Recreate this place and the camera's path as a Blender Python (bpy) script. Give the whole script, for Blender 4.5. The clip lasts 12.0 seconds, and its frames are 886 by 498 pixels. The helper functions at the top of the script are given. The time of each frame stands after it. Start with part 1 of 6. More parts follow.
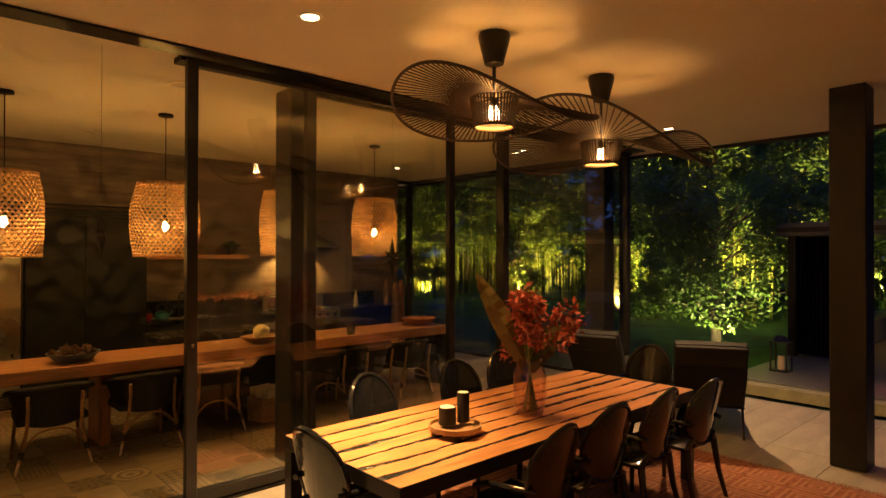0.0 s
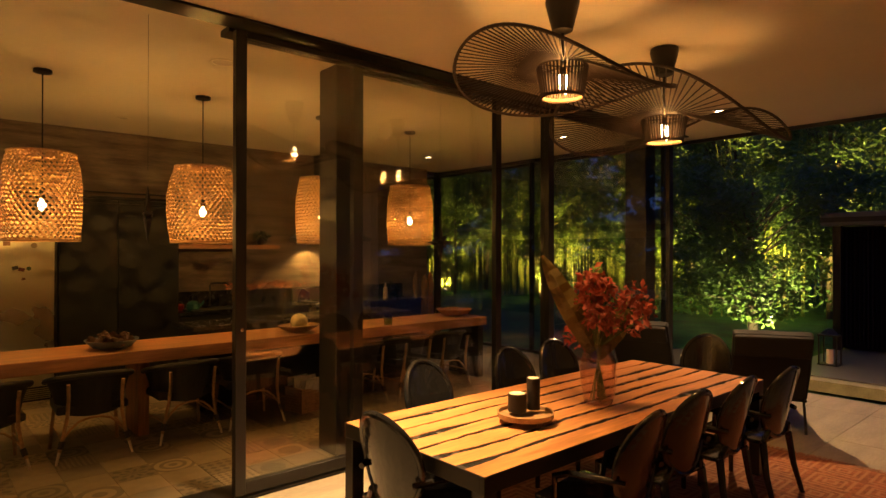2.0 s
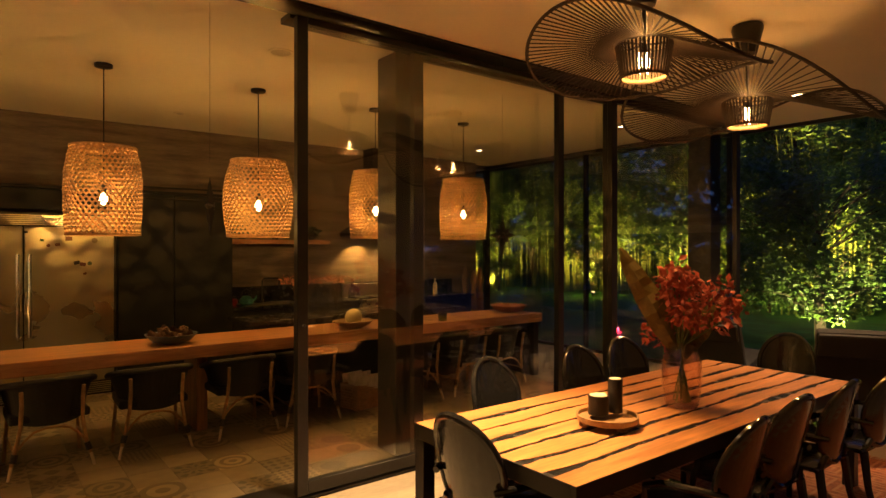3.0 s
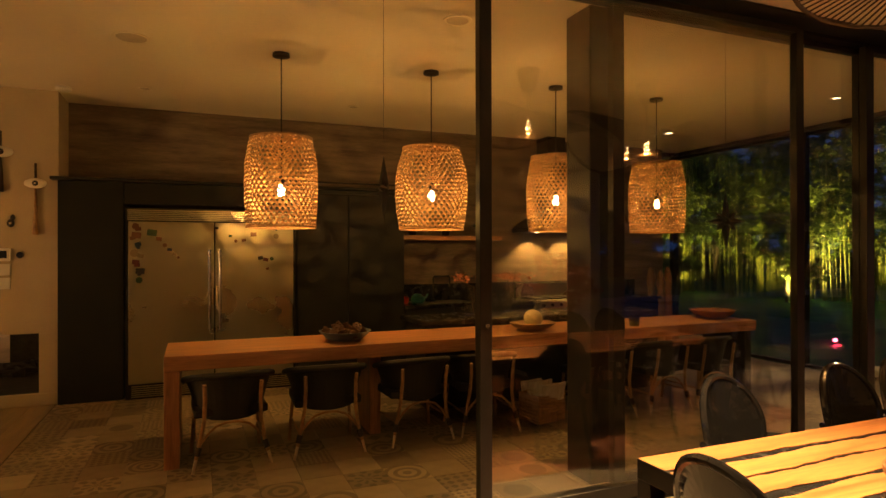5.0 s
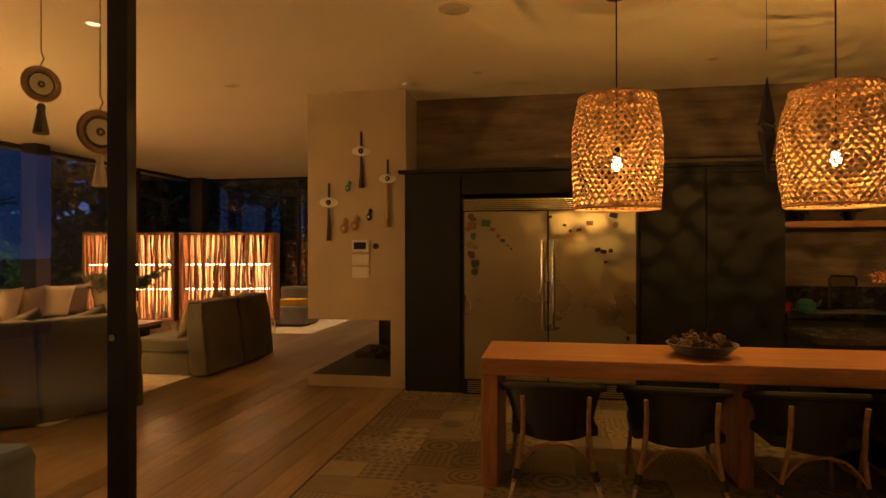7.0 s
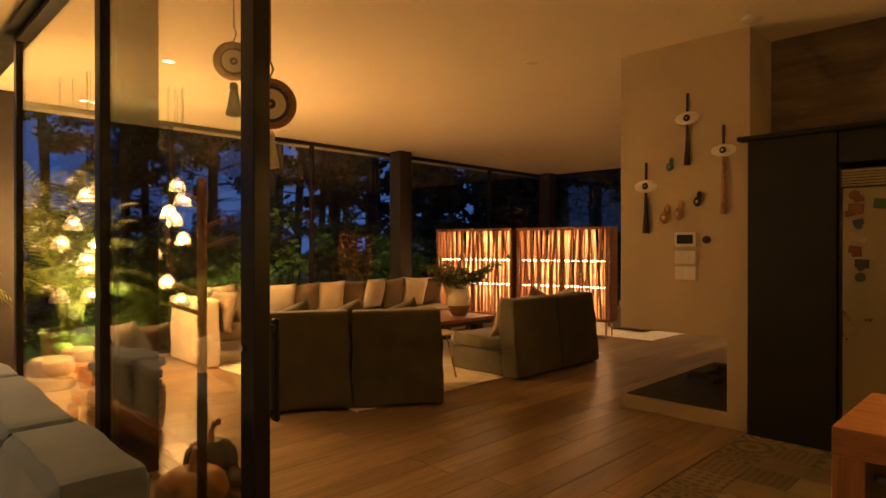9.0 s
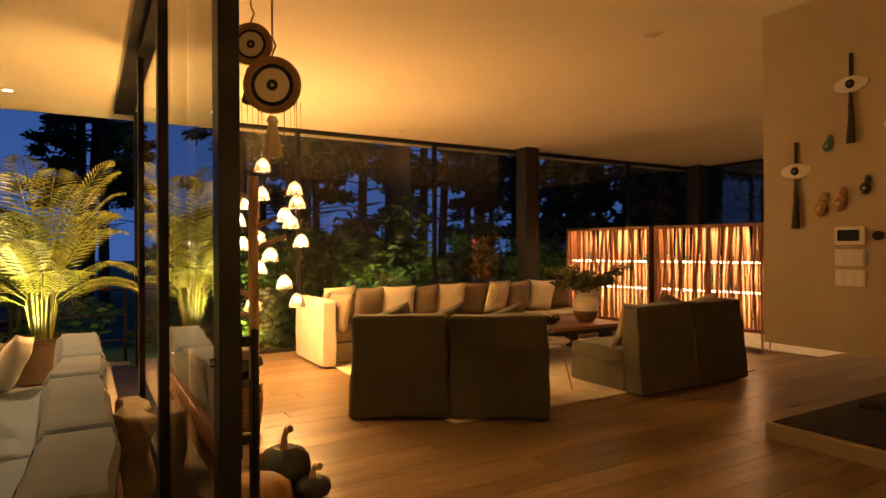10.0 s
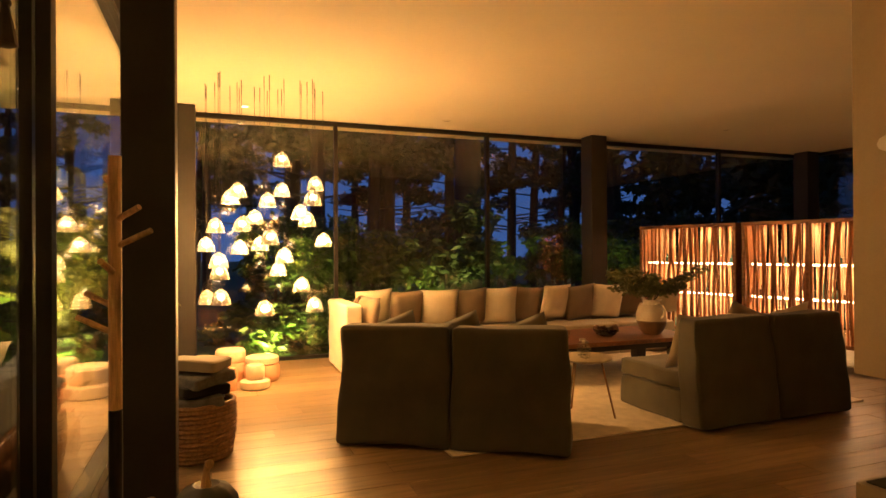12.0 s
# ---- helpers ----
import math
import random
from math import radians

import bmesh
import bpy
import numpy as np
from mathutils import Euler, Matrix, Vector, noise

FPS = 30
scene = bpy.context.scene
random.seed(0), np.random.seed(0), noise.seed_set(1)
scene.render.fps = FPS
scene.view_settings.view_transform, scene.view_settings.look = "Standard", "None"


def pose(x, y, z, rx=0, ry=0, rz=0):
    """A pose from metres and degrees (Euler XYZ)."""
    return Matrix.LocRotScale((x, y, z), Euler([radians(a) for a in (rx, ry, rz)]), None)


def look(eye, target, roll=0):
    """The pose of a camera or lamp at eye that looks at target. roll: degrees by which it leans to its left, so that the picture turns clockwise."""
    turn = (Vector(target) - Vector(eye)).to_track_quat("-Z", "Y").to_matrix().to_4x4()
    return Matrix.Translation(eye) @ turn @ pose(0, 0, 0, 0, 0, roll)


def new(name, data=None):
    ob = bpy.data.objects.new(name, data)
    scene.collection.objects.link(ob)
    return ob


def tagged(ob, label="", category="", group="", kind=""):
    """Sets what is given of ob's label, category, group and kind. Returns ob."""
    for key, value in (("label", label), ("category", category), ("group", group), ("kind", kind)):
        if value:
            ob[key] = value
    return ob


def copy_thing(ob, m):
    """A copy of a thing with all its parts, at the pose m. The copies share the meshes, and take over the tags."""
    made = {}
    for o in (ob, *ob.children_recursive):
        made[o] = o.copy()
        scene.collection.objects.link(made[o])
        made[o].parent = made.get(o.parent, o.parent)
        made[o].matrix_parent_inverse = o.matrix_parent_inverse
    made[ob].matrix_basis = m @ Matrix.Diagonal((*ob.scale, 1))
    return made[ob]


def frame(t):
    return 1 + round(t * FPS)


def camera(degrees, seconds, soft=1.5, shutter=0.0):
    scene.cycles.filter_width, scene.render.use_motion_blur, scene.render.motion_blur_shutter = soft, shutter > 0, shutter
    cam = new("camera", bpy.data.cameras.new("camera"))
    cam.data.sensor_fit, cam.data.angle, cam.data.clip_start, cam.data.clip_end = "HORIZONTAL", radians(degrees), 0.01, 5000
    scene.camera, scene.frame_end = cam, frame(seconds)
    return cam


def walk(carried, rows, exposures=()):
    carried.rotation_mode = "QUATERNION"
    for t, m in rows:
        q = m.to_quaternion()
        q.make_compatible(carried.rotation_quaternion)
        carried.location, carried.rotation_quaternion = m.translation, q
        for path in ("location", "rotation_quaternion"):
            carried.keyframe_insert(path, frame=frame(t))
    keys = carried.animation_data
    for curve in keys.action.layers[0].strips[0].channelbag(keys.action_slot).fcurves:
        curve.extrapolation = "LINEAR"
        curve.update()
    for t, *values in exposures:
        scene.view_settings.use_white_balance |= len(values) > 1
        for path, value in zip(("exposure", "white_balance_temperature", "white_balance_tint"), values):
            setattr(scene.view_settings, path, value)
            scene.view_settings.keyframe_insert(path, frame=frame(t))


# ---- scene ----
cam = camera(72.8, 12.0)
PATH = [
    (0, (0.105, -0.007, 1.899), (1.459, 1.465, 1.912), 0.1),
    (0.5, (0.088, 0.071, 1.865), (1.444, 1.541, 1.878), 0.2),
    (1, (0.057, 0.168, 1.83), (1.416, 1.635, 1.844), 0.2),
    (1.5, (0.023, 0.266, 1.805), (1.381, 1.735, 1.814), 0.2),
    (2, (0.007, 0.383, 1.769), (1.33, 1.883, 1.777), 0.1),
    (2.5, (-0.013, 0.513, 1.741), (1.266, 2.051, 1.749), 0.2),
    (2.7, (-0.02, 0.576, 1.741), (1.237, 2.131, 1.744), 0.1),
    (4.3, (0.086, 1.032, 1.694), (1.079, 2.769, 1.697), -0.0),
    (4.5, (0.1, 1.127, 1.668), (1.038, 2.893, 1.675), -0.1),
    (5, (0.174, 1.354, 1.651), (0.935, 3.204, 1.657), -0.1),
    (5.5, (0.241, 1.594, 1.619), (0.798, 3.515, 1.629), -0.0),
    (6, (0.319, 1.842, 1.613), (0.634, 3.817, 1.62), -0.0),
    (6.5, (0.38, 2.079, 1.582), (0.359, 4.079, 1.59), -0.0),
    (7, (0.412, 2.363, 1.568), (0.057, 4.332, 1.572), -0.1),
    (7.5, (0.431, 2.635, 1.541), (-0.24, 4.519, 1.547), -0.1),
    (7.7, (0.464, 2.762, 1.56), (-0.316, 4.604, 1.561), -0.3),
    (9.3, (0.535, 3.8, 1.544), (-0.98, 5.107, 1.541), -0.1),
    (9.5, (0.504, 3.925, 1.541), (-1.066, 5.163, 1.541), -0.3),
    (10, (0.484, 4.248, 1.538), (-1.237, 5.267, 1.538), -0.3),
    (10.5, (0.388, 4.563, 1.536), (-1.435, 5.386, 1.536), -0.3),
    (11, (0.319, 4.808, 1.518), (-1.542, 5.542, 1.524), -0.3),
    (11.5, (0.248, 5.127, 1.552), (-1.617, 5.849, 1.553), -0.4),
    (12, (0.114, 5.373, 1.52), (-1.755, 6.086, 1.526), -0.3),
]
walk(cam, [(t, look(eye, target, roll)) for t, eye, target, roll in PATH])

# ---- light ----
W = bpy.data.worlds.new("dusk")
scene.world = W
W.use_nodes = True
nt = W.node_tree
bg = nt.nodes["Background"]
tcw, sepw, skyr = nt.nodes.new("ShaderNodeTexCoord"), nt.nodes.new("ShaderNodeSeparateXYZ"), nt.nodes.new("ShaderNodeValToRGB")
skyr.color_ramp.elements[0].position, skyr.color_ramp.elements[0].color = 0.0, (0.035, 0.085, 0.27, 1)
skyr.color_ramp.elements[1].position, skyr.color_ramp.elements[1].color = 0.6, (0.008, 0.026, 0.13, 1)
nt.links.new(tcw.outputs["Generated"], sepw.inputs[0])
nt.links.new(sepw.outputs[2], skyr.inputs[0])
nt.links.new(skyr.outputs[0], bg.inputs[0])
bg.inputs[1].default_value = 0.75
scene.view_settings.exposure = 0.75
WARM = (1.0, 0.52, 0.13)
AMBER = (1.0, 0.5, 0.10)


def lamp(kind, name, at, power, color=WARM, radius=0.03, aim=None, angle=80, blend=0.6, size=(1, 0.1)):
    d = bpy.data.lights.new(name, kind)
    d.energy, d.color = power, color
    if kind == "AREA":
        d.shape, d.size, d.size_y = "RECTANGLE", size[0], size[1]
    else:
        d.shadow_soft_size = radius
    if kind == "SPOT":
        d.spot_size, d.spot_blend = radians(angle), blend
    ob = new(name, d)
    ob.matrix_world = look(at, aim) if aim else Matrix.Translation(at)
    return ob


# ---- materials ----
def mat(name, color, rough=0.6, metal=0.0, var=0.15, scale=6.0, fine=60.0, bump=0.15, per=0.0, stretch=(1, 1, 1), spec=0.5, emit=None, strength=0.0, trans=0.0, dist=0.002, sheen=0.0):
    """A surface with large blotches, fine grain and a little relief; per: how far each piece differs."""
    m = bpy.data.materials.new(name)
    m.use_nodes = True
    t = m.node_tree
    b = t.nodes["Principled BSDF"]
    b.inputs["Metallic"].default_value = metal
    b.inputs["Specular IOR Level"].default_value = spec
    b.inputs["Transmission Weight"].default_value = trans
    b.inputs["Sheen Weight"].default_value = sheen
    co = t.nodes.new("ShaderNodeTexCoord")
    mp = t.nodes.new("ShaderNodeMapping")
    mp.inputs["Scale"].default_value = stretch
    t.links.new(co.outputs["Object"], mp.inputs[0])
    n1, n2 = t.nodes.new("ShaderNodeTexNoise"), t.nodes.new("ShaderNodeTexNoise")
    n1.inputs["Scale"].default_value, n2.inputs["Scale"].default_value = scale, fine
    n1.inputs["Detail"].default_value, n2.inputs["Detail"].default_value = 5, 4
    t.links.new(mp.outputs[0], n1.inputs[0]), t.links.new(mp.outputs[0], n2.inputs[0])
    mx = t.nodes.new("ShaderNodeMath")
    mx.operation = "MULTIPLY_ADD"
    t.links.new(n1.outputs[0], mx.inputs[0])
    mx.inputs[1].default_value = 0.7
    m2 = t.nodes.new("ShaderNodeMath")
    m2.operation = "MULTIPLY"
    m2.inputs[1].default_value = 0.3
    t.links.new(n2.outputs[0], m2.inputs[0])
    t.links.new(m2.outputs[0], mx.inputs[2])
    ramp = t.nodes.new("ShaderNodeMapRange")
    ramp.inputs["From Min"].default_value, ramp.inputs["From Max"].default_value = 0.3, 0.7
    ramp.inputs["To Min"].default_value, ramp.inputs["To Max"].default_value = 1 - var * 1.4, 1 + var
    t.links.new(mx.outputs[0], ramp.inputs[0])
    value = ramp.outputs[0]
    if per:
        inf = t.nodes.new("ShaderNodeObjectInfo")
        pr = t.nodes.new("ShaderNodeMapRange")
        pr.inputs["To Min"].default_value, pr.inputs["To Max"].default_value = 1 - per, 1 + per
        t.links.new(inf.outputs["Random"], pr.inputs[0])
        mm = t.nodes.new("ShaderNodeMath")
        mm.operation = "MULTIPLY"
        t.links.new(value, mm.inputs[0]), t.links.new(pr.outputs[0], mm.inputs[1])
        value = mm.outputs[0]
    vm = t.nodes.new("ShaderNodeVectorMath")
    vm.operation = "SCALE"
    vm.inputs[0].default_value = color
    t.links.new(value, vm.inputs["Scale"])
    t.links.new(vm.outputs[0], b.inputs["Base Color"])
    rr = t.nodes.new("ShaderNodeMapRange")
    rr.inputs["To Min"].default_value, rr.inputs["To Max"].default_value = max(0.02, rough - 0.12), min(1, rough + 0.12)
    t.links.new(n1.outputs[0], rr.inputs[0])
    t.links.new(rr.outputs[0], b.inputs["Roughness"])
    if bump:
        bp = t.nodes.new("ShaderNodeBump")
        bp.inputs["Strength"].default_value, bp.inputs["Distance"].default_value = bump, dist
        t.links.new(mx.outputs[0], bp.inputs["Height"])
        t.links.new(bp.outputs[0], b.inputs["Normal"])
    if emit:
        b.inputs["Emission Color"].default_value = (*emit, 1)
        b.inputs["Emission Strength"].default_value = strength
    return m


def node(t, kind, **sockets):
    n = t.nodes.new(kind)
    for k, v in sockets.items():
        n.inputs[k.replace("_", " ")].default_value = v
    return n


def glass_mat(name, tint, gloss=1.0):
    m = bpy.data.materials.new(name)
    m.use_nodes = True
    t = m.node_tree
    t.nodes.clear()
    out = t.nodes.new("ShaderNodeOutputMaterial")
    tr, gl, fr, mx = (t.nodes.new(k) for k in ("ShaderNodeBsdfTransparent", "ShaderNodeBsdfGlossy", "ShaderNodeLayerWeight", "ShaderNodeMixShader"))
    pw, ml = t.nodes.new("ShaderNodeMath"), t.nodes.new("ShaderNodeMath")
    pw.operation, ml.operation = "POWER", "MULTIPLY_ADD"
    pw.inputs[1].default_value, ml.inputs[1].default_value, ml.inputs[2].default_value = 4.0, 0.85, 0.065
    t.links.new(fr.outputs["Facing"], pw.inputs[0]), t.links.new(pw.outputs[0], ml.inputs[0])
    tr.inputs[0].default_value = (*tint, 1)
    gl.inputs[0].default_value = (gloss, gloss, gloss, 1)
    gl.inputs["Roughness"].default_value = 0.0
    t.links.new(ml.outputs[0], mx.inputs[0]), t.links.new(tr.outputs[0], mx.inputs[1]), t.links.new(gl.outputs[0], mx.inputs[2])
    t.links.new(mx.outputs[0], out.inputs[0])
    return m


def plank_mat(name, color, rough, scale=1.0, axis=1, per=0.22):
    """Timber with long grain along one axis (0: x, 1: y), each board its own tone."""
    m = bpy.data.materials.new(name)
    m.use_nodes = True
    t = m.node_tree
    b = t.nodes["Principled BSDF"]
    co, inf = t.nodes.new("ShaderNodeTexCoord"), t.nodes.new("ShaderNodeObjectInfo")
    off = node(t, "ShaderNodeVectorMath")
    off.operation = "ADD"
    sc = node(t, "ShaderNodeMath")
    sc.operation, sc.inputs[1].default_value = "MULTIPLY", 40
    t.links.new(inf.outputs["Random"], sc.inputs[0])
    t.links.new(co.outputs["Object"], off.inputs[0]), t.links.new(sc.outputs[0], off.inputs[1])
    mp = t.nodes.new("ShaderNodeMapping")
    s = [9 * scale, 9 * scale, 9 * scale]
    s[axis] = 0.7 * scale
    mp.inputs["Scale"].default_value = s
    t.links.new(off.outputs[0], mp.inputs[0])
    n1, n2 = node(t, "ShaderNodeTexNoise", Scale=2.5, Detail=6.0, Distortion=0.8), node(t, "ShaderNodeTexNoise", Scale=14.0, Detail=3.0)
    t.links.new(mp.outputs[0], n1.inputs[0]), t.links.new(mp.outputs[0], n2.inputs[0])
    add = node(t, "ShaderNodeMath")
    add.operation = "MULTIPLY_ADD"
    add.inputs[1].default_value = 0.35
    t.links.new(n2.outputs[0], add.inputs[0]), t.links.new(n1.outputs[0], add.inputs[2])
    cr = t.nodes.new("ShaderNodeValToRGB")
    cr.color_ramp.elements[0].position, cr.color_ramp.elements[1].position = 0.42, 0.92
    cr.color_ramp.elements[0].color = (*[c * 0.55 for c in color], 1)
    cr.color_ramp.elements[1].color = (*[min(1, c * 1.3) for c in color], 1)
    t.links.new(add.outputs[0], cr.inputs[0])
    pr = node(t, "ShaderNodeMapRange", To_Min=1 - per, To_Max=1 + per)
    t.links.new(inf.outputs["Random"], pr.inputs[0])
    vm = t.nodes.new("ShaderNodeVectorMath")
    vm.operation = "SCALE"
    t.links.new(cr.outputs[0], vm.inputs[0]), t.links.new(pr.outputs[0], vm.inputs["Scale"])
    t.links.new(vm.outputs[0], b.inputs["Base Color"])
    rr = node(t, "ShaderNodeMapRange", To_Min=rough - 0.08, To_Max=rough + 0.15)
    t.links.new(n1.outputs[0], rr.inputs[0]), t.links.new(rr.outputs[0], b.inputs["Roughness"])
    bp = node(t, "ShaderNodeBump", Strength=0.2, Distance=0.002)
    t.links.new(add.outputs[0], bp.inputs["Height"]), t.links.new(bp.outputs[0], b.inputs["Normal"])
    return m


def tile_mat(name, base, ink, rough, size):
    """Cement tile: rings, petals and lattice whose figure changes from tile to tile."""
    m = bpy.data.materials.new(name)
    m.use_nodes = True
    t = m.node_tree
    b = t.nodes["Principled BSDF"]

    def math_(op, a, c=None, d=None):
        n = t.nodes.new("ShaderNodeMath")
        n.operation = op
        for i, v in enumerate((a, c, d)):
            if v is None:
                continue
            if isinstance(v, (int, float)):
                n.inputs[i].default_value = v
            else:
                t.links.new(v, n.inputs[i])
        return n.outputs[0]

    co, inf = t.nodes.new("ShaderNodeTexCoord"), t.nodes.new("ShaderNodeObjectInfo")
    sep = t.nodes.new("ShaderNodeSeparateXYZ")
    t.links.new(co.outputs["Object"], sep.inputs[0])
    x, y, rnd = sep.outputs[0], sep.outputs[1], inf.outputs["Random"]
    k = 2 * math.pi / size
    r = math_("SQRT", math_("ADD", math_("MULTIPLY", x, x), math_("MULTIPLY", y, y)))
    a = math_("ARCTAN2", y, x)
    petals = math_("MULTIPLY", math_("COSINE", math_("MULTIPLY", a, 8.0)), math_("COSINE", math_("MULTIPLY", r, k * 2.2)))
    kk = math_("ADD", math_("MULTIPLY", math_("ROUND", math_("MULTIPLY", rnd, 3.0)), k), k)
    lattice = math_("MULTIPLY", math_("COSINE", math_("MULTIPLY", math_("ADD", x, y), kk)), math_("COSINE", math_("MULTIPLY", math_("SUBTRACT", x, y), kk)))
    rings = math_("SINE", math_("MULTIPLY", r, math_("MULTIPLY", kk, 1.4)))
    pick1 = math_("GREATER_THAN", math_("FRACT", math_("MULTIPLY", rnd, 7.3)), 0.5)
    pick2 = math_("GREATER_THAN", math_("FRACT", math_("MULTIPLY", rnd, 13.7)), 0.66)
    fig = math_("ADD", math_("MULTIPLY", petals, pick1), math_("MULTIPLY", lattice, math_("SUBTRACT", 1.0, pick1)))
    fig = math_("ADD", math_("MULTIPLY", rings, pick2), math_("MULTIPLY", fig, math_("SUBTRACT", 1.0, pick2)))
    edge = t.nodes.new("ShaderNodeMapRange")
    edge.inputs["From Min"].default_value, edge.inputs["From Max"].default_value = 0.05, 0.2
    t.links.new(fig, edge.inputs[0])
    plain = math_("GREATER_THAN", math_("FRACT", math_("MULTIPLY", rnd, 29.1)), 0.35)
    ns = node(t, "ShaderNodeTexNoise", Scale=9.0, Detail=6.0)
    t.links.new(co.outputs["Object"], ns.inputs[0])
    amt = math_("MULTIPLY", math_("MULTIPLY", edge.outputs[0], plain), math_("ADD", ns.outputs[0], 0.25))
    mx = t.nodes.new("ShaderNodeMix")
    mx.data_type = "RGBA"
    mx.inputs[6].default_value, mx.inputs[7].default_value = (*base, 1), (*ink, 1)
    t.links.new(amt, mx.inputs[0])
    pr = node(t, "ShaderNodeMapRange", To_Min=0.62, To_Max=1.25)
    t.links.new(math_("FRACT", math_("MULTIPLY", rnd, 17.9)), pr.inputs[0])
    v = math_("MULTIPLY", pr.outputs[0], math_("ADD", math_("MULTIPLY", ns.outputs[0], 0.6), 0.7))
    vm = t.nodes.new("ShaderNodeVectorMath")
    vm.operation = "SCALE"
    t.links.new(mx.outputs[2], vm.inputs[0]), t.links.new(v, vm.inputs["Scale"])
    t.links.new(vm.outputs[0], b.inputs["Base Color"])
    b.inputs["Roughness"].default_value = rough
    return m


PLASTER = mat("warm_plaster", (0.62, 0.56, 0.46), 0.85, var=0.05, scale=1.2, fine=25, bump=0.08)
CEIL = mat("ceiling_paint", (0.76, 0.69, 0.52), 0.9, var=0.04, scale=0.7, fine=30, bump=0.05)
TAN = mat("tan_stucco", (0.40, 0.33, 0.22), 0.9, var=0.08, scale=2, fine=90, bump=0.25)
STEEL_BLACK = mat("black_steel", (0.018, 0.016, 0.014), 0.42, 0.3, var=0.3, scale=4, bump=0.05)
COLUMN = mat("dark_bronze_column", (0.03, 0.026, 0.022), 0.5, 0.2, var=0.25, scale=3, bump=0.05)
BLACK_CAB = mat("black_cabinet_lacquer", (0.011, 0.0115, 0.010), 0.5, spec=0.3, var=0.2, scale=3, bump=0.04)
BLACK_STONE = mat("black_stone", (0.02, 0.02, 0.02), 0.25, var=0.4, scale=12, bump=0.03)
GLOSS_BLACK = mat("black_polycarbonate", (0.012, 0.012, 0.012), 0.1, var=0.1, bump=0.02, spec=0.7)
INOX = mat("brushed_steel", (0.50, 0.47, 0.33), 0.30, 1.0, var=0.04, scale=1.5, fine=60, bump=0.0)
CHROME = mat("chrome", (0.7, 0.7, 0.7), 0.12, 1.0, var=0.05)
BARWOOD = plank_mat("oak_bar", (0.42, 0.20, 0.085), 0.4, 1.0, 0, 0.05)
LEGWOOD = plank_mat("oak_leg", (0.40, 0.19, 0.08), 0.45, 1.0, 2, 0.05)
PALEWOOD = plank_mat("pale_ash", (0.55, 0.36, 0.18), 0.5, 3.0, 2, 0.1)
RATTAN = mat("rattan_cane", (0.30, 0.17, 0.07), 0.5, var=0.25, scale=20)
BASKET = mat("woven_wicker", (0.34, 0.19, 0.08), 0.65, var=0.3, scale=30, bump=0.3)
BASKET_STRIP = mat("bamboo_strip", (0.41, 0.24, 0.12), 0.6, var=0.25, scale=20, bump=0.1)
_t = BASKET_STRIP.node_tree
_tl, _mx = node(_t, "ShaderNodeBsdfTranslucent", Color=(0.5, 0.2, 0.07, 1)), node(_t, "ShaderNodeMixShader", Fac=0.06)
_t.links.new(_t.nodes["Principled BSDF"].outputs[0], _mx.inputs[1]), _t.links.new(_tl.outputs[0], _mx.inputs[2])
_t.links.new(_mx.outputs[0], _t.nodes["Material Output"].inputs[0])
PLANK = plank_mat("oak_floor", (0.27, 0.185, 0.10), 0.3, 0.8, 1, 0.25)
DECK = mat("terrace_porcelain", (0.36, 0.31, 0.23), 0.5, var=0.25, scale=3, fine=30, per=0.08, stretch=(0.4, 2, 1))
TILE = tile_mat("cement_tile", (0.25, 0.20, 0.125), (0.085, 0.068, 0.04), 0.5, 0.3)
WALLWOOD = mat("board_marked_concrete", (0.17, 0.13, 0.09), 0.7, var=0.45, scale=2.2, fine=18, bump=0.3, stretch=(0.5, 1, 5))
LINEN_DARK = mat("olive_linen", (0.082, 0.075, 0.044), 0.95, var=0.18, scale=5, fine=220, bump=0.5, sheen=0.2)
LINEN = mat("grey_beige_linen", (0.36, 0.30, 0.20), 0.95, var=0.15, scale=5, fine=220, bump=0.5, sheen=0.2)
CREAM = mat("cream_linen", (0.66, 0.59, 0.45), 0.95, var=0.1, scale=6, fine=220, bump=0.4, sheen=0.2)
TAUPE = mat("taupe_linen", (0.22, 0.17, 0.11), 0.95, var=0.12, scale=6, fine=220, bump=0.4, sheen=0.2)
GREY_FAB = mat("slate_fabric", (0.14, 0.175, 0.21), 0.9, var=0.12, scale=6, fine=240, bump=0.3, sheen=0.2)
RUG_LIGHT = mat("cream_rug", (0.70, 0.62, 0.48), 1.0, var=0.15, scale=8, fine=120, bump=0.6)
RUG_RED = mat("terracotta_rug", (0.30, 0.10, 0.045), 1.0, var=0.4, scale=25, fine=140, bump=1.0, dist=0.008)


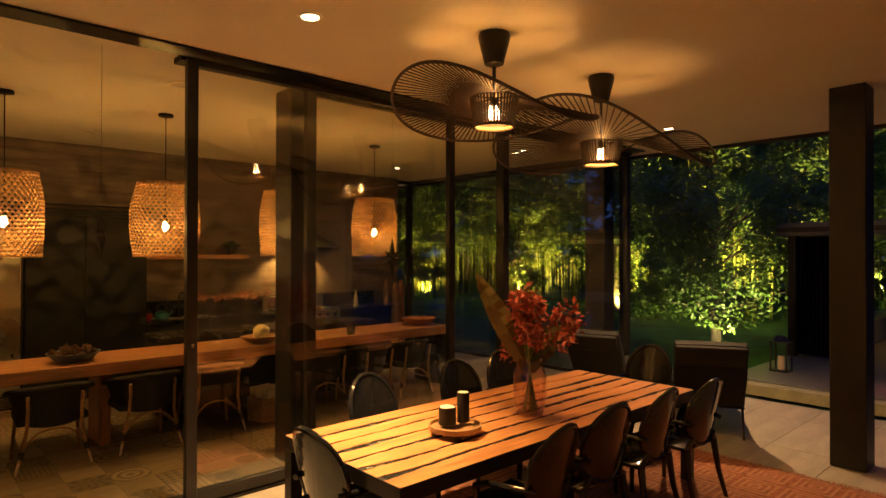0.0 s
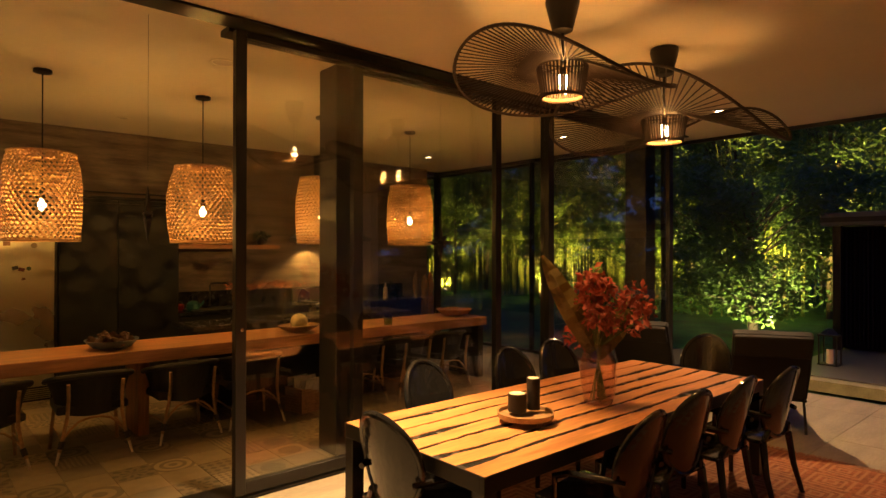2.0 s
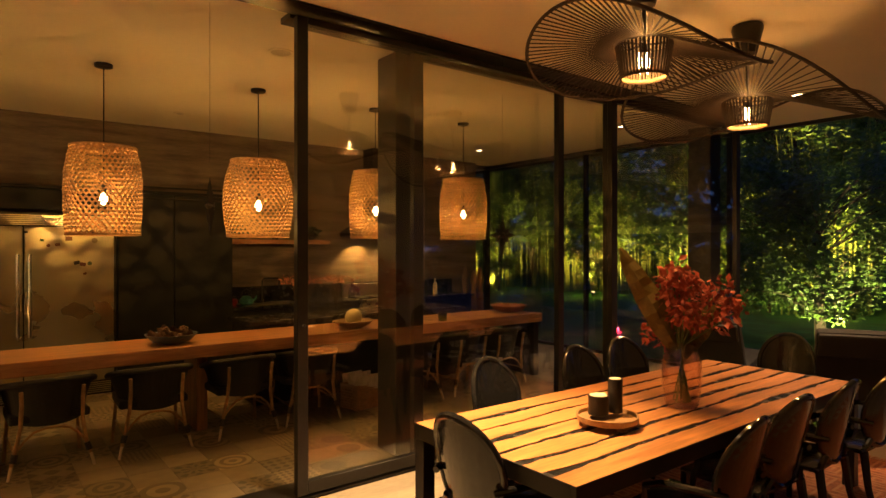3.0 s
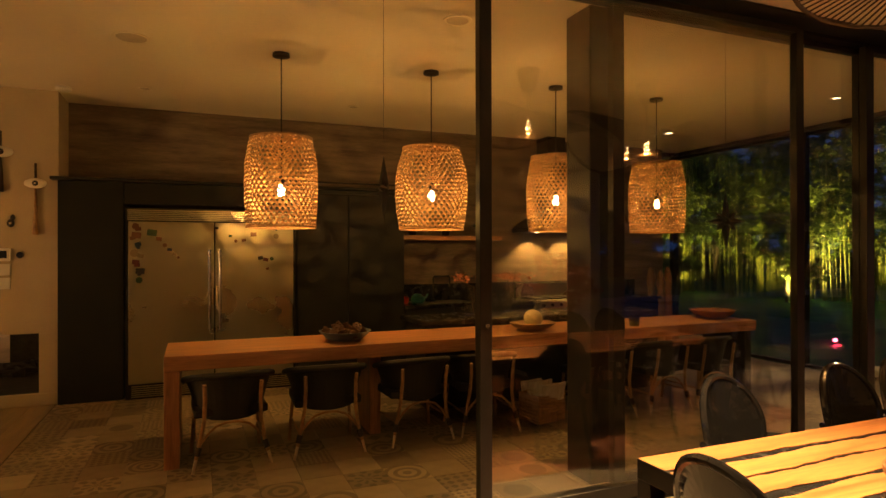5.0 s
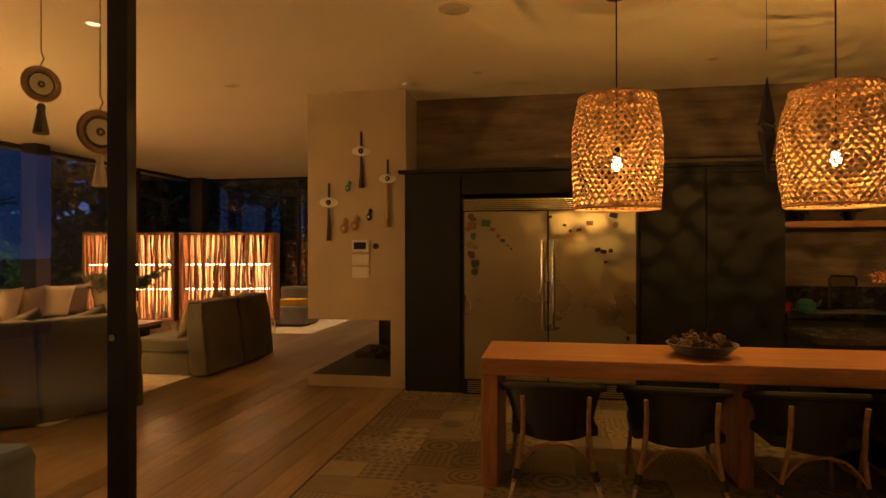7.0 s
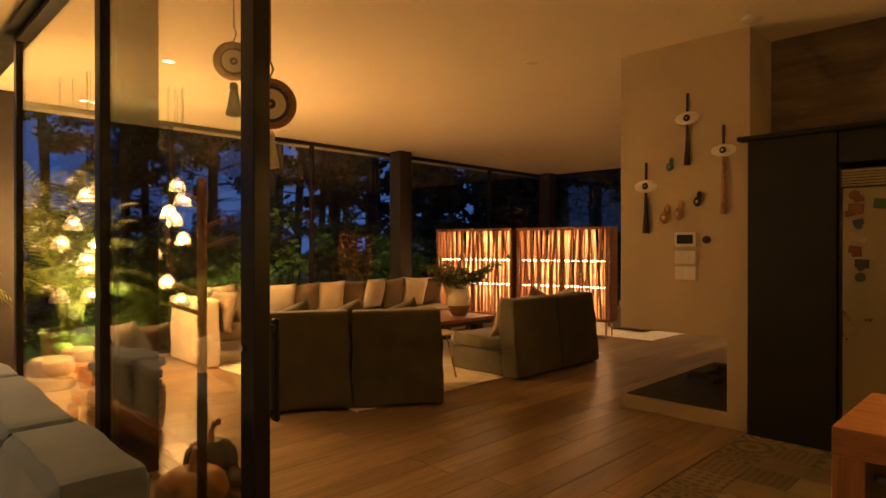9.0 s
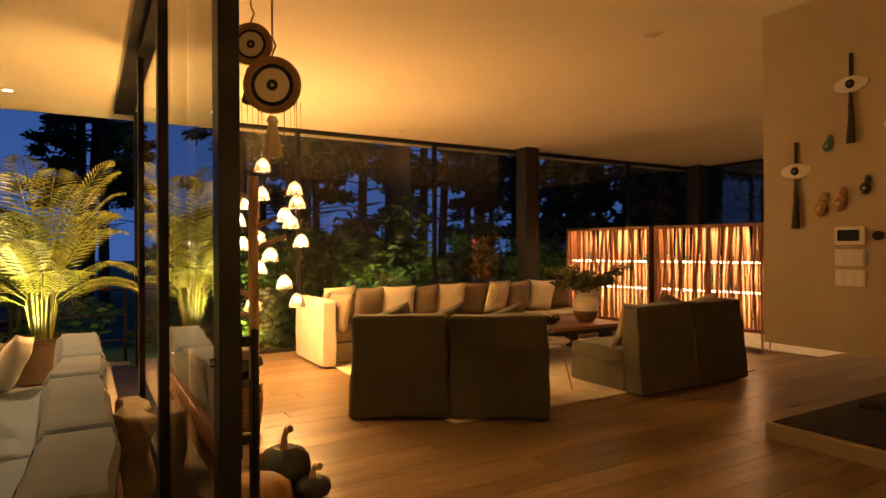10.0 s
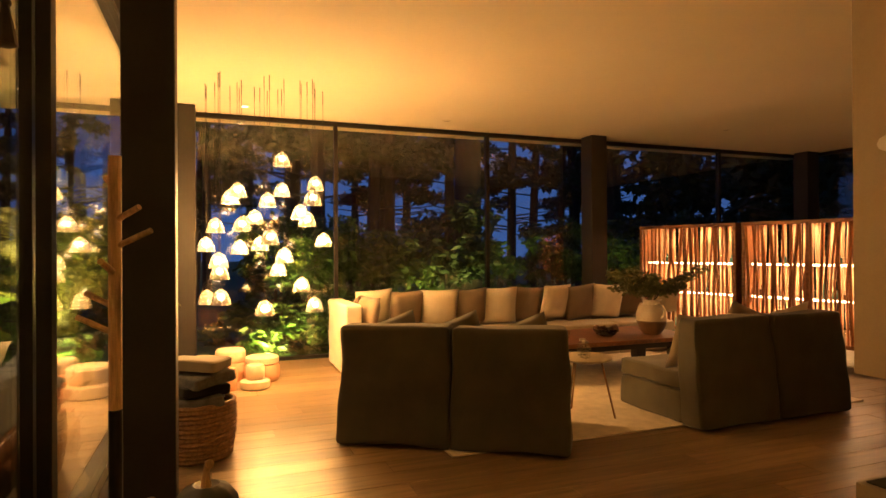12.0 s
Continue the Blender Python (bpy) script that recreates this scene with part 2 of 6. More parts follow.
def meander(m, size):
    """Nested squares in a lighter yarn, woven into the rug."""
    t = m.node_tree
    b = t.nodes["Principled BSDF"]
    base = b.inputs["Base Color"].links[0].from_socket

    def op(kind, *args):
        n = t.nodes.new("ShaderNodeMath")
        n.operation = kind
        for i, v in enumerate(args):
            if isinstance(v, (int, float)):
                n.inputs[i].default_value = v
            else:
                t.links.new(v, n.inputs[i])
        return n.outputs[0]

    co, sep = t.nodes.new("ShaderNodeTexCoord"), t.nodes.new("ShaderNodeSeparateXYZ")
    t.links.new(co.outputs["Object"], sep.inputs[0])
    u, v = (op("ABSOLUTE", op("SUBTRACT", op("FRACT", op("DIVIDE", sep.outputs[k], size)), 0.5)) for k in (0, 1))
    ring = op("GREATER_THAN", op("FRACT", op("MULTIPLY", op("MAXIMUM", u, v), 7.0)), 0.55)
    mx = t.nodes.new("ShaderNodeMix")
    mx.data_type = "RGBA"
    mx.inputs[7].default_value = (0.42, 0.20, 0.10, 1)
    t.links.new(op("MULTIPLY", ring, 0.75), mx.inputs[0])
    t.links.new(base, mx.inputs[6])
    t.links.new(mx.outputs[2], b.inputs["Base Color"])


meander(RUG_RED, 0.34)
TEAK = plank_mat("red_teak", (0.28, 0.12, 0.05), 0.45, 1.0, 0, 0.1)
STICK = plank_mat("branch_wood", (0.36, 0.15, 0.055), 0.5, 1.5, 2, 0.3)
ROPE = mat("dark_raffia", (0.045, 0.03, 0.02), 0.6, var=0.3, scale=20)
LAWN = mat("night_lawn", (0.03, 0.12, 0.04), 1.0, var=0.5, scale=1.2, fine=40, bump=1.0, dist=0.03)
EARTH = mat("forest_floor", (0.035, 0.03, 0.018), 1.0, var=0.5, scale=1, fine=12, bump=0.8, dist=0.05)
BARK = mat("pine_bark", (0.055, 0.04, 0.03), 0.95, var=0.5, scale=4, fine=25, bump=1.0, stretch=(2, 2, 0.5), dist=0.02)
CULM = mat("bamboo_culm", (0.20, 0.22, 0.05), 0.5, var=0.25, scale=5)
LEAF = mat("leaf_green", (0.055, 0.11, 0.018), 0.5, var=0.4, scale=1.5, bump=0)
LEAF_Y = mat("leaf_yellow_green", (0.10, 0.15, 0.02), 0.5, var=0.4, scale=1.5, bump=0)
LEAF_D = mat("leaf_dark", (0.022, 0.045, 0.012), 0.6, var=0.4, scale=1.5, bump=0)
PALM = mat("palm_leaf", (0.15, 0.17, 0.022), 0.5, var=0.3, scale=3, bump=0)
REDLEAF = mat("red_maple_leaf", (0.30, 0.055, 0.035), 0.6, var=0.35, scale=8, bump=0)
OLIVELEAF = mat("dried_palm_leaf", (0.10, 0.08, 0.018), 0.6, var=0.3, scale=6, bump=0.1)
POT = mat("brown_planter", (0.09, 0.055, 0.03), 0.6, var=0.2)
DARKGREY = mat("dark_stone_paving", (0.14, 0.135, 0.13), 0.4, var=0.25, scale=3, per=0.1)
STONE = mat("curb_stone", (0.35, 0.31, 0.18), 0.8, var=0.25, scale=5)
CANVAS = mat("tan_canvas", (0.30, 0.23, 0.13), 0.9, var=0.2, scale=8, bump=0.4)
CERAMIC = mat("cream_ceramic", (0.52, 0.45, 0.33), 0.5, var=0.15, scale=4)
BROWN_CERAMIC = mat("brown_glaze", (0.16, 0.10, 0.05), 0.4, var=0.15)
WHITE = mat("white_plastic", (0.6, 0.57, 0.5), 0.5, var=0.04)
SCREEN = mat("dark_screen", (0.02, 0.025, 0.04), 0.15, var=0.1)
CHAR = mat("charred_log", (0.03, 0.025, 0.02), 0.9, var=0.6, scale=10, bump=0.8)
PUMPKIN_L = mat("ochre_pumpkin", (0.38, 0.22, 0.08), 0.75, var=0.2, scale=6)
PUMPKIN_D = mat("black_green_pumpkin", (0.03, 0.032, 0.02), 0.6, var=0.2, scale=6)
POUF = mat("cream_felt", (0.66, 0.56, 0.40), 0.95, var=0.1, scale=12, bump=0.4)
POUF_P = mat("peach_felt", (0.62, 0.33, 0.20), 0.95, var=0.1, scale=12, bump=0.4)
WOOL = mat("grey_wool", (0.16, 0.16, 0.15), 1.0, var=0.3, scale=20, bump=0.6)
CONE = mat("pine_cone", (0.12, 0.06, 0.03), 0.8, var=0.3, scale=20)
MELON = mat("pale_melon", (0.62, 0.52, 0.26), 0.6, var=0.12, scale=8)
BLUE_GREY = mat("blue_grey_bowl", (0.08, 0.10, 0.12), 0.35, var=0.1)
CURTAIN = mat("black_curtain", (0.008, 0.008, 0.009), 0.9, var=0.3, bump=0.2)
TEAL = mat("teal_glaze", (0.03, 0.16, 0.14), 0.4)
PUTTY = mat("candle_wax", (0.75, 0.62, 0.42), 0.6, var=0.05)
PAPER = mat("newsprint", (0.62, 0.56, 0.46), 0.9, var=0.3, scale=18)
GLASS = glass_mat("window_glass", (0.965, 0.965, 0.94))
GLASS_CLEAR = glass_mat("clear_glass", (0.93, 0.94, 0.9))
GLASS_ROSE = glass_mat("rose_glass", (0.95, 0.88, 0.85))
GLASS_BELL = mat("crackled_glass", (0.95, 0.88, 0.76), 0.25, var=0.1, scale=40, bump=0.6, trans=0.6)
BULB = mat("glowing_bulb", (1, 0.8, 0.5), 0.4, bump=0, emit=(1.0, 0.62, 0.26), strength=30)
BULB_BELL = mat("glowing_bell_bulb", (1, 0.8, 0.5), 0.4, bump=0, emit=(1.0, 0.76, 0.46), strength=20)
DOWN = mat("downlight_lens", (1, 0.9, 0.7), 0.4, bump=0, emit=(1.0, 0.72, 0.4), strength=9)
LED = mat("led_strip", (1, 0.9, 0.7), 0.4, bump=0, emit=(1.0, 0.66, 0.34), strength=12)


# ---- shapes ----
def box(bm, x0, x1, y0, y1, z0, z1, bev=0.0, seg=1, m=None):
    r = bmesh.ops.create_cube(bm, size=1)
    vs = r["verts"]
    for v in vs:
        v.co = Vector(((x0 + x1) / 2 + v.co.x * (x1 - x0), (y0 + y1) / 2 + v.co.y * (y1 - y0), (z0 + z1) / 2 + v.co.z * (z1 - z0)))
    if bev:
        es = list({e for v in vs for e in v.link_edges})
        r = bmesh.ops.bevel(bm, geom=es, offset=bev, segments=seg, profile=0.5, affect="EDGES")
        vs = list({v for f_ in r["faces"] for v in f_.verts} | {v for v in vs if v.is_valid})
    if m:
        bmesh.ops.transform(bm, matrix=m, verts=vs)
    return vs


def lathe(bm, prof, n=20, at=(0, 0, 0), cap=True, wob=None):
    rings = []
    for r, z in prof:
        ring = []
        for i in range(n):
            a = 2 * math.pi * i / n
            k = wob(a, z) if wob else 1
            ring.append(bm.verts.new((at[0] + r * k * math.cos(a), at[1] + r * k * math.sin(a), at[2] + z)))
        rings.append(ring)
    for a, b in zip(rings, rings[1:]):
        for i in range(n):
            bm.faces.new((a[i], a[(i + 1) % n], b[(i + 1) % n], b[i]))
    if cap:
        bm.faces.new(list(reversed(rings[0])))
        bm.faces.new(rings[-1])


def tube(bm, pts, r, n=6, closed=False, taper=None):
    pts = [Vector(p) for p in pts]
    rings, m = [], len(pts)
    up = None
    for i, p in enumerate(pts):
        if closed:
            d = pts[(i + 1) % m] - pts[i - 1]
        else:
            d = pts[min(i + 1, m - 1)] - pts[max(i - 1, 0)]
        d.normalize()
        if up is None:
            up = Vector((0, 0, 1)) if abs(d.z) < 0.9 else Vector((1, 0, 0))
        s = d.cross(up).normalized()
        u = s.cross(d).normalized()
        up = u
        rr = r * (taper[i] if taper else 1)
        rings.append([bm.verts.new(p + s * rr * math.cos(2 * math.pi * k / n) + u * rr * math.sin(2 * math.pi * k / n)) for k in range(n)])
    pairs = list(zip(rings, rings[1:])) + ([(rings[-1], rings[0])] if closed else [])
    for a, b in pairs:
        for k in range(n):
            bm.faces.new((a[k], a[(k + 1) % n], b[(k + 1) % n], b[k]))
    if not closed:
        bm.faces.new(list(reversed(rings[0])))
        bm.faces.new(rings[-1])


def ball(bm, at, r, sub=2, sx=1, sy=1, sz=1):
    v = bmesh.ops.create_icosphere(bm, subdivisions=sub, radius=r)["verts"]
    for q in v:
        q.co = Vector((at[0] + q.co.x * sx, at[1] + q.co.y * sy, at[2] + q.co.z * sz))
    return v


def mesh(name, bm, material, smooth=True):
    bmesh.ops.recalc_face_normals(bm, faces=bm.faces)
    me = bpy.data.meshes.new(name)
    bm.to_mesh(me)
    bm.free()
    me.materials.append(material)
    if smooth:
        me.polygons.foreach_set("use_smooth", [True] * len(me.polygons))
        me.set_sharp_from_angle(angle=radians(38))
    return me


def part(name, bm, material=None, parent=None, label="", kind="", at=None):
    me = bm if isinstance(bm, bpy.types.Mesh) else mesh(name, bm, material)
    ob = new(name, me)
    ob.parent = parent
    if at is not None:
        ob.matrix_basis = at if isinstance(at, Matrix) else Matrix.Translation(at)
    return tagged(ob, label, kind=kind)


def thing(name, at, label, category, group="", rz=0.0, kind=""):
    ob = new(name)
    ob.empty_display_size = 0.1
    ob.matrix_basis = pose(*at, 0, 0, rz) if not isinstance(at, Matrix) else at
    return tagged(ob, label, category, group, kind)


def B():
    return bmesh.new()


def slab(name, dims, material, label="", bev=0.0, kind="structure", parent=None, category=""):
    bm = B()
    box(bm, *dims, bev)
    return tagged(part(name, bm, material, parent, label, kind), category=category)


def pydata(name, verts, faces, material, smooth=False):
    me = bpy.data.meshes.new(name)
    me.from_pydata(verts, [], faces)
    me.materials.append(material)
    return me


def leaf_mesh(name, centres, spread, n, size, material, rng, flat=0.5, long=2.0, droop=0.3):
    """Many folded leaves scattered in soft clumps."""
    c = np.array(centres)
    idx = rng.integers(0, len(c), n)
    d = rng.normal(size=(n, 3))
    d /= np.linalg.norm(d, axis=1)[:, None]
    p = c[idx, :3] + d * (c[idx, 3] * rng.uniform(0.25, 1.0, n) ** 0.6)[:, None] * np.array([1, 1, spread])
    ax = rng.normal(size=(n, 3)) * np.array([1, 1, flat])
    ax[:, 2] -= droop
    ax /= np.linalg.norm(ax, axis=1)[:, None]
    sd = np.cross(ax, rng.normal(size=(n, 3)))
    sd /= np.linalg.norm(sd, axis=1)[:, None]
    up = np.cross(ax, sd)
    s = size * rng.uniform(0.6, 1.3, n)[:, None]
    v = np.stack([p, p + ax * s * long * 0.5 + sd * s * 0.45 + up * s * 0.12, p + ax * s * long, p + ax * s * long * 0.5 - sd * s * 0.45 + up * s * 0.12], axis=1).reshape(-1, 3)
    f_ = [(4 * i, 4 * i + 1, 4 * i + 2) for i in range(n)] + [(4 * i, 4 * i + 2, 4 * i + 3) for i in range(n)]
    return pydata(name, v.tolist(), f_, material)


# ---- structure ----
CH = 3.39
XE, XW, YS, YN = 8.14, -8.55, 4.75, 16.4
slab("ceiling", (XW - 0.6, XE + 0.35, -3.2, YN + 0.3, CH, CH + 0.25), CEIL, "smooth warm-white painted ceiling over rooms and terrace")
slab("ceiling_2", (XW - 0.7, XE + 0.45, -3.3, YN + 0.4, CH + 0.25, CH + 0.45), STEEL_BLACK, "dark flat roof")
slab("trim_roof_edge", (XE + 0.35, XE + 0.4, -3.2, YN + 0.3, CH - 0.05, CH + 0.25), STEEL_BLACK, "dark metal roof fascia")
slab("floor", (XW, XE, YS, YN, -0.15, -0.012), EARTH, "dark floor bed under boards and tiles")
slab("floor_1", (XW - 0.5, 8.45, -3.2, YS, -0.15, -0.012), STONE, "terrace floor bed")
# South wall is never in view; added to shut the sky out there.
slab("wall_south", (XW - 0.5, XE + 0.3, -3.4, -3.2, -0.15, CH), PLASTER, "unseen plastered wall added to close the terrace to the south")
slab("wall_kitchen", (-1.2, 7.62, 9.5, 9.72, 0, CH), WALLWOOD, "board-marked brown concrete kitchen wall")
slab("wall_hall", (-1.25, -1.0, 9.72, YN, 0, CH), TAN, "tan plastered hall wall")
slab("wall_hall_1", (-1.2, 0, YN - 0.1, YN + 0.1, 0, CH), TAN, "tan plastered end wall")

# chimney with an open hearth at its corner
ch = thing("chimney", (0, 0, 0), "tan plastered fireplace block with a low open corner hearth", "fireplace")
bm = B()
box(bm, -2.37, -1.2, 8.95, 11.42, 0.775, CH - 0.003)
part("chimney_body", bm, TAN, ch)
bm = B()
box(bm, -1.38, -1.2, 8.95, 11.42, 0.131, 0.774)
part("side_wall", bm, TAN, ch)
bm = B()
box(bm, -2.37, -1.2, 8.95, 11.42, 0, 0.13, 0.006)
part("hearth_slab", bm, TAN, ch)
bm = B()
box(bm, -2.17, -1.382, 11.18, 11.40, 0.131, 0.774)
part("back_wall", bm, CHAR, ch, "black hearth back")
# Thin dark sheet over the slab, standing for the dark stone hearth floor.
bm = B()
box(bm, -2.33, -1.385, 8.985, 11.175, 0.131, 0.14, 0.003)
part("fire_tray", bm, CHAR, ch, "dark stone hearth floor")
rr = random.Random(7)
for i in range(14):
    bm = B()
    a, x, y = rr.uniform(0, 3.1), rr.uniform(-1.95, -1.62), rr.uniform(9.4, 10.7)
    l = rr.uniform(0.12, 0.22)
    tube(bm, [(x - l * math.cos(a), y - l * math.sin(a), 0.19), (x, y, 0.2 + rr.uniform(0, 0.05)), (x + l * math.cos(a), y + l * math.sin(a), 0.2)], 0.035, 7)
    part("log", bm, CHAR, ch, "charred log")


# pillars
def pillar(x0, x1, y0, y1, n):
    bm = B()
    box(bm, x0, x1, y0, y1, 0, CH - 0.003, 0.006)
    tagged(part("pillar", bm, COLUMN), "dark bronze box-steel pillar between floor and ceiling", "pillar", "pillars of the house", "")


pillar(2.74, 2.98, 4.87, 5.16, 1)
pillar(-4.06, -3.80, 4.87, 5.16, 2)
pillar(7.80, 8.06, 4.87, 5.20, 3)
pillar(-8.42, -8.08, 4.87, 5.16, 4)
pillar(-8.42, -8.12, 11.10, 11.40, 5)
pillar(-8.42, -8.12, 15.98, 16.28, 6)
pillar(6.32, 6.60, 1.34, 1.62, 7)


# glazing: each window wall has frame members, panes of glass
def glaze(name, axis, fixed, stops, label, z0=0.0, z1=CH, w=0.055, d=0.07, parent_kind="structure"):
    win = thing(name, (0, 0, 0), label, "window", kind=parent_kind)
    for k, (a, b) in enumerate(zip(stops, stops[1:])):
        bm = B()
        for lo, hi, zz0, zz1 in ((a, b, z0 + 0.004, z0 + 0.05), (a, b, z1 - 0.065, z1 - 0.004)):
            if axis == "x":
                box(bm, lo, hi, fixed - d / 2, fixed + d / 2, zz0, zz1)
            else:
                box(bm, fixed - d / 2, fixed + d / 2, lo, hi, zz0, zz1)
        part("window_frame", bm, STEEL_BLACK, win)
        bm = B()
        g = 0.004
        if axis == "x":
            box(bm, a + w / 2, b - w / 2, fixed - g, fixed + g, z0 + 0.05, z1 - 0.065)
        else:
            box(bm, fixed - g, fixed + g, a + w / 2, b - w / 2, z0 + 0.05, z1 - 0.065)
        p = part("pane", bm, GLASS, win)
    for s in stops:
        bm = B()
        if axis == "x":
            box(bm, s - w / 2, s + w / 2, fixed - d / 2 - 0.002, fixed + d / 2 + 0.002, z0 + 0.002, z1 - 0.002)
        else:
            box(bm, fixed - d / 2 - 0.002, fixed + d / 2 + 0.002, s - w / 2, s + w / 2, z0 + 0.002, z1 - 0.002)
        part("mullion", bm, STEEL_BLACK, win)
    return win


glaze("window_east", "y", XE, [4.78, 7.25, 9.74], "full-height fixed glazing in thin black frames facing the garden")
glaze("window_east_return", "x", 9.74, [7.65, XE - 0.07], "narrow full-height pane beside the kitchen wall")
glaze("window_west", "y", XW, [4.82, 7.02, 9.43, 11.45, 14.2, 16.2], "full-height fixed glazing in thin black frames facing the wood")
glaze("window_north", "x", YN, [XW + 0.07, -5.75, -3.4, -1.27], "full-height fixed glazing in thin black frames, living room end")


def leaf_door(name, x0, x1, y, label, handle=None, w=0.095):
    d = thing(name, (0, 0, 0), label, "sliding door")
    for a, b in ((x0, x0 + w), (x1 - w, x1)):
        bm = B()
        box(bm, a, b, y - 0.03, y + 0.03, 0.03, CH - 0.048, 0.003)
        part("stile", bm, STEEL_BLACK, d)
    for a, b in ((0.03, 0.12), (CH - 0.095, CH - 0.048)):
        bm = B()
        box(bm, x0 + w, x1 - w, y - 0.028, y + 0.028, a, b, 0.003)
        part("rail", bm, STEEL_BLACK, d)
    bm = B()
    box(bm, x0 + w, x1 - w, y - 0.005, y + 0.005, 0.12, CH - 0.095)
    part("pane", bm, GLASS, d)
    if handle is not None:
        bm = B()
        s = 1
        box(bm, handle - 0.025, handle + 0.025, y + 0.03, y + 0.04, 0.92, 1.32, 0.003)
        box(bm, handle - 0.018, handle + 0.018, y + 0.04, y + 0.07, 0.96, 0.99, 0.004)
        box(bm, handle - 0.018, handle + 0.018, y + 0.04, y + 0.07, 1.25, 1.28, 0.004)
        box(bm, handle - 0.018, handle + 0.018, y + 0.07, y + 0.09, 0.94, 1.30, 0.006)
        part("door_handle", bm, STEEL_BLACK, d, "black pull handle")
        bm = B()
        tube(bm, [(handle, y - 0.031, 1.21), (handle, y - 0.05, 1.21)], 0.014, 10)
        part("lock", bm, CHROME, d, "small round metal lock")
    return d


leaf_door("door_1", 1.715, 4.45, 4.56, "tall sliding glass leaf in black steel beside the dining table", 1.755, 0.08)
leaf_door("door_2", 2.80, 5.42, 4.72, "tall sliding glass leaf in a black steel frame")
leaf_door("door_3", 5.30, 8.08, 4.64, "tall sliding glass leaf in a black steel frame by the corner")
leaf_door("door_4", -3.08, -1.31, 4.60, "open sliding glass leaf in black steel with a pull handle", -1.365)
leaf_door("door_5", -5.72, -2.95, 4.68, "tall sliding glass leaf in a black steel frame stacked behind another")
slab("trim_track_top", (-1.3, XE, 4.41, 4.62, CH - 0.02, CH - 0.002), STEEL_BLACK, "flush black steel head track of the sliding doors")
slab("trim_track_top_inner", (1.70, XE, 4.62, 4.785, CH - 0.045, CH - 0.002), STEEL_BLACK, "black steel inner head track over the closed leaves")
slab("trim_track_top_inner", (XW, -1.3, 4.565, 4.785, CH - 0.045, CH - 0.002), STEEL_BLACK, "black steel inner head track over the open leaves")
slab("trim_track_bottom", (XW, XE, 4.52, 4.84, -0.012, 0.012), STEEL_BLACK, "flush black steel floor track")


# ---- kitchen ----
def basket_lamp(x, y, wide, belly, turn):
    t = thing("pendant_lamp", (x, y, CH), "large woven bamboo basket pendant lamp lit over the bar", "pendant lamp", "basket lamps over the bar", turn)
    bm = B()
    lathe(bm, [(0.075, -0.002), (0.075, -0.03), (0.03, -0.04)], 20)
    part("canopy", bm, STEEL_BLACK, t, "black ceiling canopy")
    bm = B()
    tube(bm, [(0, 0, -0.04), (0, 0, -1.12)], 0.006, 6)
    part("cord", bm, STEEL_BLACK, t, "thin black cord")
    bm = B()
    lathe(bm, [(0.02, -1.08), (0.024, -1.15), (0.018, -1.16)], 12)
    part("lamp_holder", bm, STEEL_BLACK, t)
    bm = B()
    lathe(bm, [(0.014, -1.155), (0.03, -1.20), (0.033, -1.225), (0.02, -1.255), (0.004, -1.262)], 14)
    part("bulb", bm, BULB, t, "clear glowing bulb").visible_shadow = False
    z0, z1, N, rows = -1.53, -0.75, 38, 21

    def rad(z):
        q = (z - z0) / (z1 - z0)
        return wide * (0.272 + belly * math.sin(math.pi * min(1, q * 0.9 + 0.08)) - 0.024 * max(0, q - 0.72) / 0.28)

    gap = (z1 - z0) / rows
    rt = rad(z1)

    def weft(r, z, up, phase, amp, half, step=0.0):
        """One wavy strip: it meets the rows beside it crest to trough and leaves drop-shaped holes."""
        verts, faces, n = [], [], N * 6
        for i in range(n):
            a = 2 * math.pi * i / n
            w = math.cos(N * a + phase) * amp + 0.0012 * math.sin(a * 5 + z * 90)
            b = 0.0035 * math.sin(N * a + phase) + 0.002 * math.sin(3 * a + z * 40)
            for dh, dr in ((-half, 0), (half, 0), (half, -0.0025), (-half, -0.0025)):
                h = w + dh
                rr_ = r + b + dr - (0 if up else h)
                verts.append((rr_ * math.cos(a), rr_ * math.sin(a), z + (h if up else dr + b)))
        for i in range(n):
            p, q = 4 * i, 4 * ((i + 1) % n)
            for k in range(4):
                faces.append((p + k, q + k, q + (k + 1) % 4, p + (k + 1) % 4))
        part("weft_strip", pydata("weft_strip", verts, faces, BASKET_STRIP), None, t)

    for k in range(rows):
        z = z0 + gap * (k + 0.5)
        weft(rad(z), z, True, math.pi * (k % 2), gap * 0.27, 0.0092)
    rows_top = 7
    for k in range(rows_top):
        r = rt - (rt - 0.03) * (k + 0.5) / rows_top
        weft(r, z1 + 0.004 + 0.012 * k / rows_top, False, math.pi * (k % 2), (rt - 0.03) / rows_top * 0.27, 0.0095)
    for z in (z0, z1):
        bm = B()
        tube(bm, [(rad(z) * math.cos(2 * math.pi * i / 30), rad(z) * math.sin(2 * math.pi * i / 30), z) for i in range(30)], 0.010, 6, True)
        part("rim", bm, BASKET_STRIP, t)
    return t


def bowl(bm, at, r, h, th=0.012, n=24, flare=0.6):
    lathe(bm, [(r * 0.35, 0), (r * 0.7, h * 0.25), (r, h), (r - th, h), (r * 0.7 - th, h * 0.3), (r * 0.3, th)], n, at)


KITCHEN_W = 15.5
for x, wide, belly, turn in ((0.87, 1.06, 0.022, 0), (2.285, 1.08, 0.050, 47), (3.70, 1.03, 0.028, 94), (5.05, 1.05, 0.024, 141)):
    basket_lamp(x, 6.78, wide, belly, turn)
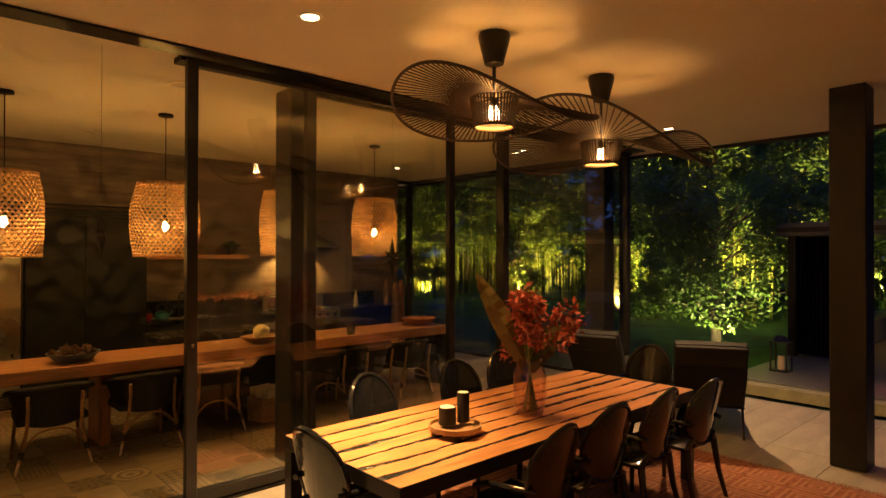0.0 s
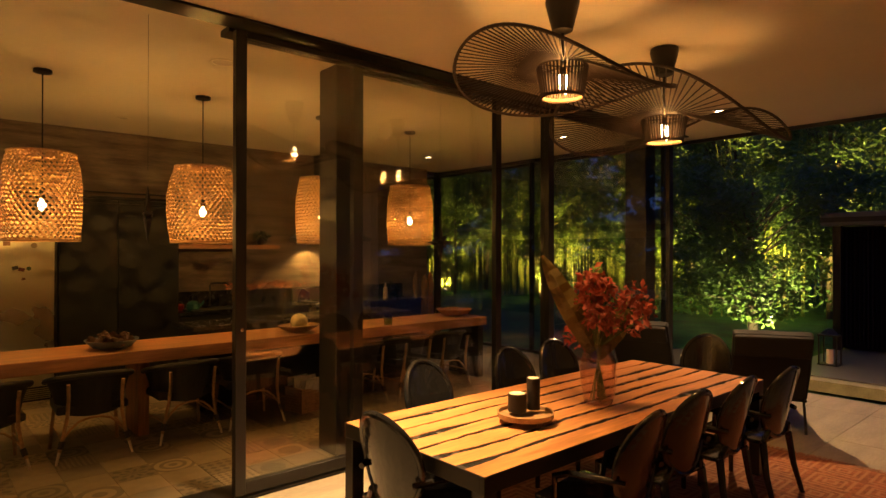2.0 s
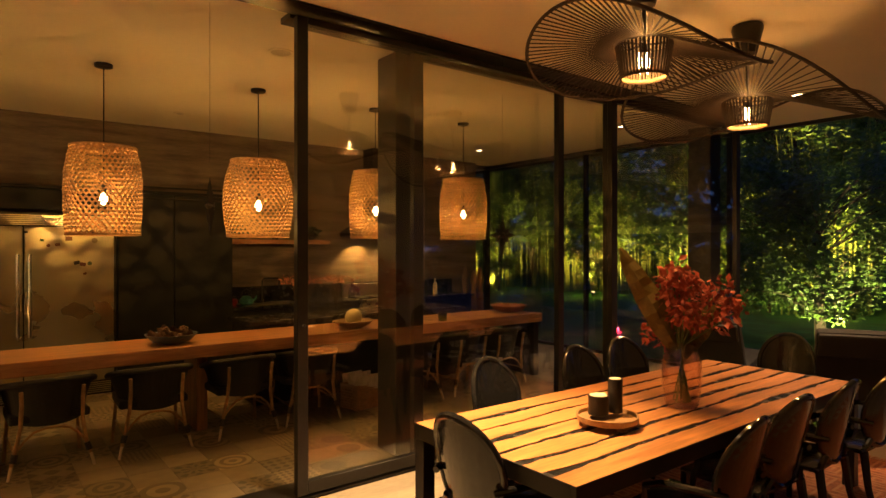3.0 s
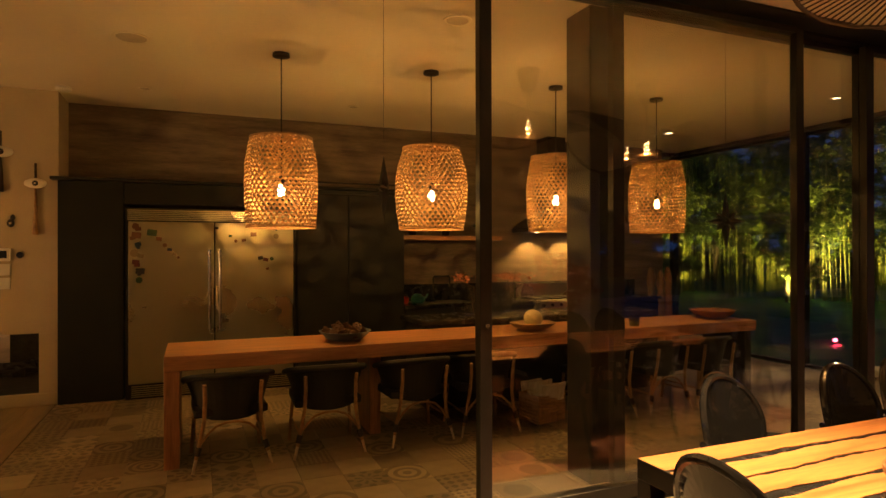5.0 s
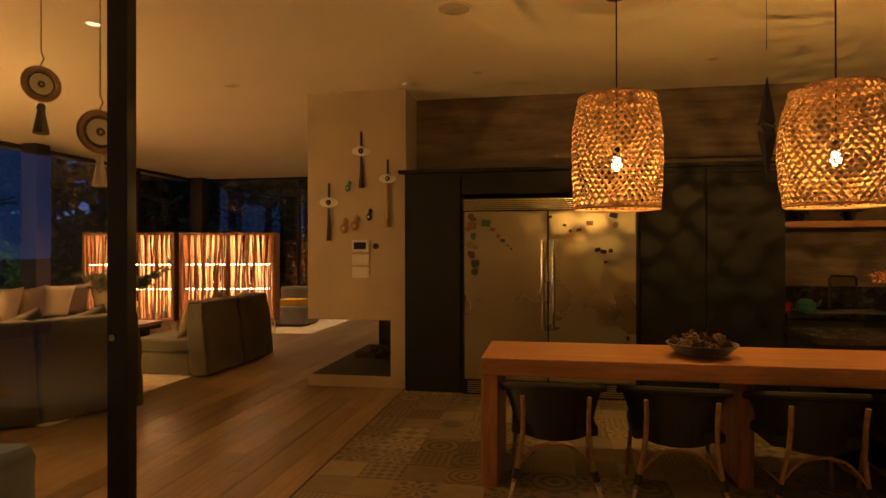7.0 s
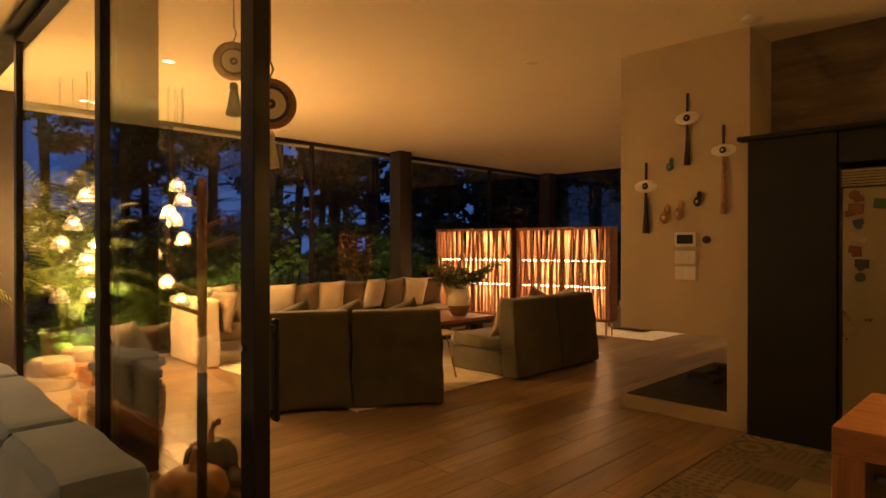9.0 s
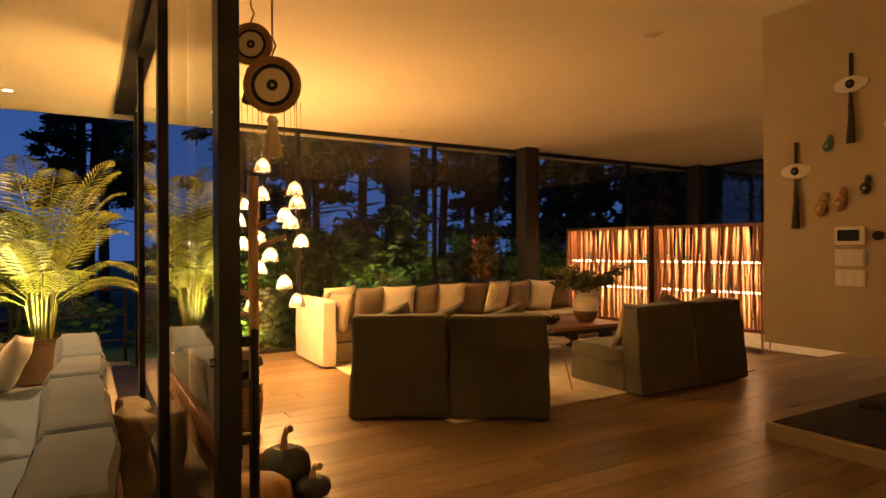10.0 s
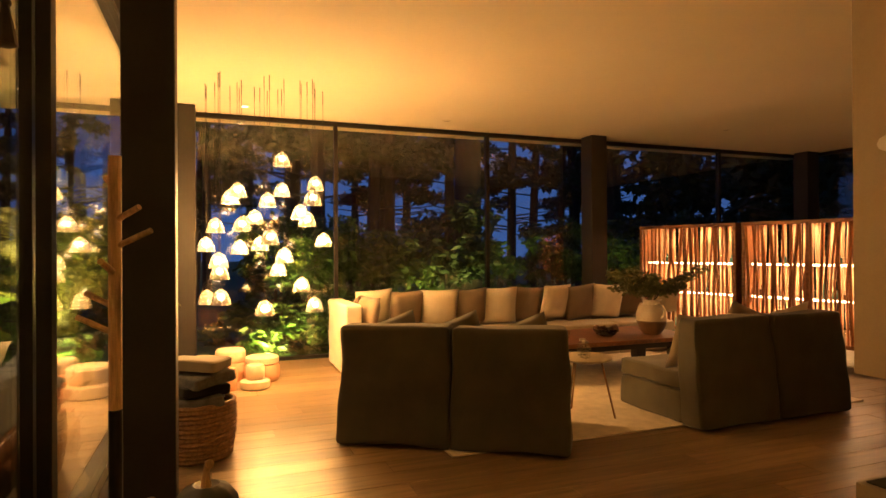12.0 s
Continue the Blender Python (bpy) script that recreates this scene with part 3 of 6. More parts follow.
    lamp("POINT", "basket_lamp_light", (x, 6.78, CH - 1.225), KITCHEN_W, AMBER, 0.004)

# bar
bar = thing("bar_table", (0, 0, 0), "long solid oak bar table with a waterfall end and thick top", "bar table")
bm = B()
box(bm, -0.05, 6.08, 6.33, 7.09, 0.74, 0.855, 0.004)
part("tabletop", bm, BARWOOD, bar)
bm = B()
box(bm, -0.05, 0.06, 6.33, 7.09, 0, 0.739, 0.004)
part("end_panel", bm, LEGWOOD, bar)
bm = B()
box(bm, 1.62, 1.72, 6.6, 7.05, 0, 0.739, 0.004)
part("support_panel", bm, LEGWOOD, bar)
bm = B()
box(bm, 5.98, 6.08, 6.4, 7.02, 0, 0.739, 0.004)
part("end_panel", bm, STEEL_BLACK, bar)

isl = thing("kitchen_island", (0, 0, 0), "black kitchen island counter behind the oak bar", "kitchen island")
bm = B()
box(bm, 2.35, 5.3, 7.1, 7.75, 0.08, 0.88, 0.003)
part("body", bm, BLACK_CAB, isl)
bm = B()
box(bm, 2.3, 5.35, 7.095, 7.8, 0.881, 0.93, 0.004)
part("worktop", bm, BLACK_STONE, isl)
bm = B()
box(bm, 2.4, 5.25, 7.15, 7.7, 0, 0.079)
part("plinth", bm, STEEL_BLACK, isl)
for i in range(4):
    bm = B()
    box(bm, 2.38 + i * 0.73, 3.09 + i * 0.73, 7.752, 7.77, 0.1, 0.87, 0.003)
    part("door", bm, BLACK_CAB, isl)


def cane_chair(x, y, rz):
    t = thing("bar_chair", (x, y, 0), "rattan-legged armchair with a black woven shell pushed under the bar", "dining chair", "chairs along the bar", rz)
    for sx in (-1, 1):
        bm = B()
        tube(bm, [(sx * 0.262, -0.285, 0.10), (sx * 0.235, -0.265, 0.2), (sx * 0.205, -0.285, 0.38), (sx * 0.20, -0.315, 0.55), (sx * 0.205, -0.33, 0.66)], 0.015, 8)
        part("back_leg", bm, RATTAN, t)
        bm = B()
        tube(bm, [(sx * 0.285, -0.30, 0), (sx * 0.262, -0.285, 0.099)], 0.013, 8, taper=[0.8, 1])
        part("leg_tip", bm, LEGTIP, t, "pale leg end cap")
        bm = B()
        tube(bm, [(sx * 0.255, -0.281, 0.125), (sx * 0.238, -0.269, 0.185)], 0.023, 8)
        part("binding", bm, STEEL_BLACK, t, "dark cord binding")
        bm = B()
        tube(bm, [(sx * 0.27, 0.24, 0), (sx * 0.24, 0.2, 0.42)], 0.015, 8)
        part("front_leg", bm, RATTAN, t)
    bm = B()
    for sx in (-1, 1):
        tube(bm, [(sx * 0.24, -0.265, 0.19), (sx * 0.18, -0.265, 0.27), (sx * 0.12, -0.262, 0.325), (sx * 0.05, -0.26, 0.345), (0, -0.26, 0.348)], 0.010, 6)
    tube(bm, [(-0.245, -0.26, 0.2), (-0.25, 0.22, 0.2)], 0.009, 6)
    tube(bm, [(0.245, -0.26, 0.2), (0.25, 0.22, 0.2)], 0.009, 6)
    part("stretcher", bm, RATTAN, t)
    part("seat", soft_box(-0.27, 0.27, -0.22, 0.27, 0.385, 0.455, 0.025, 0.006, 4), LINEN_BLACK, t)
    verts, faces = [], []
    n, m = 22, 8
    for layer in (0, 0.024):
        for j in range(m + 1):
            q = j / m
            for i in range(n + 1):
                a = math.pi * (0.97 + 1.06 * i / n)
                side = abs(i / n - 0.5) * 2
                r = 0.245 + 0.065 * q ** 1.5 - layer
                top = 0.36 + 0.05 * side ** 2 + q * (0.365 - 0.13 * side ** 2)
                verts.append((r * 1.06 * math.cos(a), r * 1.04 * math.sin(a), top))
    o = (m + 1) * (n + 1)
    for j in range(m):
        for i in range(n):
            a = j * (n + 1) + i
            faces += [(a, a + 1, a + n + 2, a + n + 1), (o + a + n + 1, o + a + n + 2, o + a + 1, o + a)]
    for i in range(n):
        a = m * (n + 1) + i
        faces.append((a, a + 1, o + a + 1, o + a))
        faces.append((i, o + i, o + i + 1, i + 1))
    part("backrest", pydata("shell", verts, faces, LINEN_BLACK, True), None, t)
    bm = B()
    tube(bm, [(0.315 * 1.06 * math.cos(math.pi * (0.97 + 1.06 * i / 22)), 0.315 * 1.04 * math.sin(math.pi * (0.97 + 1.06 * i / 22)), 0.72 - 0.085 * (abs(i / 22 - 0.5) * 2) ** 2) for i in range(23)], 0.024, 8)
    part("armrest", bm, LINEN_BLACK, t)
    return t


# tall cabinets
cab = thing("tall_cabinet", (0, 0, 0), "run of tall matt black kitchen cabinets round the refrigerator", "cabinet")
bm = B()
box(bm, -1.2, -0.57, 8.9, 9.498, 0.0, 2.42, 0.003)
box(bm, -0.566, 1.318, 8.92, 9.498, 2.18, 2.42)
box(bm, 1.32, 2.72, 8.9, 9.498, 0.0, 2.42)
part("body", bm, BLACK_CAB, cab)
bm = B()
box(bm, -1.26, 2.76, 8.82, 9.498, 2.421, 2.455, 0.004)
part("cornice", bm, BLACK_CAB, cab)
bm = B()
box(bm, -0.56, 1.315, 8.9, 8.919, 2.185, 2.415, 0.002)
part("top_panel", bm, BLACK_CAB, cab)
for a, b in ((1.33, 1.965), (1.975, 2.705)):
    bm = B()
    box(bm, a, b, 8.878, 8.899, 0.09, 2.41, 0.003)
    part("door", bm, BLACK_CAB, cab)
bm = B()
tube(bm, [(1.25, 8.855, 2.36), (2.7, 8.855, 2.36)], 0.012, 8)
tube(bm, [(1.0, 8.80, 2.50), (2.72, 8.80, 2.50)], 0.012, 8)
part("rail", bm, STEEL_BLACK, cab, "thin black rail")

fr = thing("refrigerator", (-0.55, 8.85, 0), "wide twin-door brushed steel refrigerator with magnets on its doors", "refrigerator")
Wf = 1.855
bm = B()
box(bm, 0, Wf, 0.03, 0.64, 0.0, 2.13)
part("body", bm, STEEL_BLACK, fr)
for k, (a, b) in enumerate(((0.03, Wf / 2 - 0.007), (Wf / 2 + 0.007, Wf - 0.03))):
    bm = B()
    box(bm, a, b, -0.015, 0.029, 0.17, 1.985, 0.006)
    part("door", bm, INOX, fr)
for x in (Wf / 2 - 0.055, Wf / 2 + 0.055):
    bm = B()
    tube(bm, [(x, -0.07, 0.74), (x, -0.07, 1.67)], 0.020, 10)
    for z in (0.78, 1.62):
        tube(bm, [(x, -0.07, z), (x, -0.014, z)], 0.009, 8)
    part("door_handle", bm, CHROME, fr, "long tubular steel handle")
bm = B()
for i in range(6):
    box(bm, 0.02, Wf - 0.02, 0.0, 0.03, 2.0 + i * 0.021, 2.013 + i * 0.021)
part("top_grille", bm, INOX, fr)
bm = B()
box(bm, 0.02, Wf - 0.02, 0.012, 0.03, 0.0, 0.16)
part("kick_panel", bm, STEEL_BLACK, fr)
for i in range(6):
    bm = B()
    box(bm, 0.06, Wf - 0.06, 0.0, 0.014, 0.02 + i * 0.023, 0.031 + i * 0.023)
    part("slat", bm, INOX, fr)
rr = random.Random(3)
cols = [mat("magnet_" + n, c, 0.5) for n, c in (("orange", (0.13, 0.05, 0.02)), ("brown", (0.18, 0.09, 0.05)), ("blue", (0.02, 0.05, 0.09)), ("cream", (0.25, 0.2, 0.12)), ("red", (0.10, 0.02, 0.015)), ("black", (0.02, 0.02, 0.02)), ("green", (0.02, 0.06, 0.02)))]
mags = [(0.1 + rr.uniform(-0.01, 0.05), 1.93 - 0.1 * i, 0.03 + rr.uniform(0, 0.03)) for i in range(7)]
mags += [(0.06 + 0.11 * rr.random(), 1.9 - 0.1 * i, 0.03) for i in range(6)]
mags += [(0.27, 1.86, 0.05), (0.34, 1.79, 0.03), (0.4, 1.72, 0.03), (0.45, 1.67, 0.025), (0.5, 1.62, 0.02), (0.54, 1.58, 0.018), (0.95, 1.92, 0.02), (1.1, 1.83, 0.02), (1.16, 1.77, 0.024), (1.36, 1.85, 0.035), (1.6, 1.93, 0.04), (1.62, 1.83, 0.04), (1.5, 1.55, 0.03), (1.44, 1.57, 0.03), (1.57, 1.56, 0.03), (1.52, 1.44, 0.018), (1.25, 1.78, 0.025)]
for i, (x, z, s) in enumerate(mags):
    bm = B()
    if i % 3 == 0:
        tube(bm, [(x, -0.026, z), (x, -0.0155, z)], s * 0.8, 9)
    else:
        box(bm, x - s, x + s, -0.025, -0.0155, z - s * 0.7, z + s * 0.7, 0.003, 1, Matrix.Translation((x, 0, z)) @ Matrix.Rotation(rr.uniform(-0.3, 0.3), 4, "Y") @ Matrix.Translation((-x, 0, -z)))
    part("magnet", bm, cols[i % 7], fr, "small coloured fridge magnet")

# sink counter along the wall
ctr = thing("base_cabinet", (0, 0, 0), "black base cabinets under the wall worktop", "cabinet")
bm = B()
box(bm, 2.73, 7.0, 8.93, 9.498, 0.0, 0.88)
part("body", bm, BLACK_CAB, ctr)
for i in range(6):
    bm = B()
    box(bm, 2.74 + i * 0.71, 3.44 + i * 0.71, 8.905, 8.928, 0.1, 0.87, 0.003)
    part("door", bm, BLACK_CAB, ctr)
wt = thing("worktop", (0, 0, 0), "black stone worktop with a low black splashback", "worktop")
bm = B()
box(bm, 2.725, 7.02, 8.87, 9.499, 0.882, 0.925, 0.004)
part("slab", bm, BLACK_STONE, wt)
bm = B()
box(bm, 2.73, 7.0, 9.47, 9.499, 0.926, 1.17, 0.003)
part("splashback", bm, BLACK_STONE, wt)
bm = B()
box(bm, 2.95, 3.75, 9.0, 9.4, 0.927, 0.935, 0.003)
part("sink", bm, INOX, wt, "steel sink rim")
tap = thing("kitchen_tap", (3.45, 9.38, 0.926), "black angular kitchen tap on the worktop", "tap")
bm = B()
tube(bm, [(-0.13, 0, 0), (-0.13, 0, 0.33), (-0.11, 0, 0.36), (0.11, 0, 0.36), (0.13, 0, 0.33), (0.13, 0, 0.2)], 0.012, 8)
part("spout", bm, STEEL_BLACK, tap)
bm = B()
lathe(bm, [(0.025, 0), (0.025, 0.04)], 12, (-0.13, 0, 0))
part("base", bm, STEEL_BLACK, tap)
rg = thing("range_cooker", (4.7, 8.86, 0), "steel range cooker with dark oven doors under the hood", "cooker")
bm = B()
box(bm, 0, 1.15, 0.02, 0.6, 0.1, 0.93, 0.004)
part("body", bm, INOX, rg)
bm = B()
box(bm, 0.02, 1.13, -0.02, 0.02, 0.8, 0.92, 0.004)
part("control_panel", bm, INOX, rg)
for i in range(7):
    bm = B()
    tube(bm, [(0.12 + 0.15 * i, -0.02, 0.86), (0.12 + 0.15 * i, -0.05, 0.86)], 0.022, 12)
    part("knob", bm, STEEL_BLACK, rg)
for a, b in ((0.02, 0.56), (0.58, 1.13)):
    bm = B()
    box(bm, a, b, -0.005, 0.018, 0.14, 0.78, 0.004)
    part("oven_door", bm, SCREEN, rg)
bm = B()
for i in range(4):
    box(bm, 0.05 + 0.28 * i, 0.26 + 0.28 * i, 0.08, 0.52, 0.931, 0.955, 0.006)
part("hob_grate", bm, STEEL_BLACK, rg)
bm = B()
box(bm, 0.0, 1.15, 0.57, 0.62, 0.93, 1.15, 0.004)
part("backguard", bm, INOX, rg)
hood = thing("cooker_hood", (5.27, 9.2, 0), "black pyramid cooker hood with a square duct to the ceiling", "cooker hood")
bm = B()
vs = box(bm, -0.6, 0.6, -0.3, 0.298, 1.93, 1.99)
vs2 = box(bm, -0.6, 0.6, -0.3, 0.298, 1.991, 2.28)
for v in vs2:
    if v.co.z > 2.2:
        v.co.x *= 0.28
        v.co.y = 0.298 if v.co.y > 0 else -0.02
part("canopy", bm, STEEL_BLACK, hood)
bm = B()
box(bm, -0.16, 0.16, -0.02, 0.297, 2.28, CH - 0.003)
part("duct", bm, STEEL_BLACK, hood)
for sx in (-0.3, 0.3):
    bm = B()
    lathe(bm, [(0.03, 0), (0.03, -0.006)], 12, (sx, 0.05, 1.929))
    part("hood_light", bm, DOWN, hood, "small lit halogen")
    lamp("SPOT", "hood_light_lamp", (5.27 + sx, 9.3, 1.90), 34, WARM, 0.02, (5.27 + sx, 9.42, 1.0), 110, 0.5)
sh = thing("wall_shelf", (0, 0, 0), "thick oak floating shelf on the kitchen wall", "shelf")
bm = B()
box(bm, 2.78, 4.35, 9.2, 9.499, 1.80, 1.865, 0.004)
part("board", bm, BARWOOD, sh)


# ---- dining table and chairs ----
def river_table():
    t = thing("dining_table", (0, 0, 0), "long dining table of knotty boards with black resin seams", "dining table")
    x0, x1, y0, y1, zt = 1.92, 5.05, 2.27, 3.42, 0.762
    bm = B()
    for a, b, c, d in ((x0, x1, y0, y0 + 0.03), (x0, x1, y1 - 0.03, y1), (x0, x0 + 0.03, y0 + 0.03, y1 - 0.03), (x1 - 0.03, x1, y0 + 0.03, y1 - 0.03)):
        box(bm, a, b, c, d, zt - 0.085, zt - 0.001, 0.002)
    part("frame", bm, STEEL_BLACK, t)
    bm = B()
    box(bm, x0 + 0.03, x1 - 0.03, y0 + 0.03, y1 - 0.03, zt - 0.03, zt - 0.004)
    part("resin_bed", bm, BLACK_STONE, t, "glossy black resin")
    for a, b in ((x0, y0), (x0, y1 - 0.08), (x1 - 0.08, y0), (x1 - 0.08, y1 - 0.08)):
        bm = B()
        box(bm, a + 0.001, a + 0.08, b + 0.001, b + 0.08, 0.002, zt - 0.086, 0.002)
        part("leg", bm, STEEL_BLACK, t)
    rg_ = random.Random(11)
    n = 7
    inner = (y1 - y0 - 0.008) / n
    for k in range(n):
        verts, faces = [], []
        m = 110
        lo = y0 + 0.004 + k * inner
        ph = [rg_.uniform(0, 6) for _ in range(6)]
        ph2 = [rg_.uniform(0, 6) for _ in range(6)]
        for i in range(m + 1):
            x = x0 + 0.004 + (x1 - x0 - 0.008) * i / m
            g = 0.019 + 0.02 * noise.noise((x * 2.3, k * 5.1, 0)) + 0.011 * noise.noise((x * 12, k * 3.3, 2)) + 0.004 * noise.noise((x * 40, k, 4))
            g2 = 0.019 + 0.02 * noise.noise((x * 2.3, (k + 1) * 5.1, 0)) + 0.011 * noise.noise((x * 13, k * 3.3, 7)) + 0.004 * noise.noise((x * 40, k, 9))
            mid = 0.03 * noise.noise((x * 1.3, k * 9.7, 3))
            mid2 = 0.03 * noise.noise((x * 1.3, (k + 1) * 9.7, 3))
            a = lo + (max(0.0008, g) + mid if k else 0)
            b = lo + inner - (max(0.0008, g2) - mid2 if k < n - 1 else 0)
            verts += [(x, a, zt - 0.03), (x, a, zt), (x, b, zt), (x, b, zt - 0.03)]
        for i in range(m):
            o = 4 * i
            faces += [(o, o + 4, o + 5, o + 1), (o + 1, o + 5, o + 6, o + 2), (o + 2, o + 6, o + 7, o + 3)]
        faces += [(0, 1, 2, 3), (4 * m + 3, 4 * m + 2, 4 * m + 1, 4 * m)]
        part("board", pydata("board", verts, faces, TABLEWOOD), None, t)
    return t


TABLEWOOD = plank_mat("knotty_table_wood", (0.52, 0.23, 0.075), 0.3, 1.2, 0, 0.08)
river_table()


def ghost_chair():
    t = thing("dining_chair", (0, 0, 0), "glossy black moulded armchair with an oval back", "dining chair", "chairs round the dining table")
    bm = B()
    box(bm, -0.25, 0.25, -0.23, 0.24, 0.43, 0.465, 0.015, 2)
    part("seat", bm, GLOSS_BLACK, t)
    for sx in (-1, 1):
        bm = B()
        tube(bm, [(sx * 0.24, 0.22, 0), (sx * 0.235, 0.22, 0.25), (sx * 0.225, 0.215, 0.44)], 0.024, 8, taper=[0.7, 0.9, 1.15])
        part("leg", bm, GLOSS_BLACK, t)
        bm = B()
        tube(bm, [(sx * 0.235, -0.31, 0), (sx * 0.22, -0.25, 0.22), (sx * 0.205, -0.22, 0.44)], 0.024, 8, taper=[0.7, 0.9, 1.1])
        part("leg", bm, GLOSS_BLACK, t)
        bm = B()
        tube(bm, [(sx * 0.20, -0.27, 0.63), (sx * 0.26, -0.16, 0.645), (sx * 0.285, 0.0, 0.64), (sx * 0.275, 0.09, 0.60), (sx * 0.255, 0.10, 0.54), (sx * 0.245, 0.11, 0.455)], 0.017, 8)
        part("armrest", bm, GLOSS_BLACK, t)
    verts, faces = [], []
    n, R = 28, 5

    def P(a, q, off):
        x, z = 0.215 * q * math.cos(a), 0.245 * q * math.sin(a)
        y = -0.245 - 0.22 * (z + 0.2) + 0.05 * (x / 0.2) ** 2 - off
        return (x, y, 0.705 + z)

    for off in (-0.009, 0.009):
        for k in range(1, R + 1):
            for i in range(n):
                verts.append(P(2 * math.pi * i / n, k / R, off))
        verts.append(P(0, 0, off))
    L = R * n + 1
    for s in (0, L):
        for i in range(n):
            j = (i + 1) % n
            faces.append((s + L - 1, s + i, s + j))
            for k in range(R - 1):
                faces.append((s + k * n + i, s + (k + 1) * n + i, s + (k + 1) * n + j, s + k * n + j))
    part("backrest", pydata("oval_back", verts, faces, GLOSS_BLACK), None, t)
    t.children[-1].data.polygons.foreach_set("use_smooth", [True] * len(t.children[-1].data.polygons))
    bm = B()
    tube(bm, [P(2 * math.pi * i / 32, 1.02, 0) for i in range(32)], 0.019, 8, True)
    part("back_frame", bm, GLOSS_BLACK, t)
    for sx in (-1, 1):
        bm = B()
        tube(bm, [(sx * 0.2, -0.215, 0.44), (sx * 0.15, -0.24, 0.52)], 0.02, 8)
        part("back_stay", bm, GLOSS_BLACK, t)
    return t


gc = ghost_chair()
gc.matrix_basis = pose(2.80, 2.28, 0, 0, 0, 4)
for x, y, rz in ((3.46, 2.34, -3), (4.07, 2.32, 2), (4.67, 2.26, -3), (2.85, 3.50, 184), (3.74, 3.48, 178), (4.36, 3.53, 172), (2.08, 2.88, -86), (5.50, 3.02, 98)):
    copy_thing(gc, pose(x, y, 0, 0, 0, rz))


def hat_lamp(x, y, rz, zr, rs, hs, rx_, ry_, amp, phase, tx, ty, off, third):
    t = thing("pendant_lamp", (x, y, CH), "wide wavy-brimmed black raffia pendant lamp, lit, over the dining table", "pendant lamp", "lamps over the dining table", rz)
    bm = B()
    lathe(bm, [(0.105, -0.003), (0.11, -0.03), (0.065, -0.21), (0.03, -0.225)], 24)
    part("canopy", bm, STEEL_BLACK, t)
    bm = B()
    tube(bm, [(0, 0, -0.22), (0, 0, zr + 0.02)], 0.012, 8)
    part("rod", bm, STEEL_BLACK, t)
    N = 112

    def ring(a):
        return (rx_ * math.cos(a), ry_ * math.sin(a), zr - off + amp * math.sin(2 * a + phase) + tx * math.cos(a) + ty * math.sin(a) + third * math.cos(3 * a))

    bm = B()
    tube(bm, [ring(2 * math.pi * i / 96) for i in range(96)], 0.011, 6, True)
    part("brim_frame", bm, ROPE, t)
    for zz, r in ((zr, rs), (zr - hs, rs * 0.8)):
        bm = B()
        tube(bm, [(r * math.cos(2 * math.pi * i / 32), r * math.sin(2 * math.pi * i / 32), zz) for i in range(32)], 0.008, 6, True)
        part("shade_frame", bm, ROPE, t)

    def strip(name, p, q, w):
        p, q = Vector(p), Vector(q)
        m_ = Matrix.Translation(p) @ (q - p).to_track_quat("Z", "Y").to_matrix().to_4x4() @ Matrix.Diagonal((w, w * 0.6, (q - p).length, 1))
        part(name, STRIP_ME, None, t, at=m_)

    for i in range(N):
        a = 2 * math.pi * i / N
        strip("brim_strip", (rs * math.cos(a), rs * math.sin(a), zr), ring(a), 0.0042)
    for i in range(44):
        a = 2 * math.pi * i / 44
        strip("shade_strip", (rs * math.cos(a), rs * math.sin(a), zr), (rs * 0.8 * math.cos(a), rs * 0.8 * math.sin(a), zr - hs), 0.0062)
    for i in range(5):
        a = 2 * math.pi * i / 5 + 0.3
        strip("spoke", (0.015 * math.cos(a), 0.015 * math.sin(a), zr), (rs * 0.98 * math.cos(a), rs * 0.98 * math.sin(a), zr), 0.007)
    bm = B()
    lathe(bm, [(rs * 0.775, zr - hs + 0.004), (rs * 0.79, zr - hs + 0.022)], 30, cap=False)
    part("lower_band", bm, BASKET_STRIP, t)
    bm = B()
    lathe(bm, [(0.02, zr + 0.01), (0.02, zr - 0.05)], 12)
    part("lamp_holder", bm, STEEL_BLACK, t)
    for k in (-1, 1):
        bm = B()
        lathe(bm, [(0.008, zr - 0.05), (0.011, zr - 0.09), (0.011, zr - 0.155), (0.004, zr - 0.17)], 10, (k * 0.022, 0, 0))
        part("bulb", bm, BULB, t, "glowing candle bulb").visible_shadow = False
    lamp("POINT", "hat_lamp_light", (x, y, CH + zr - 0.15), DINING_W, (1.0, 0.42, 0.09), 0.035)
    # Second, added lamp in the shade; brightens the tabletop below.
    lamp("SPOT", "hat_lamp_beam", (x, y, CH + zr - 0.17), DINING_W * 6, (1.0, 0.46, 0.13), 0.035, (x, y, 0), 120, 1.0)
    return t


DINING_W = 9
bm = B()
box(bm, -1, 1, -1, 1, 0, 1)
STRIP_ME = mesh("strip", bm, ROPE, False)
hat_lamp(3.12, 2.76, -218.8, -0.44, 0.165, 0.195, 0.693, 0.567, 0.103, 0.364, 0.071, 0.052, 0.094, -0.025)
hat_lamp(4.50, 2.81, -203.3, -0.56, 0.175, 0.185, 0.911, 0.84, 0.199, 0.704, 0.019, 0.016, 0.016, -0.058)


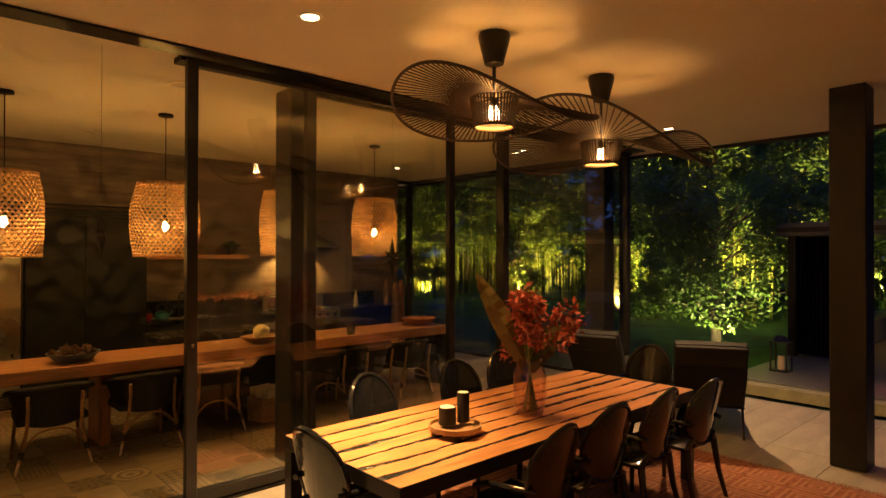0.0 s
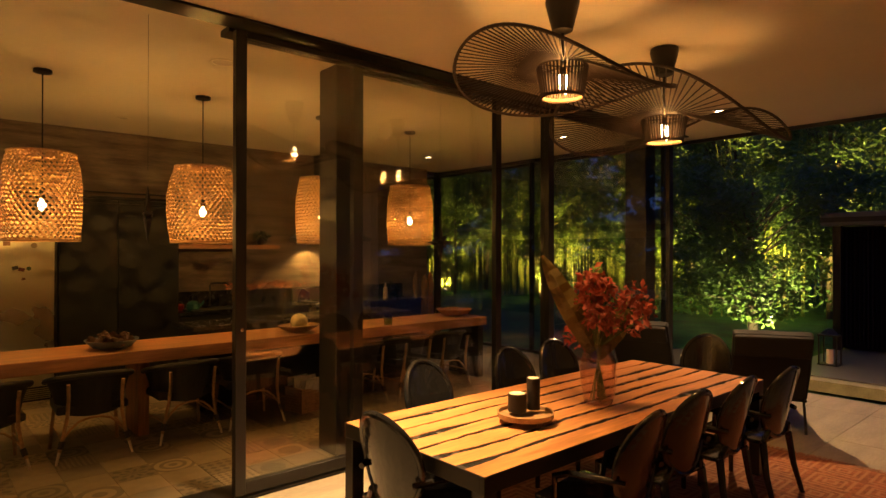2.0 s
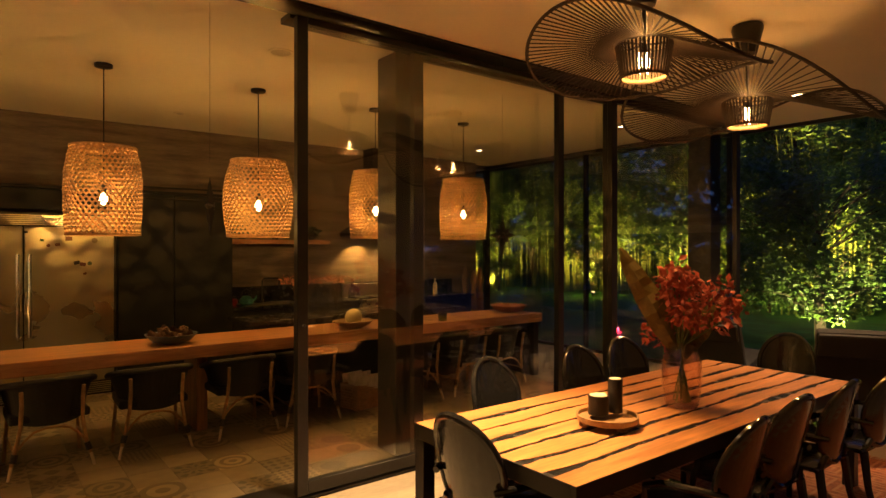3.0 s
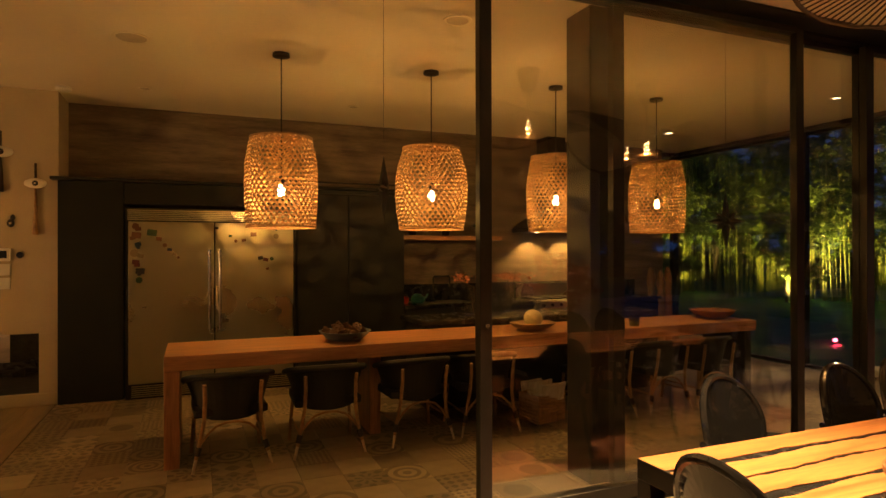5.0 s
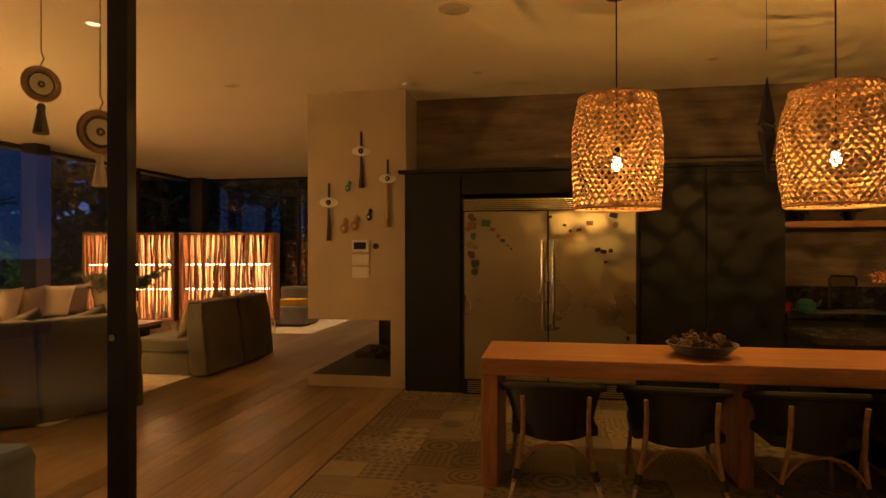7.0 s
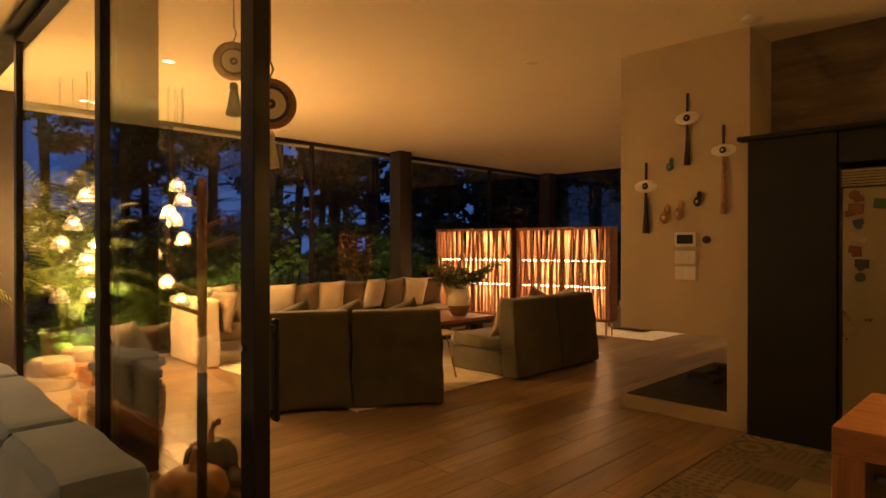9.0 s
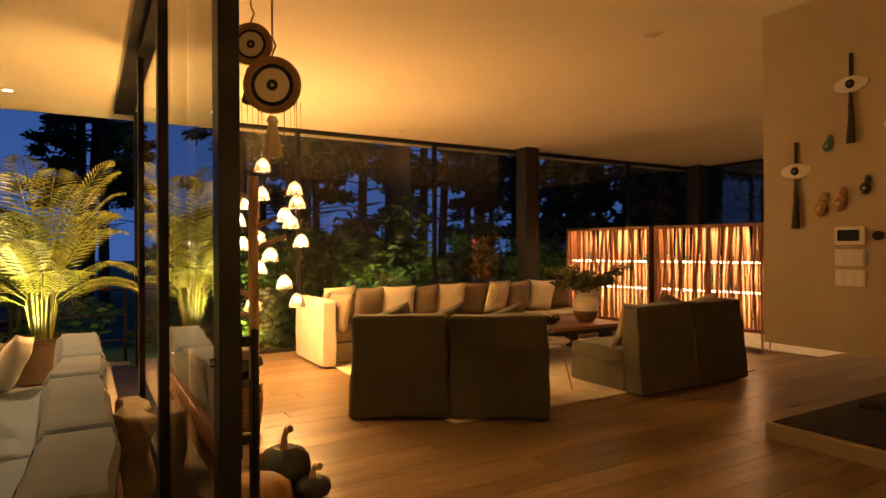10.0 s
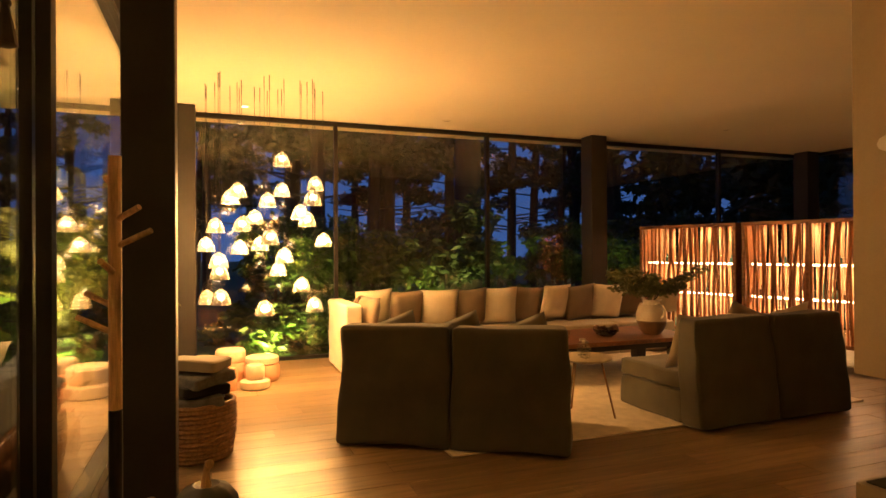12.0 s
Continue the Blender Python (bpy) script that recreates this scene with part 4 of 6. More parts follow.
# ---- living room ----
def cushion_mesh(w, h, d, material, seedv=0, n=9, pinch=0.86):
    """A soft pillow standing in the xz plane, pulled in along its sides."""
    verts, faces = [], []
    for s in (1, -1):
        for j in range(n + 1):
            for i in range(n + 1):
                u, v = 2 * i / n - 1, 2 * j / n - 1
                k = 1 - (1 - pinch) * 0.5 * (1 - u * u) if abs(v) == 1 else 1
                bulge = max(0, (1 - u ** 4)) * max(0, (1 - v ** 4))
                wr = 0.06 * noise.noise((u * 1.7 + seedv, v * 1.7, s))
                verts.append((w / 2 * u * (1 - 0.05 * (1 - v * v)), s * d / 2 * (bulge * (0.9 + wr * 3)), h / 2 * v * (1 - 0.05 * (1 - u * u))))
    o = (n + 1) ** 2
    for j in range(n):
        for i in range(n):
            a = j * (n + 1) + i
            faces += [(a + n + 1, a + n + 2, a + 1, a), (o + a, o + a + 1, o + a + n + 2, o + a + n + 1)]
    me = pydata("pillow", verts, faces, material, True)
    b = bmesh.new()
    b.from_mesh(me)
    bmesh.ops.remove_doubles(b, verts=b.verts, dist=0.0006)
    bmesh.ops.recalc_face_normals(b, faces=b.faces)
    b.to_mesh(me)
    b.free()
    me.polygons.foreach_set("use_smooth", [True] * len(me.polygons))
    return me


def soft_box(x0, x1, y0, y1, z0, z1, bev=0.04, wr=0.012, cuts=7, sd=0.0, lean=0.0, flare=0.0):
    bm = B()
    box(bm, x0, x1, y0, y1, z0, z1)
    bmesh.ops.subdivide_edges(bm, edges=list(bm.edges), cuts=cuts, use_grid_fill=True)
    es = [e for e in bm.edges if len(e.link_faces) == 2 and e.calc_face_angle(0) > 0.5]
    bmesh.ops.bevel(bm, geom=es, offset=bev, segments=3, profile=0.6, affect="EDGES")
    for v in bm.verts:
        q = (v.co.z - z0) / max(0.01, z1 - z0)
        c = v.co.copy()
        v.co += Vector((noise.noise(c * 4 + Vector((sd, 0, 0))), noise.noise(c * 4 + Vector((0, sd, 9))), 0.5 * noise.noise(c * 3 + Vector((5, 0, sd))))) * wr
        v.co.y += lean * q
        v.co.x += (c.x - (x0 + x1) / 2) * flare * (1 - q)
    return bm


def sofa_module(at, rz, w, depth, material, label, group, hb=0.86, arm=0, cush=None):
    """A slip-covered sofa seat: its back along y = 0, seat towards +y."""
    t = thing("sofa", (*at, 0), label, "sofa", group, rz)
    part("back", soft_box(0.01, w - 0.01, 0, 0.24, 0.02, hb, 0.04, 0.026, 9, at[0], 0.09, 0.05), material, t)
    part("seat_base", soft_box(0.015, w - 0.015, 0.26, depth, 0.02, 0.30, 0.03, 0.022, 8, at[1], 0, 0.03), material, t)
    part("seat_cushion", soft_box(0.01, w - 0.01, 0.27, depth + 0.02, 0.305, 0.46, 0.055, 0.032, 8, at[1] + 3), material, t)
    if arm:
        x0, x1 = (w - 0.2, w) if arm > 0 else (0, 0.2)
        part("armrest", soft_box(x0, x1, 0.26, depth, 0.31, 0.62, 0.05, 0.015, 6, 4.0), material, t)
    return t


LEGTIP = mat("pale_leg_tip", (0.5, 0.4, 0.28), 0.35, var=0.15)
LINEN_BLACK = mat("black_woven_leather", (0.014, 0.013, 0.011), 0.6, var=0.3, scale=30, fine=200, bump=0.5)
for i, x in enumerate((0.42, 1.19, 1.97, 2.65)):
    cane_chair(x, 6.48, (3, -2, 2, -4)[i])
for i, x in enumerate((3.95, 4.65, 5.3)):
    cane_chair(x, 6.45, (-3, 4, 0)[i])

# sofa with its back to the door: two modules
ux, uy = math.cos(radians(57.6)), math.sin(radians(57.6))
for k in range(2):
    sofa_module((-4.575 + ux * 0.9 * k, 6.26 + uy * 0.9 * k), 57.6, 0.89, 0.98, LINEN_DARK, "low slip-covered sofa module in olive-brown linen, seen from behind", "back-to-back sofa modules", 0.93)
for k in range(2):
    sofa_module((-3.74, 9.12 + 0.9 * k), 90, 0.89, 1.08, LINEN_DARK, "slip-covered armchair in olive-brown linen with a loose seat cushion", "sofa modules by the hearth", 0.93)
for k in range(5):
    sofa_module((-8.10, 7.88 + 1.0 * k), -90, 0.99, 0.98, LINEN, "long slip-covered window sofa module in grey-beige linen", "window sofa modules", 0.80)
t = thing("sofa_end", (-8.05, 6.82, 0), "cream slip-covered end panel of the window sofa", "sofa end")
part("panel", soft_box(0, 1.15, 0, 0.2, 0.02, 0.88, 0.05, 0.02, 7, 2.0), CREAM, t)

pc, pt_, pg = cushion_mesh(0.54, 0.54, 0.2, CREAM, 1), cushion_mesh(0.54, 0.54, 0.2, TAUPE, 2), cushion_mesh(0.5, 0.5, 0.17, LINEN, 3)
pd_ = cushion_mesh(0.56, 0.5, 0.2, LINEN_DARK, 4)


def pillow(me, at, rx, rz, ry=0, label="square linen scatter pillow propped on the sofa", group="scatter pillows"):
    ob = new("pillow", me)
    ob.matrix_basis = pose(*at, rx, ry, rz)
    return tagged(ob, label, "pillow", group)


rr = random.Random(5)
for k in range(10):
    c = k % 2 == 0
    pillow(pc if c else pt_, (-7.70 + rr.uniform(-0.03, 0.05), 7.35 + 0.46 * k, 0.735 + rr.uniform(-0.01, 0.02)), -14 + rr.uniform(-4, 4), -90 + rr.uniform(-14, 14), rr.uniform(-6, 6),
           "cream linen scatter pillow on the window sofa" if c else "taupe linen scatter pillow on the window sofa")
pillow(pt_, (-7.1, 7.12, 0.70), -12, 12, label="taupe linen pillow leaning on the sofa end")
pillow(pt_, (-7.55, 7.1, 0.70), -12, -20, label="taupe linen pillow leaning on the sofa end")
pillow(pg, (-7.45, 11.95, 0.74), -20, -150, 10, label="large grey-beige linen pillow on the window sofa")
for x, y, rz, m_ in ((-4.83, 6.78, 57, pd_), (-4.55, 7.25, 62, pd_), (-4.22, 7.7, 55, pd_)):
    pillow(m_, (x, y, 0.70), 14, rz + 180, 20, "slumped olive linen pillow inside the olive sofa")
pillow(pg, (-4.08, 9.35, 0.70), 15, 90, 4, "linen pillow on the olive armchair")
pillow(pt_, (-4.1, 9.95, 0.72), 15, 84, 20, "linen pillow on the olive armchair")
pillow(pc, (-4.1, 10.5, 0.72), 15, 95, -8, "cream linen pillow on the olive armchair")

# rugs
def rug(name, x0, x1, y0, y1, z, material, label, fringe):
    t = thing(name, (0, 0, z), label, "rug")
    bm = B()
    bmesh.ops.create_grid(bm, x_segments=40, y_segments=40, size=0.5)
    for v in bm.verts:
        c = v.co.copy()
        v.co = Vector((x0 + (c.x + 0.5) * (x1 - x0), y0 + (c.y + 0.5) * (y1 - y0), 0.014 + 0.003 * noise.noise(c * 9)))
    r = bmesh.ops.extrude_face_region(bm, geom=list(bm.faces))
    for v in [g for g in r["geom"] if isinstance(g, bmesh.types.BMVert)]:
        v.co.z = 0.001
    part("rug_body", bm, material, t)
    if fringe:
        verts, faces = [], []
        q = random.Random(2)
        n = int((y1 - y0) / 0.012)
        for xs, sg in ((x1, 1), (x0, -1)):
            for i in range(n):
                y = y0 + (y1 - y0) * i / n
                l, dy, w = q.uniform(0.05, 0.11), q.uniform(-0.03, 0.03), 0.004
                o = len(verts)
                verts += [(xs, y - w, 0.012), (xs, y + w, 0.012), (xs + sg * l * 0.5, y + dy * 0.4 + w, 0.02), (xs + sg * l * 0.5, y + dy * 0.4 - w, 0.02), (xs + sg * l, y + dy, 0.003)]
                faces += [(o, o + 1, o + 2, o + 3), (o + 3, o + 2, o + 4)]
        part("fringe", pydata("fringe", verts, faces, material), None, t, kind="stuff")
    return t


rug("rug", -7.3, -3.98, 7.0, 11.4, 0.003, RUG_LIGHT, "large cream wool rug on the oak floor", False)
rug("rug", -6.2, -4.0, 12.95, 15.4, 0.003, RUG_LIGHT, "pale woven rug in front of the far windows", False)
rug("rug", 1.75, 5.78, 0.9, 3.95, 0.003, RUG_RED, "rust-red woven rug with a fringe under the dining table", True)

# coffee table
ct = thing("coffee_table", (0, 0, 0.015), "low rectangular coffee table with dark timber top and black legs", "coffee table")
bm = B()
box(bm, -6.75, -5.65, 8.7, 10.95, 0.40, 0.45, 0.005)
part("tabletop", bm, TEAK, ct)
for x in (-6.6, -5.9):
    for y in (8.8, 10.65):
        bm = B()
        box(bm, x, x + 0.14, y, y + 0.14, 0.004, 0.399, 0.004)
        part("leg", bm, STEEL_BLACK, ct)
bm = B()
box(bm, -6.73, -5.67, 8.72, 10.93, 0.34, 0.3995)
part("apron", bm, STEEL_BLACK, ct)

st = thing("side_table", (-4.52, 8.5, 0.015), "small round side table on three thin splayed metal legs", "side table")
bm = B()
lathe(bm, [(0.24, 0.52), (0.25, 0.53), (0.25, 0.54), (0.24, 0.545)], 32)
part("tabletop", bm, CERAMIC, st)
for a in (0.9, 3.0, 5.1):
    bm = B()
    tube(bm, [(0.15 * math.cos(a), 0.15 * math.sin(a), 0.52), (0.27 * math.cos(a), 0.27 * math.sin(a), 0.003)], 0.009, 8)
    part("leg", bm, RATTAN, st)
for dx, dy in ((-0.05, 0.02), (0.08, -0.04)):
    j = thing("glass_jar", (-4.52 + dx, 8.5 + dy, 0.561), "small stoppered glass jar on the side table", "jar", "jars on the side table")
    bm = B()
    lathe(bm, [(0.045, 0), (0.05, 0.02), (0.05, 0.09), (0.025, 0.12), (0.025, 0.13)], 18)
    part("body", bm, GLASS_CLEAR, j)
    bm = B()
    lathe(bm, [(0.03, 0.131), (0.03, 0.15)], 14)
    part("lid", bm, CERAMIC, j)

ZT = 0.465 + 0.001
v = thing("vase", (-6.0, 10.5, ZT), "two-handled cream and brown urn of branches on the coffee table", "vase")
bm = B()
lathe(bm, [(0.10, 0), (0.15, 0.06), (0.185, 0.16), (0.18, 0.17)], 28, cap=False)
part("base", bm, BROWN_CERAMIC, v, "brown glazed lower body")
bm = B()
lathe(bm, [(0.18, 0.17), (0.185, 0.26), (0.15, 0.34), (0.10, 0.37), (0.10, 0.41), (0.125, 0.43), (0.11, 0.43), (0.085, 0.40), (0.085, 0.3)], 28, cap=False)
part("body", bm, CERAMIC, v)
for s in (-1, 1):
    bm = B()
    tube(bm, [(s * 0.15, 0, 0.2), (s * 0.22, 0, 0.24), (s * 0.24, 0, 0.31), (s * 0.2, 0, 0.36), (s * 0.12, 0, 0.37)], 0.016, 8)
    part("lug", bm, CERAMIC, v)
rr = random.Random(9)
cl = []
bm = B()
for i in range(16):
    a, l, h = rr.uniform(0, 6.28), rr.uniform(0.25, 0.8), rr.uniform(0.15, 0.5)
    p = [(0, 0, 0.35), (0.3 * l * math.cos(a), 0.3 * l * math.sin(a), 0.45 + h * 0.5), (l * math.cos(a), l * math.sin(a), 0.45 + h * 0.75)]
    tube(bm, p, 0.004, 4)
    for q in (0.4, 0.6, 0.8, 1.0):
        cl.append((l * q * math.cos(a), l * q * math.sin(a), 0.46 + h * 0.75 * q, 0.07))
part("branches", bm, BARK, v)
part("leaves", leaf_mesh("branch_leaves", cl, 0.8, 2200, 0.036, mat("grey_green_leaf", (0.15, 0.16, 0.06), 0.6, bump=0), np.random.default_rng(2)), None, v, kind="stuff")
bm = B()
for i in range(9):
    c = rr.choice(cl)
    ball(bm, (c[0] * 0.7, c[1] * 0.7, c[2]), 0.03, 1)
part("blossoms", bm, mat("yellow_blossom", (0.55, 0.33, 0.03), 0.7), v, "small yellow blossoms", "stuff")


def cone_bowl(at, label, r=0.2, n=12, material=None, cm=None, seed=1):
    t = thing("bowl", at, label, "bowl")
    bm = B()
    bowl(bm, (0, 0, 0), r, 0.09, 0.015)
    part("dish", bm, material or BLUE_GREY, t)
    q = random.Random(seed)
    for i in range(n):
        a, d = q.uniform(0, 6.28), r * 0.75 * math.sqrt(q.random())
        bm = B()
        rr_ = q.uniform(0.035, 0.05)
        for k in range(5):
            lathe(bm, [(rr_ * (1 - k * 0.16) * 0.6, k * 0.017), (rr_ * (1 - k * 0.16), k * 0.017 + 0.008), (rr_ * (1 - k * 0.16) * 0.6, k * 0.017 + 0.014)], 9, wob=lambda a_, z_: 1 + 0.2 * math.cos(6 * a_ + z_ * 200))
        ob = part("cone", bm, cm or CONE, t)
        ob.matrix_basis = pose(d * math.cos(a), d * math.sin(a), 0.06 + q.uniform(0, 0.06) * (1 - d / r), q.uniform(-60, 60), q.uniform(-60, 60), q.uniform(0, 360))
    return t


cone_bowl((-6.05, 9.85, ZT), "dark bowl of pine cones on the coffee table", 0.16, 8, BLACK_STONE, seed=4)
cone_bowl((1.40, 6.62, 0.856), "round dark blue dish heaped with dried seed heads on the bar", 0.23, 26, BLUE_GREY, seed=6)

BELL_W = 27
for x, y in ((-6.25, 9.15), (-6.05, 9.3), (-6.3, 9.4)):
    t = thing("drinking_glass", (x, y, ZT), "small clear drinking glass on the coffee table", "glass", "glasses on the coffee table")
    bm = B()
    lathe(bm, [(0.03, 0), (0.038, 0.1), (0.034, 0.1), (0.027, 0.01)], 16)
    part("body", bm, GLASS_CLEAR, t)

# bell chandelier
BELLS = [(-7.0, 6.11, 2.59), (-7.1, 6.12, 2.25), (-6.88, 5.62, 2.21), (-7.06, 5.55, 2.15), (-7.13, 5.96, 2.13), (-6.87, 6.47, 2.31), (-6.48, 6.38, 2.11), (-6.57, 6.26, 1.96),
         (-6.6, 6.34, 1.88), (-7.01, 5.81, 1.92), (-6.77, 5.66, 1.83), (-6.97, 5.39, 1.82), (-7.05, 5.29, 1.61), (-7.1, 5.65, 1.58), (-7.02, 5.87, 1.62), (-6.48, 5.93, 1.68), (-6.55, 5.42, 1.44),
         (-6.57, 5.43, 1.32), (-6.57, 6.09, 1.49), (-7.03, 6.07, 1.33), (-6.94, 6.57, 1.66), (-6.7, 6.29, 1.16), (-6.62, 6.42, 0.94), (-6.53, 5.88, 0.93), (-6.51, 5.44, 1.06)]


def bell_wob(a, z):
    return 1 + (0.06 if z < 0.03 else 0.02) * math.cos(7 * a)


bm = B()
lathe(bm, [(0.100, -0.088), (0.093, -0.06), (0.084, -0.02), (0.070, 0.02), (0.052, 0.05), (0.028, 0.066), (0.018, 0.078)], 21, cap=False, wob=bell_wob)
shade_me = mesh("bell_shade", bm, GLASS_BELL)
bm = B()
ball(bm, (0, 0, -0.012), 0.022, 2, 1, 1, 1.3)
bulb_me = mesh("bell_bulb", bm, BULB_BELL)
bm = B()
lathe(bm, [(0.022, 0.085), (0.022, 0.05), (0.012, 0.015)], 12)
cap_me = mesh("bell_cap", bm, CHROME)
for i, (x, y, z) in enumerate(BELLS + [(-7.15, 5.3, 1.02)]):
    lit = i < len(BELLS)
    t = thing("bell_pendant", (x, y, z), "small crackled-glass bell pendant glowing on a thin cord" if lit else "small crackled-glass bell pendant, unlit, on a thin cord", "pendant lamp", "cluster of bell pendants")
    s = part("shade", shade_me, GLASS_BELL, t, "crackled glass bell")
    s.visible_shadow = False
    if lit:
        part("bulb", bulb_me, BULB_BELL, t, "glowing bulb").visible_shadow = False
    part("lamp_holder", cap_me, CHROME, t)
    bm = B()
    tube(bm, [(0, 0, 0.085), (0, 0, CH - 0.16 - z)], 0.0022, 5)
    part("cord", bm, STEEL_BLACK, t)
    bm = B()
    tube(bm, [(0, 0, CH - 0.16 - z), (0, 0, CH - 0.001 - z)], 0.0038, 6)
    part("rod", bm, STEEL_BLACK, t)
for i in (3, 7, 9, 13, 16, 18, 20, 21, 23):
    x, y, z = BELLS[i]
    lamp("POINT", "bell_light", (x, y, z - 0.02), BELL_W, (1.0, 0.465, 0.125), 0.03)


# ---- stick screen with lit shelves ----
def stick_screen(p, q, label, sd):
    p, q = Vector(p), Vector(q)
    L = (q - p).length
    rz = math.degrees(math.atan2(q.y - p.y, q.x - p.x))
    t = thing("screen_cabinet", (p.x, p.y, 0), label, "cabinet", "stick screens", rz)
    z0, z1, dp = 0.28, 1.90, 0.42
    bm = B()
    for a, b, c, d, e, f_ in ((0, L, 0, 0.04, z1 - 0.05, z1), (0, L, 0, 0.04, z0, z0 + 0.05), (0, 0.05, 0, 0.04, z0 + 0.05, z1 - 0.05), (L - 0.05, L, 0, 0.04, z0 + 0.05, z1 - 0.05), (L / 2 - 0.02, L / 2 + 0.02, 0.005, 0.035, z0 + 0.05, z1 - 0.05)):
        box(bm, a, b, c, d, e, f_, 0.004)
    part("frame", bm, TEAK, t)
    bm = B()
    box(bm, 0, L, 0.041, dp, z1 - 0.03, z1 - 0.002)
    box(bm, 0, L, 0.041, dp, z0, z0 + 0.03)
    box(bm, 0, 0.03, 0.041, dp, z0 + 0.03, z1 - 0.03)
    box(bm, L - 0.03, L, 0.041, dp, z0 + 0.03, z1 - 0.03)
    part("carcass", bm, TEAK, t)
    for z in (0.85, 1.3):
        bm = B()
        box(bm, 0.031, L - 0.031, 0.1, dp - 0.016, z, z + 0.022)
        part("shelf", bm, TEAK, t)
        bm = B()
        box(bm, 0.1, L - 0.1, 0.085, 0.098, z, z + 0.02)
        part("light_strip", bm, LED, t, "warm light strip along the shelf edge")
    for z in (0.84, 1.29, 1.86):
        lamp("AREA", "shelf_light", (p.x + (q.x - p.x) / 2 - 0.2 * (q.y - p.y) / L, p.y + (q.y - p.y) / 2 + 0.2 * (q.x - p.x) / L, z), SCREEN_W, (1.0, 0.55, 0.25), 0.03,
             (p.x + (q.x - p.x) / 2 - 0.2 * (q.y - p.y) / L, p.y + (q.y - p.y) / 2 + 0.21 * (q.x - p.x) / L, 0), size=(1.4, 0.1)).rotation_euler = (0, 0, radians(rz))
    r_ = random.Random(sd)
    x = 0.07
    while x < L - 0.07:
        w = r_.uniform(0.011, 0.026)
        dx, dx2 = r_.uniform(-0.03, 0.03), r_.uniform(-0.07, 0.07)
        yy = r_.choice((0.012, 0.028))
        bm = B()
        tube(bm, [(x, yy, z0 + 0.05), (x + dx, yy, (z0 + z1) / 2), (min(L - 0.06, max(0.06, x + dx2)), yy, z1 - 0.05)], w, 6)
        part("stick", bm, STICK, t)
        x += w * 2 + r_.uniform(0.006, 0.05)
    x = 0.05
    while x < L - 0.06:
        w = r_.uniform(0.016, 0.030)
        dx, dx2 = r_.uniform(-0.02, 0.02), r_.uniform(-0.04, 0.04)
        bm = B()
        tube(bm, [(x, dp - 0.02, z0 + 0.03), (x + dx, dp - 0.02, (z0 + z1) / 2), (min(L - 0.05, max(0.05, x + dx2)), dp - 0.02, z1 - 0.03)], w, 6)
        part("back_stick", bm, LITSTICK, t, "back branch, light from inside put into its pale colour")
        x += w * 2 + r_.choice((0.004, 0.006, 0.03))
    for lx in (0.06, L - 0.1):
        for ly in (0.03, dp - 0.06):
            bm = B()
            tube(bm, [(lx + 0.02, ly, 0.0), (lx + 0.02, ly, z0)], 0.022, 8, taper=[0.6, 1])
            part("leg", bm, PALEWOOD, t)
    for z, h in ((0.312, 0.2), (0.873, 0.16), (1.323, 0.16)):
        x = 0.15
        while x < L - 0.15:
            hh = h * r_.uniform(0.6, 1.2)
            g = thing("glassware", t.matrix_basis @ Matrix.Translation((x, 0.25, z)), "stemmed glass or bottle on the lit shelf", "glassware", "glasses on the lit shelves")
            bm = B()
            if r_.random() < 0.5:
                lathe(bm, [(0.03, 0), (0.006, 0.01), (0.006, hh * 0.5), (0.035, hh * 0.7), (0.03, hh)], 12)
                part("body", bm, GLASS_CLEAR, g)
            else:
                lathe(bm, [(0.035, 0), (0.035, hh * 0.6), (0.012, hh * 0.8), (0.012, hh * 1.1)], 12)
                part("body", bm, r_.choice((BROWN_CERAMIC, TEAL, CERAMIC)), g)
            x += r_.uniform(0.12, 0.2)
    return t


# Paler copy of the branch wood: light from inside put into its colour.
LITSTICK = plank_mat("lit_branch_wood", (0.66, 0.46, 0.28), 0.6, 1.5, 2, 0.2)
SCREEN_W = 12.5
stick_screen((-7.95, 11.90), (-6.36, 12.28), "cabinet fronted with upright reddish branches, lit from inside", 1)
stick_screen((-6.28, 12.30), (-4.60, 12.70), "cabinet fronted with upright reddish branches, brightly lit from inside", 2)

arm = thing("armchair", (-4.9, 14.2, 0), "dark low armchair with a yellow cushion near the far windows", "armchair")
part("seat", soft_box(-0.4, 0.4, -0.4, 0.4, 0.05, 0.42, 0.05, 0.02), DARKGREY, arm)
part("back", soft_box(-0.4, 0.4, 0.2, 0.42, 0.42, 0.8, 0.05, 0.02), DARKGREY, arm)
part("cushion", soft_box(-0.25, 0.25, -0.2, 0.2, 0.425, 0.56, 0.05, 0.02), mat("yellow_cushion", (0.5, 0.30, 0.03), 0.9), arm, "mustard yellow cushion")

# things on the chimney wall
for i, (x, z, s, tail) in enumerate(((-2.11, 2.12, 0.12, 0.44), (-1.72, 2.70, 0.12, 0.42), (-1.41, 2.38, 0.11, 0.55))):
    t = thing("wall_ornament", (x, 8.945, z), "eye-shaped carved ornament with a long tassel on the chimney", "wall ornament", "ornaments on the chimney wall")
    bm = B()
    vs = ball(bm, (0, 0, 0), s, 2, 1, 0.16, 0.5)
    part("eye", bm, WHITE, t)
    bm = B()
    ball(bm, (0, -0.018, 0), s * 0.27, 2, 1, 0.5, 1)
    part("iris", bm, BLACK_STONE, t)
    bm = B()
    ball(bm, (0, -0.027, 0), s * 0.12, 2, 1, 0.5, 1)
    part("pupil", bm, CERAMIC, t)
    bm = B()
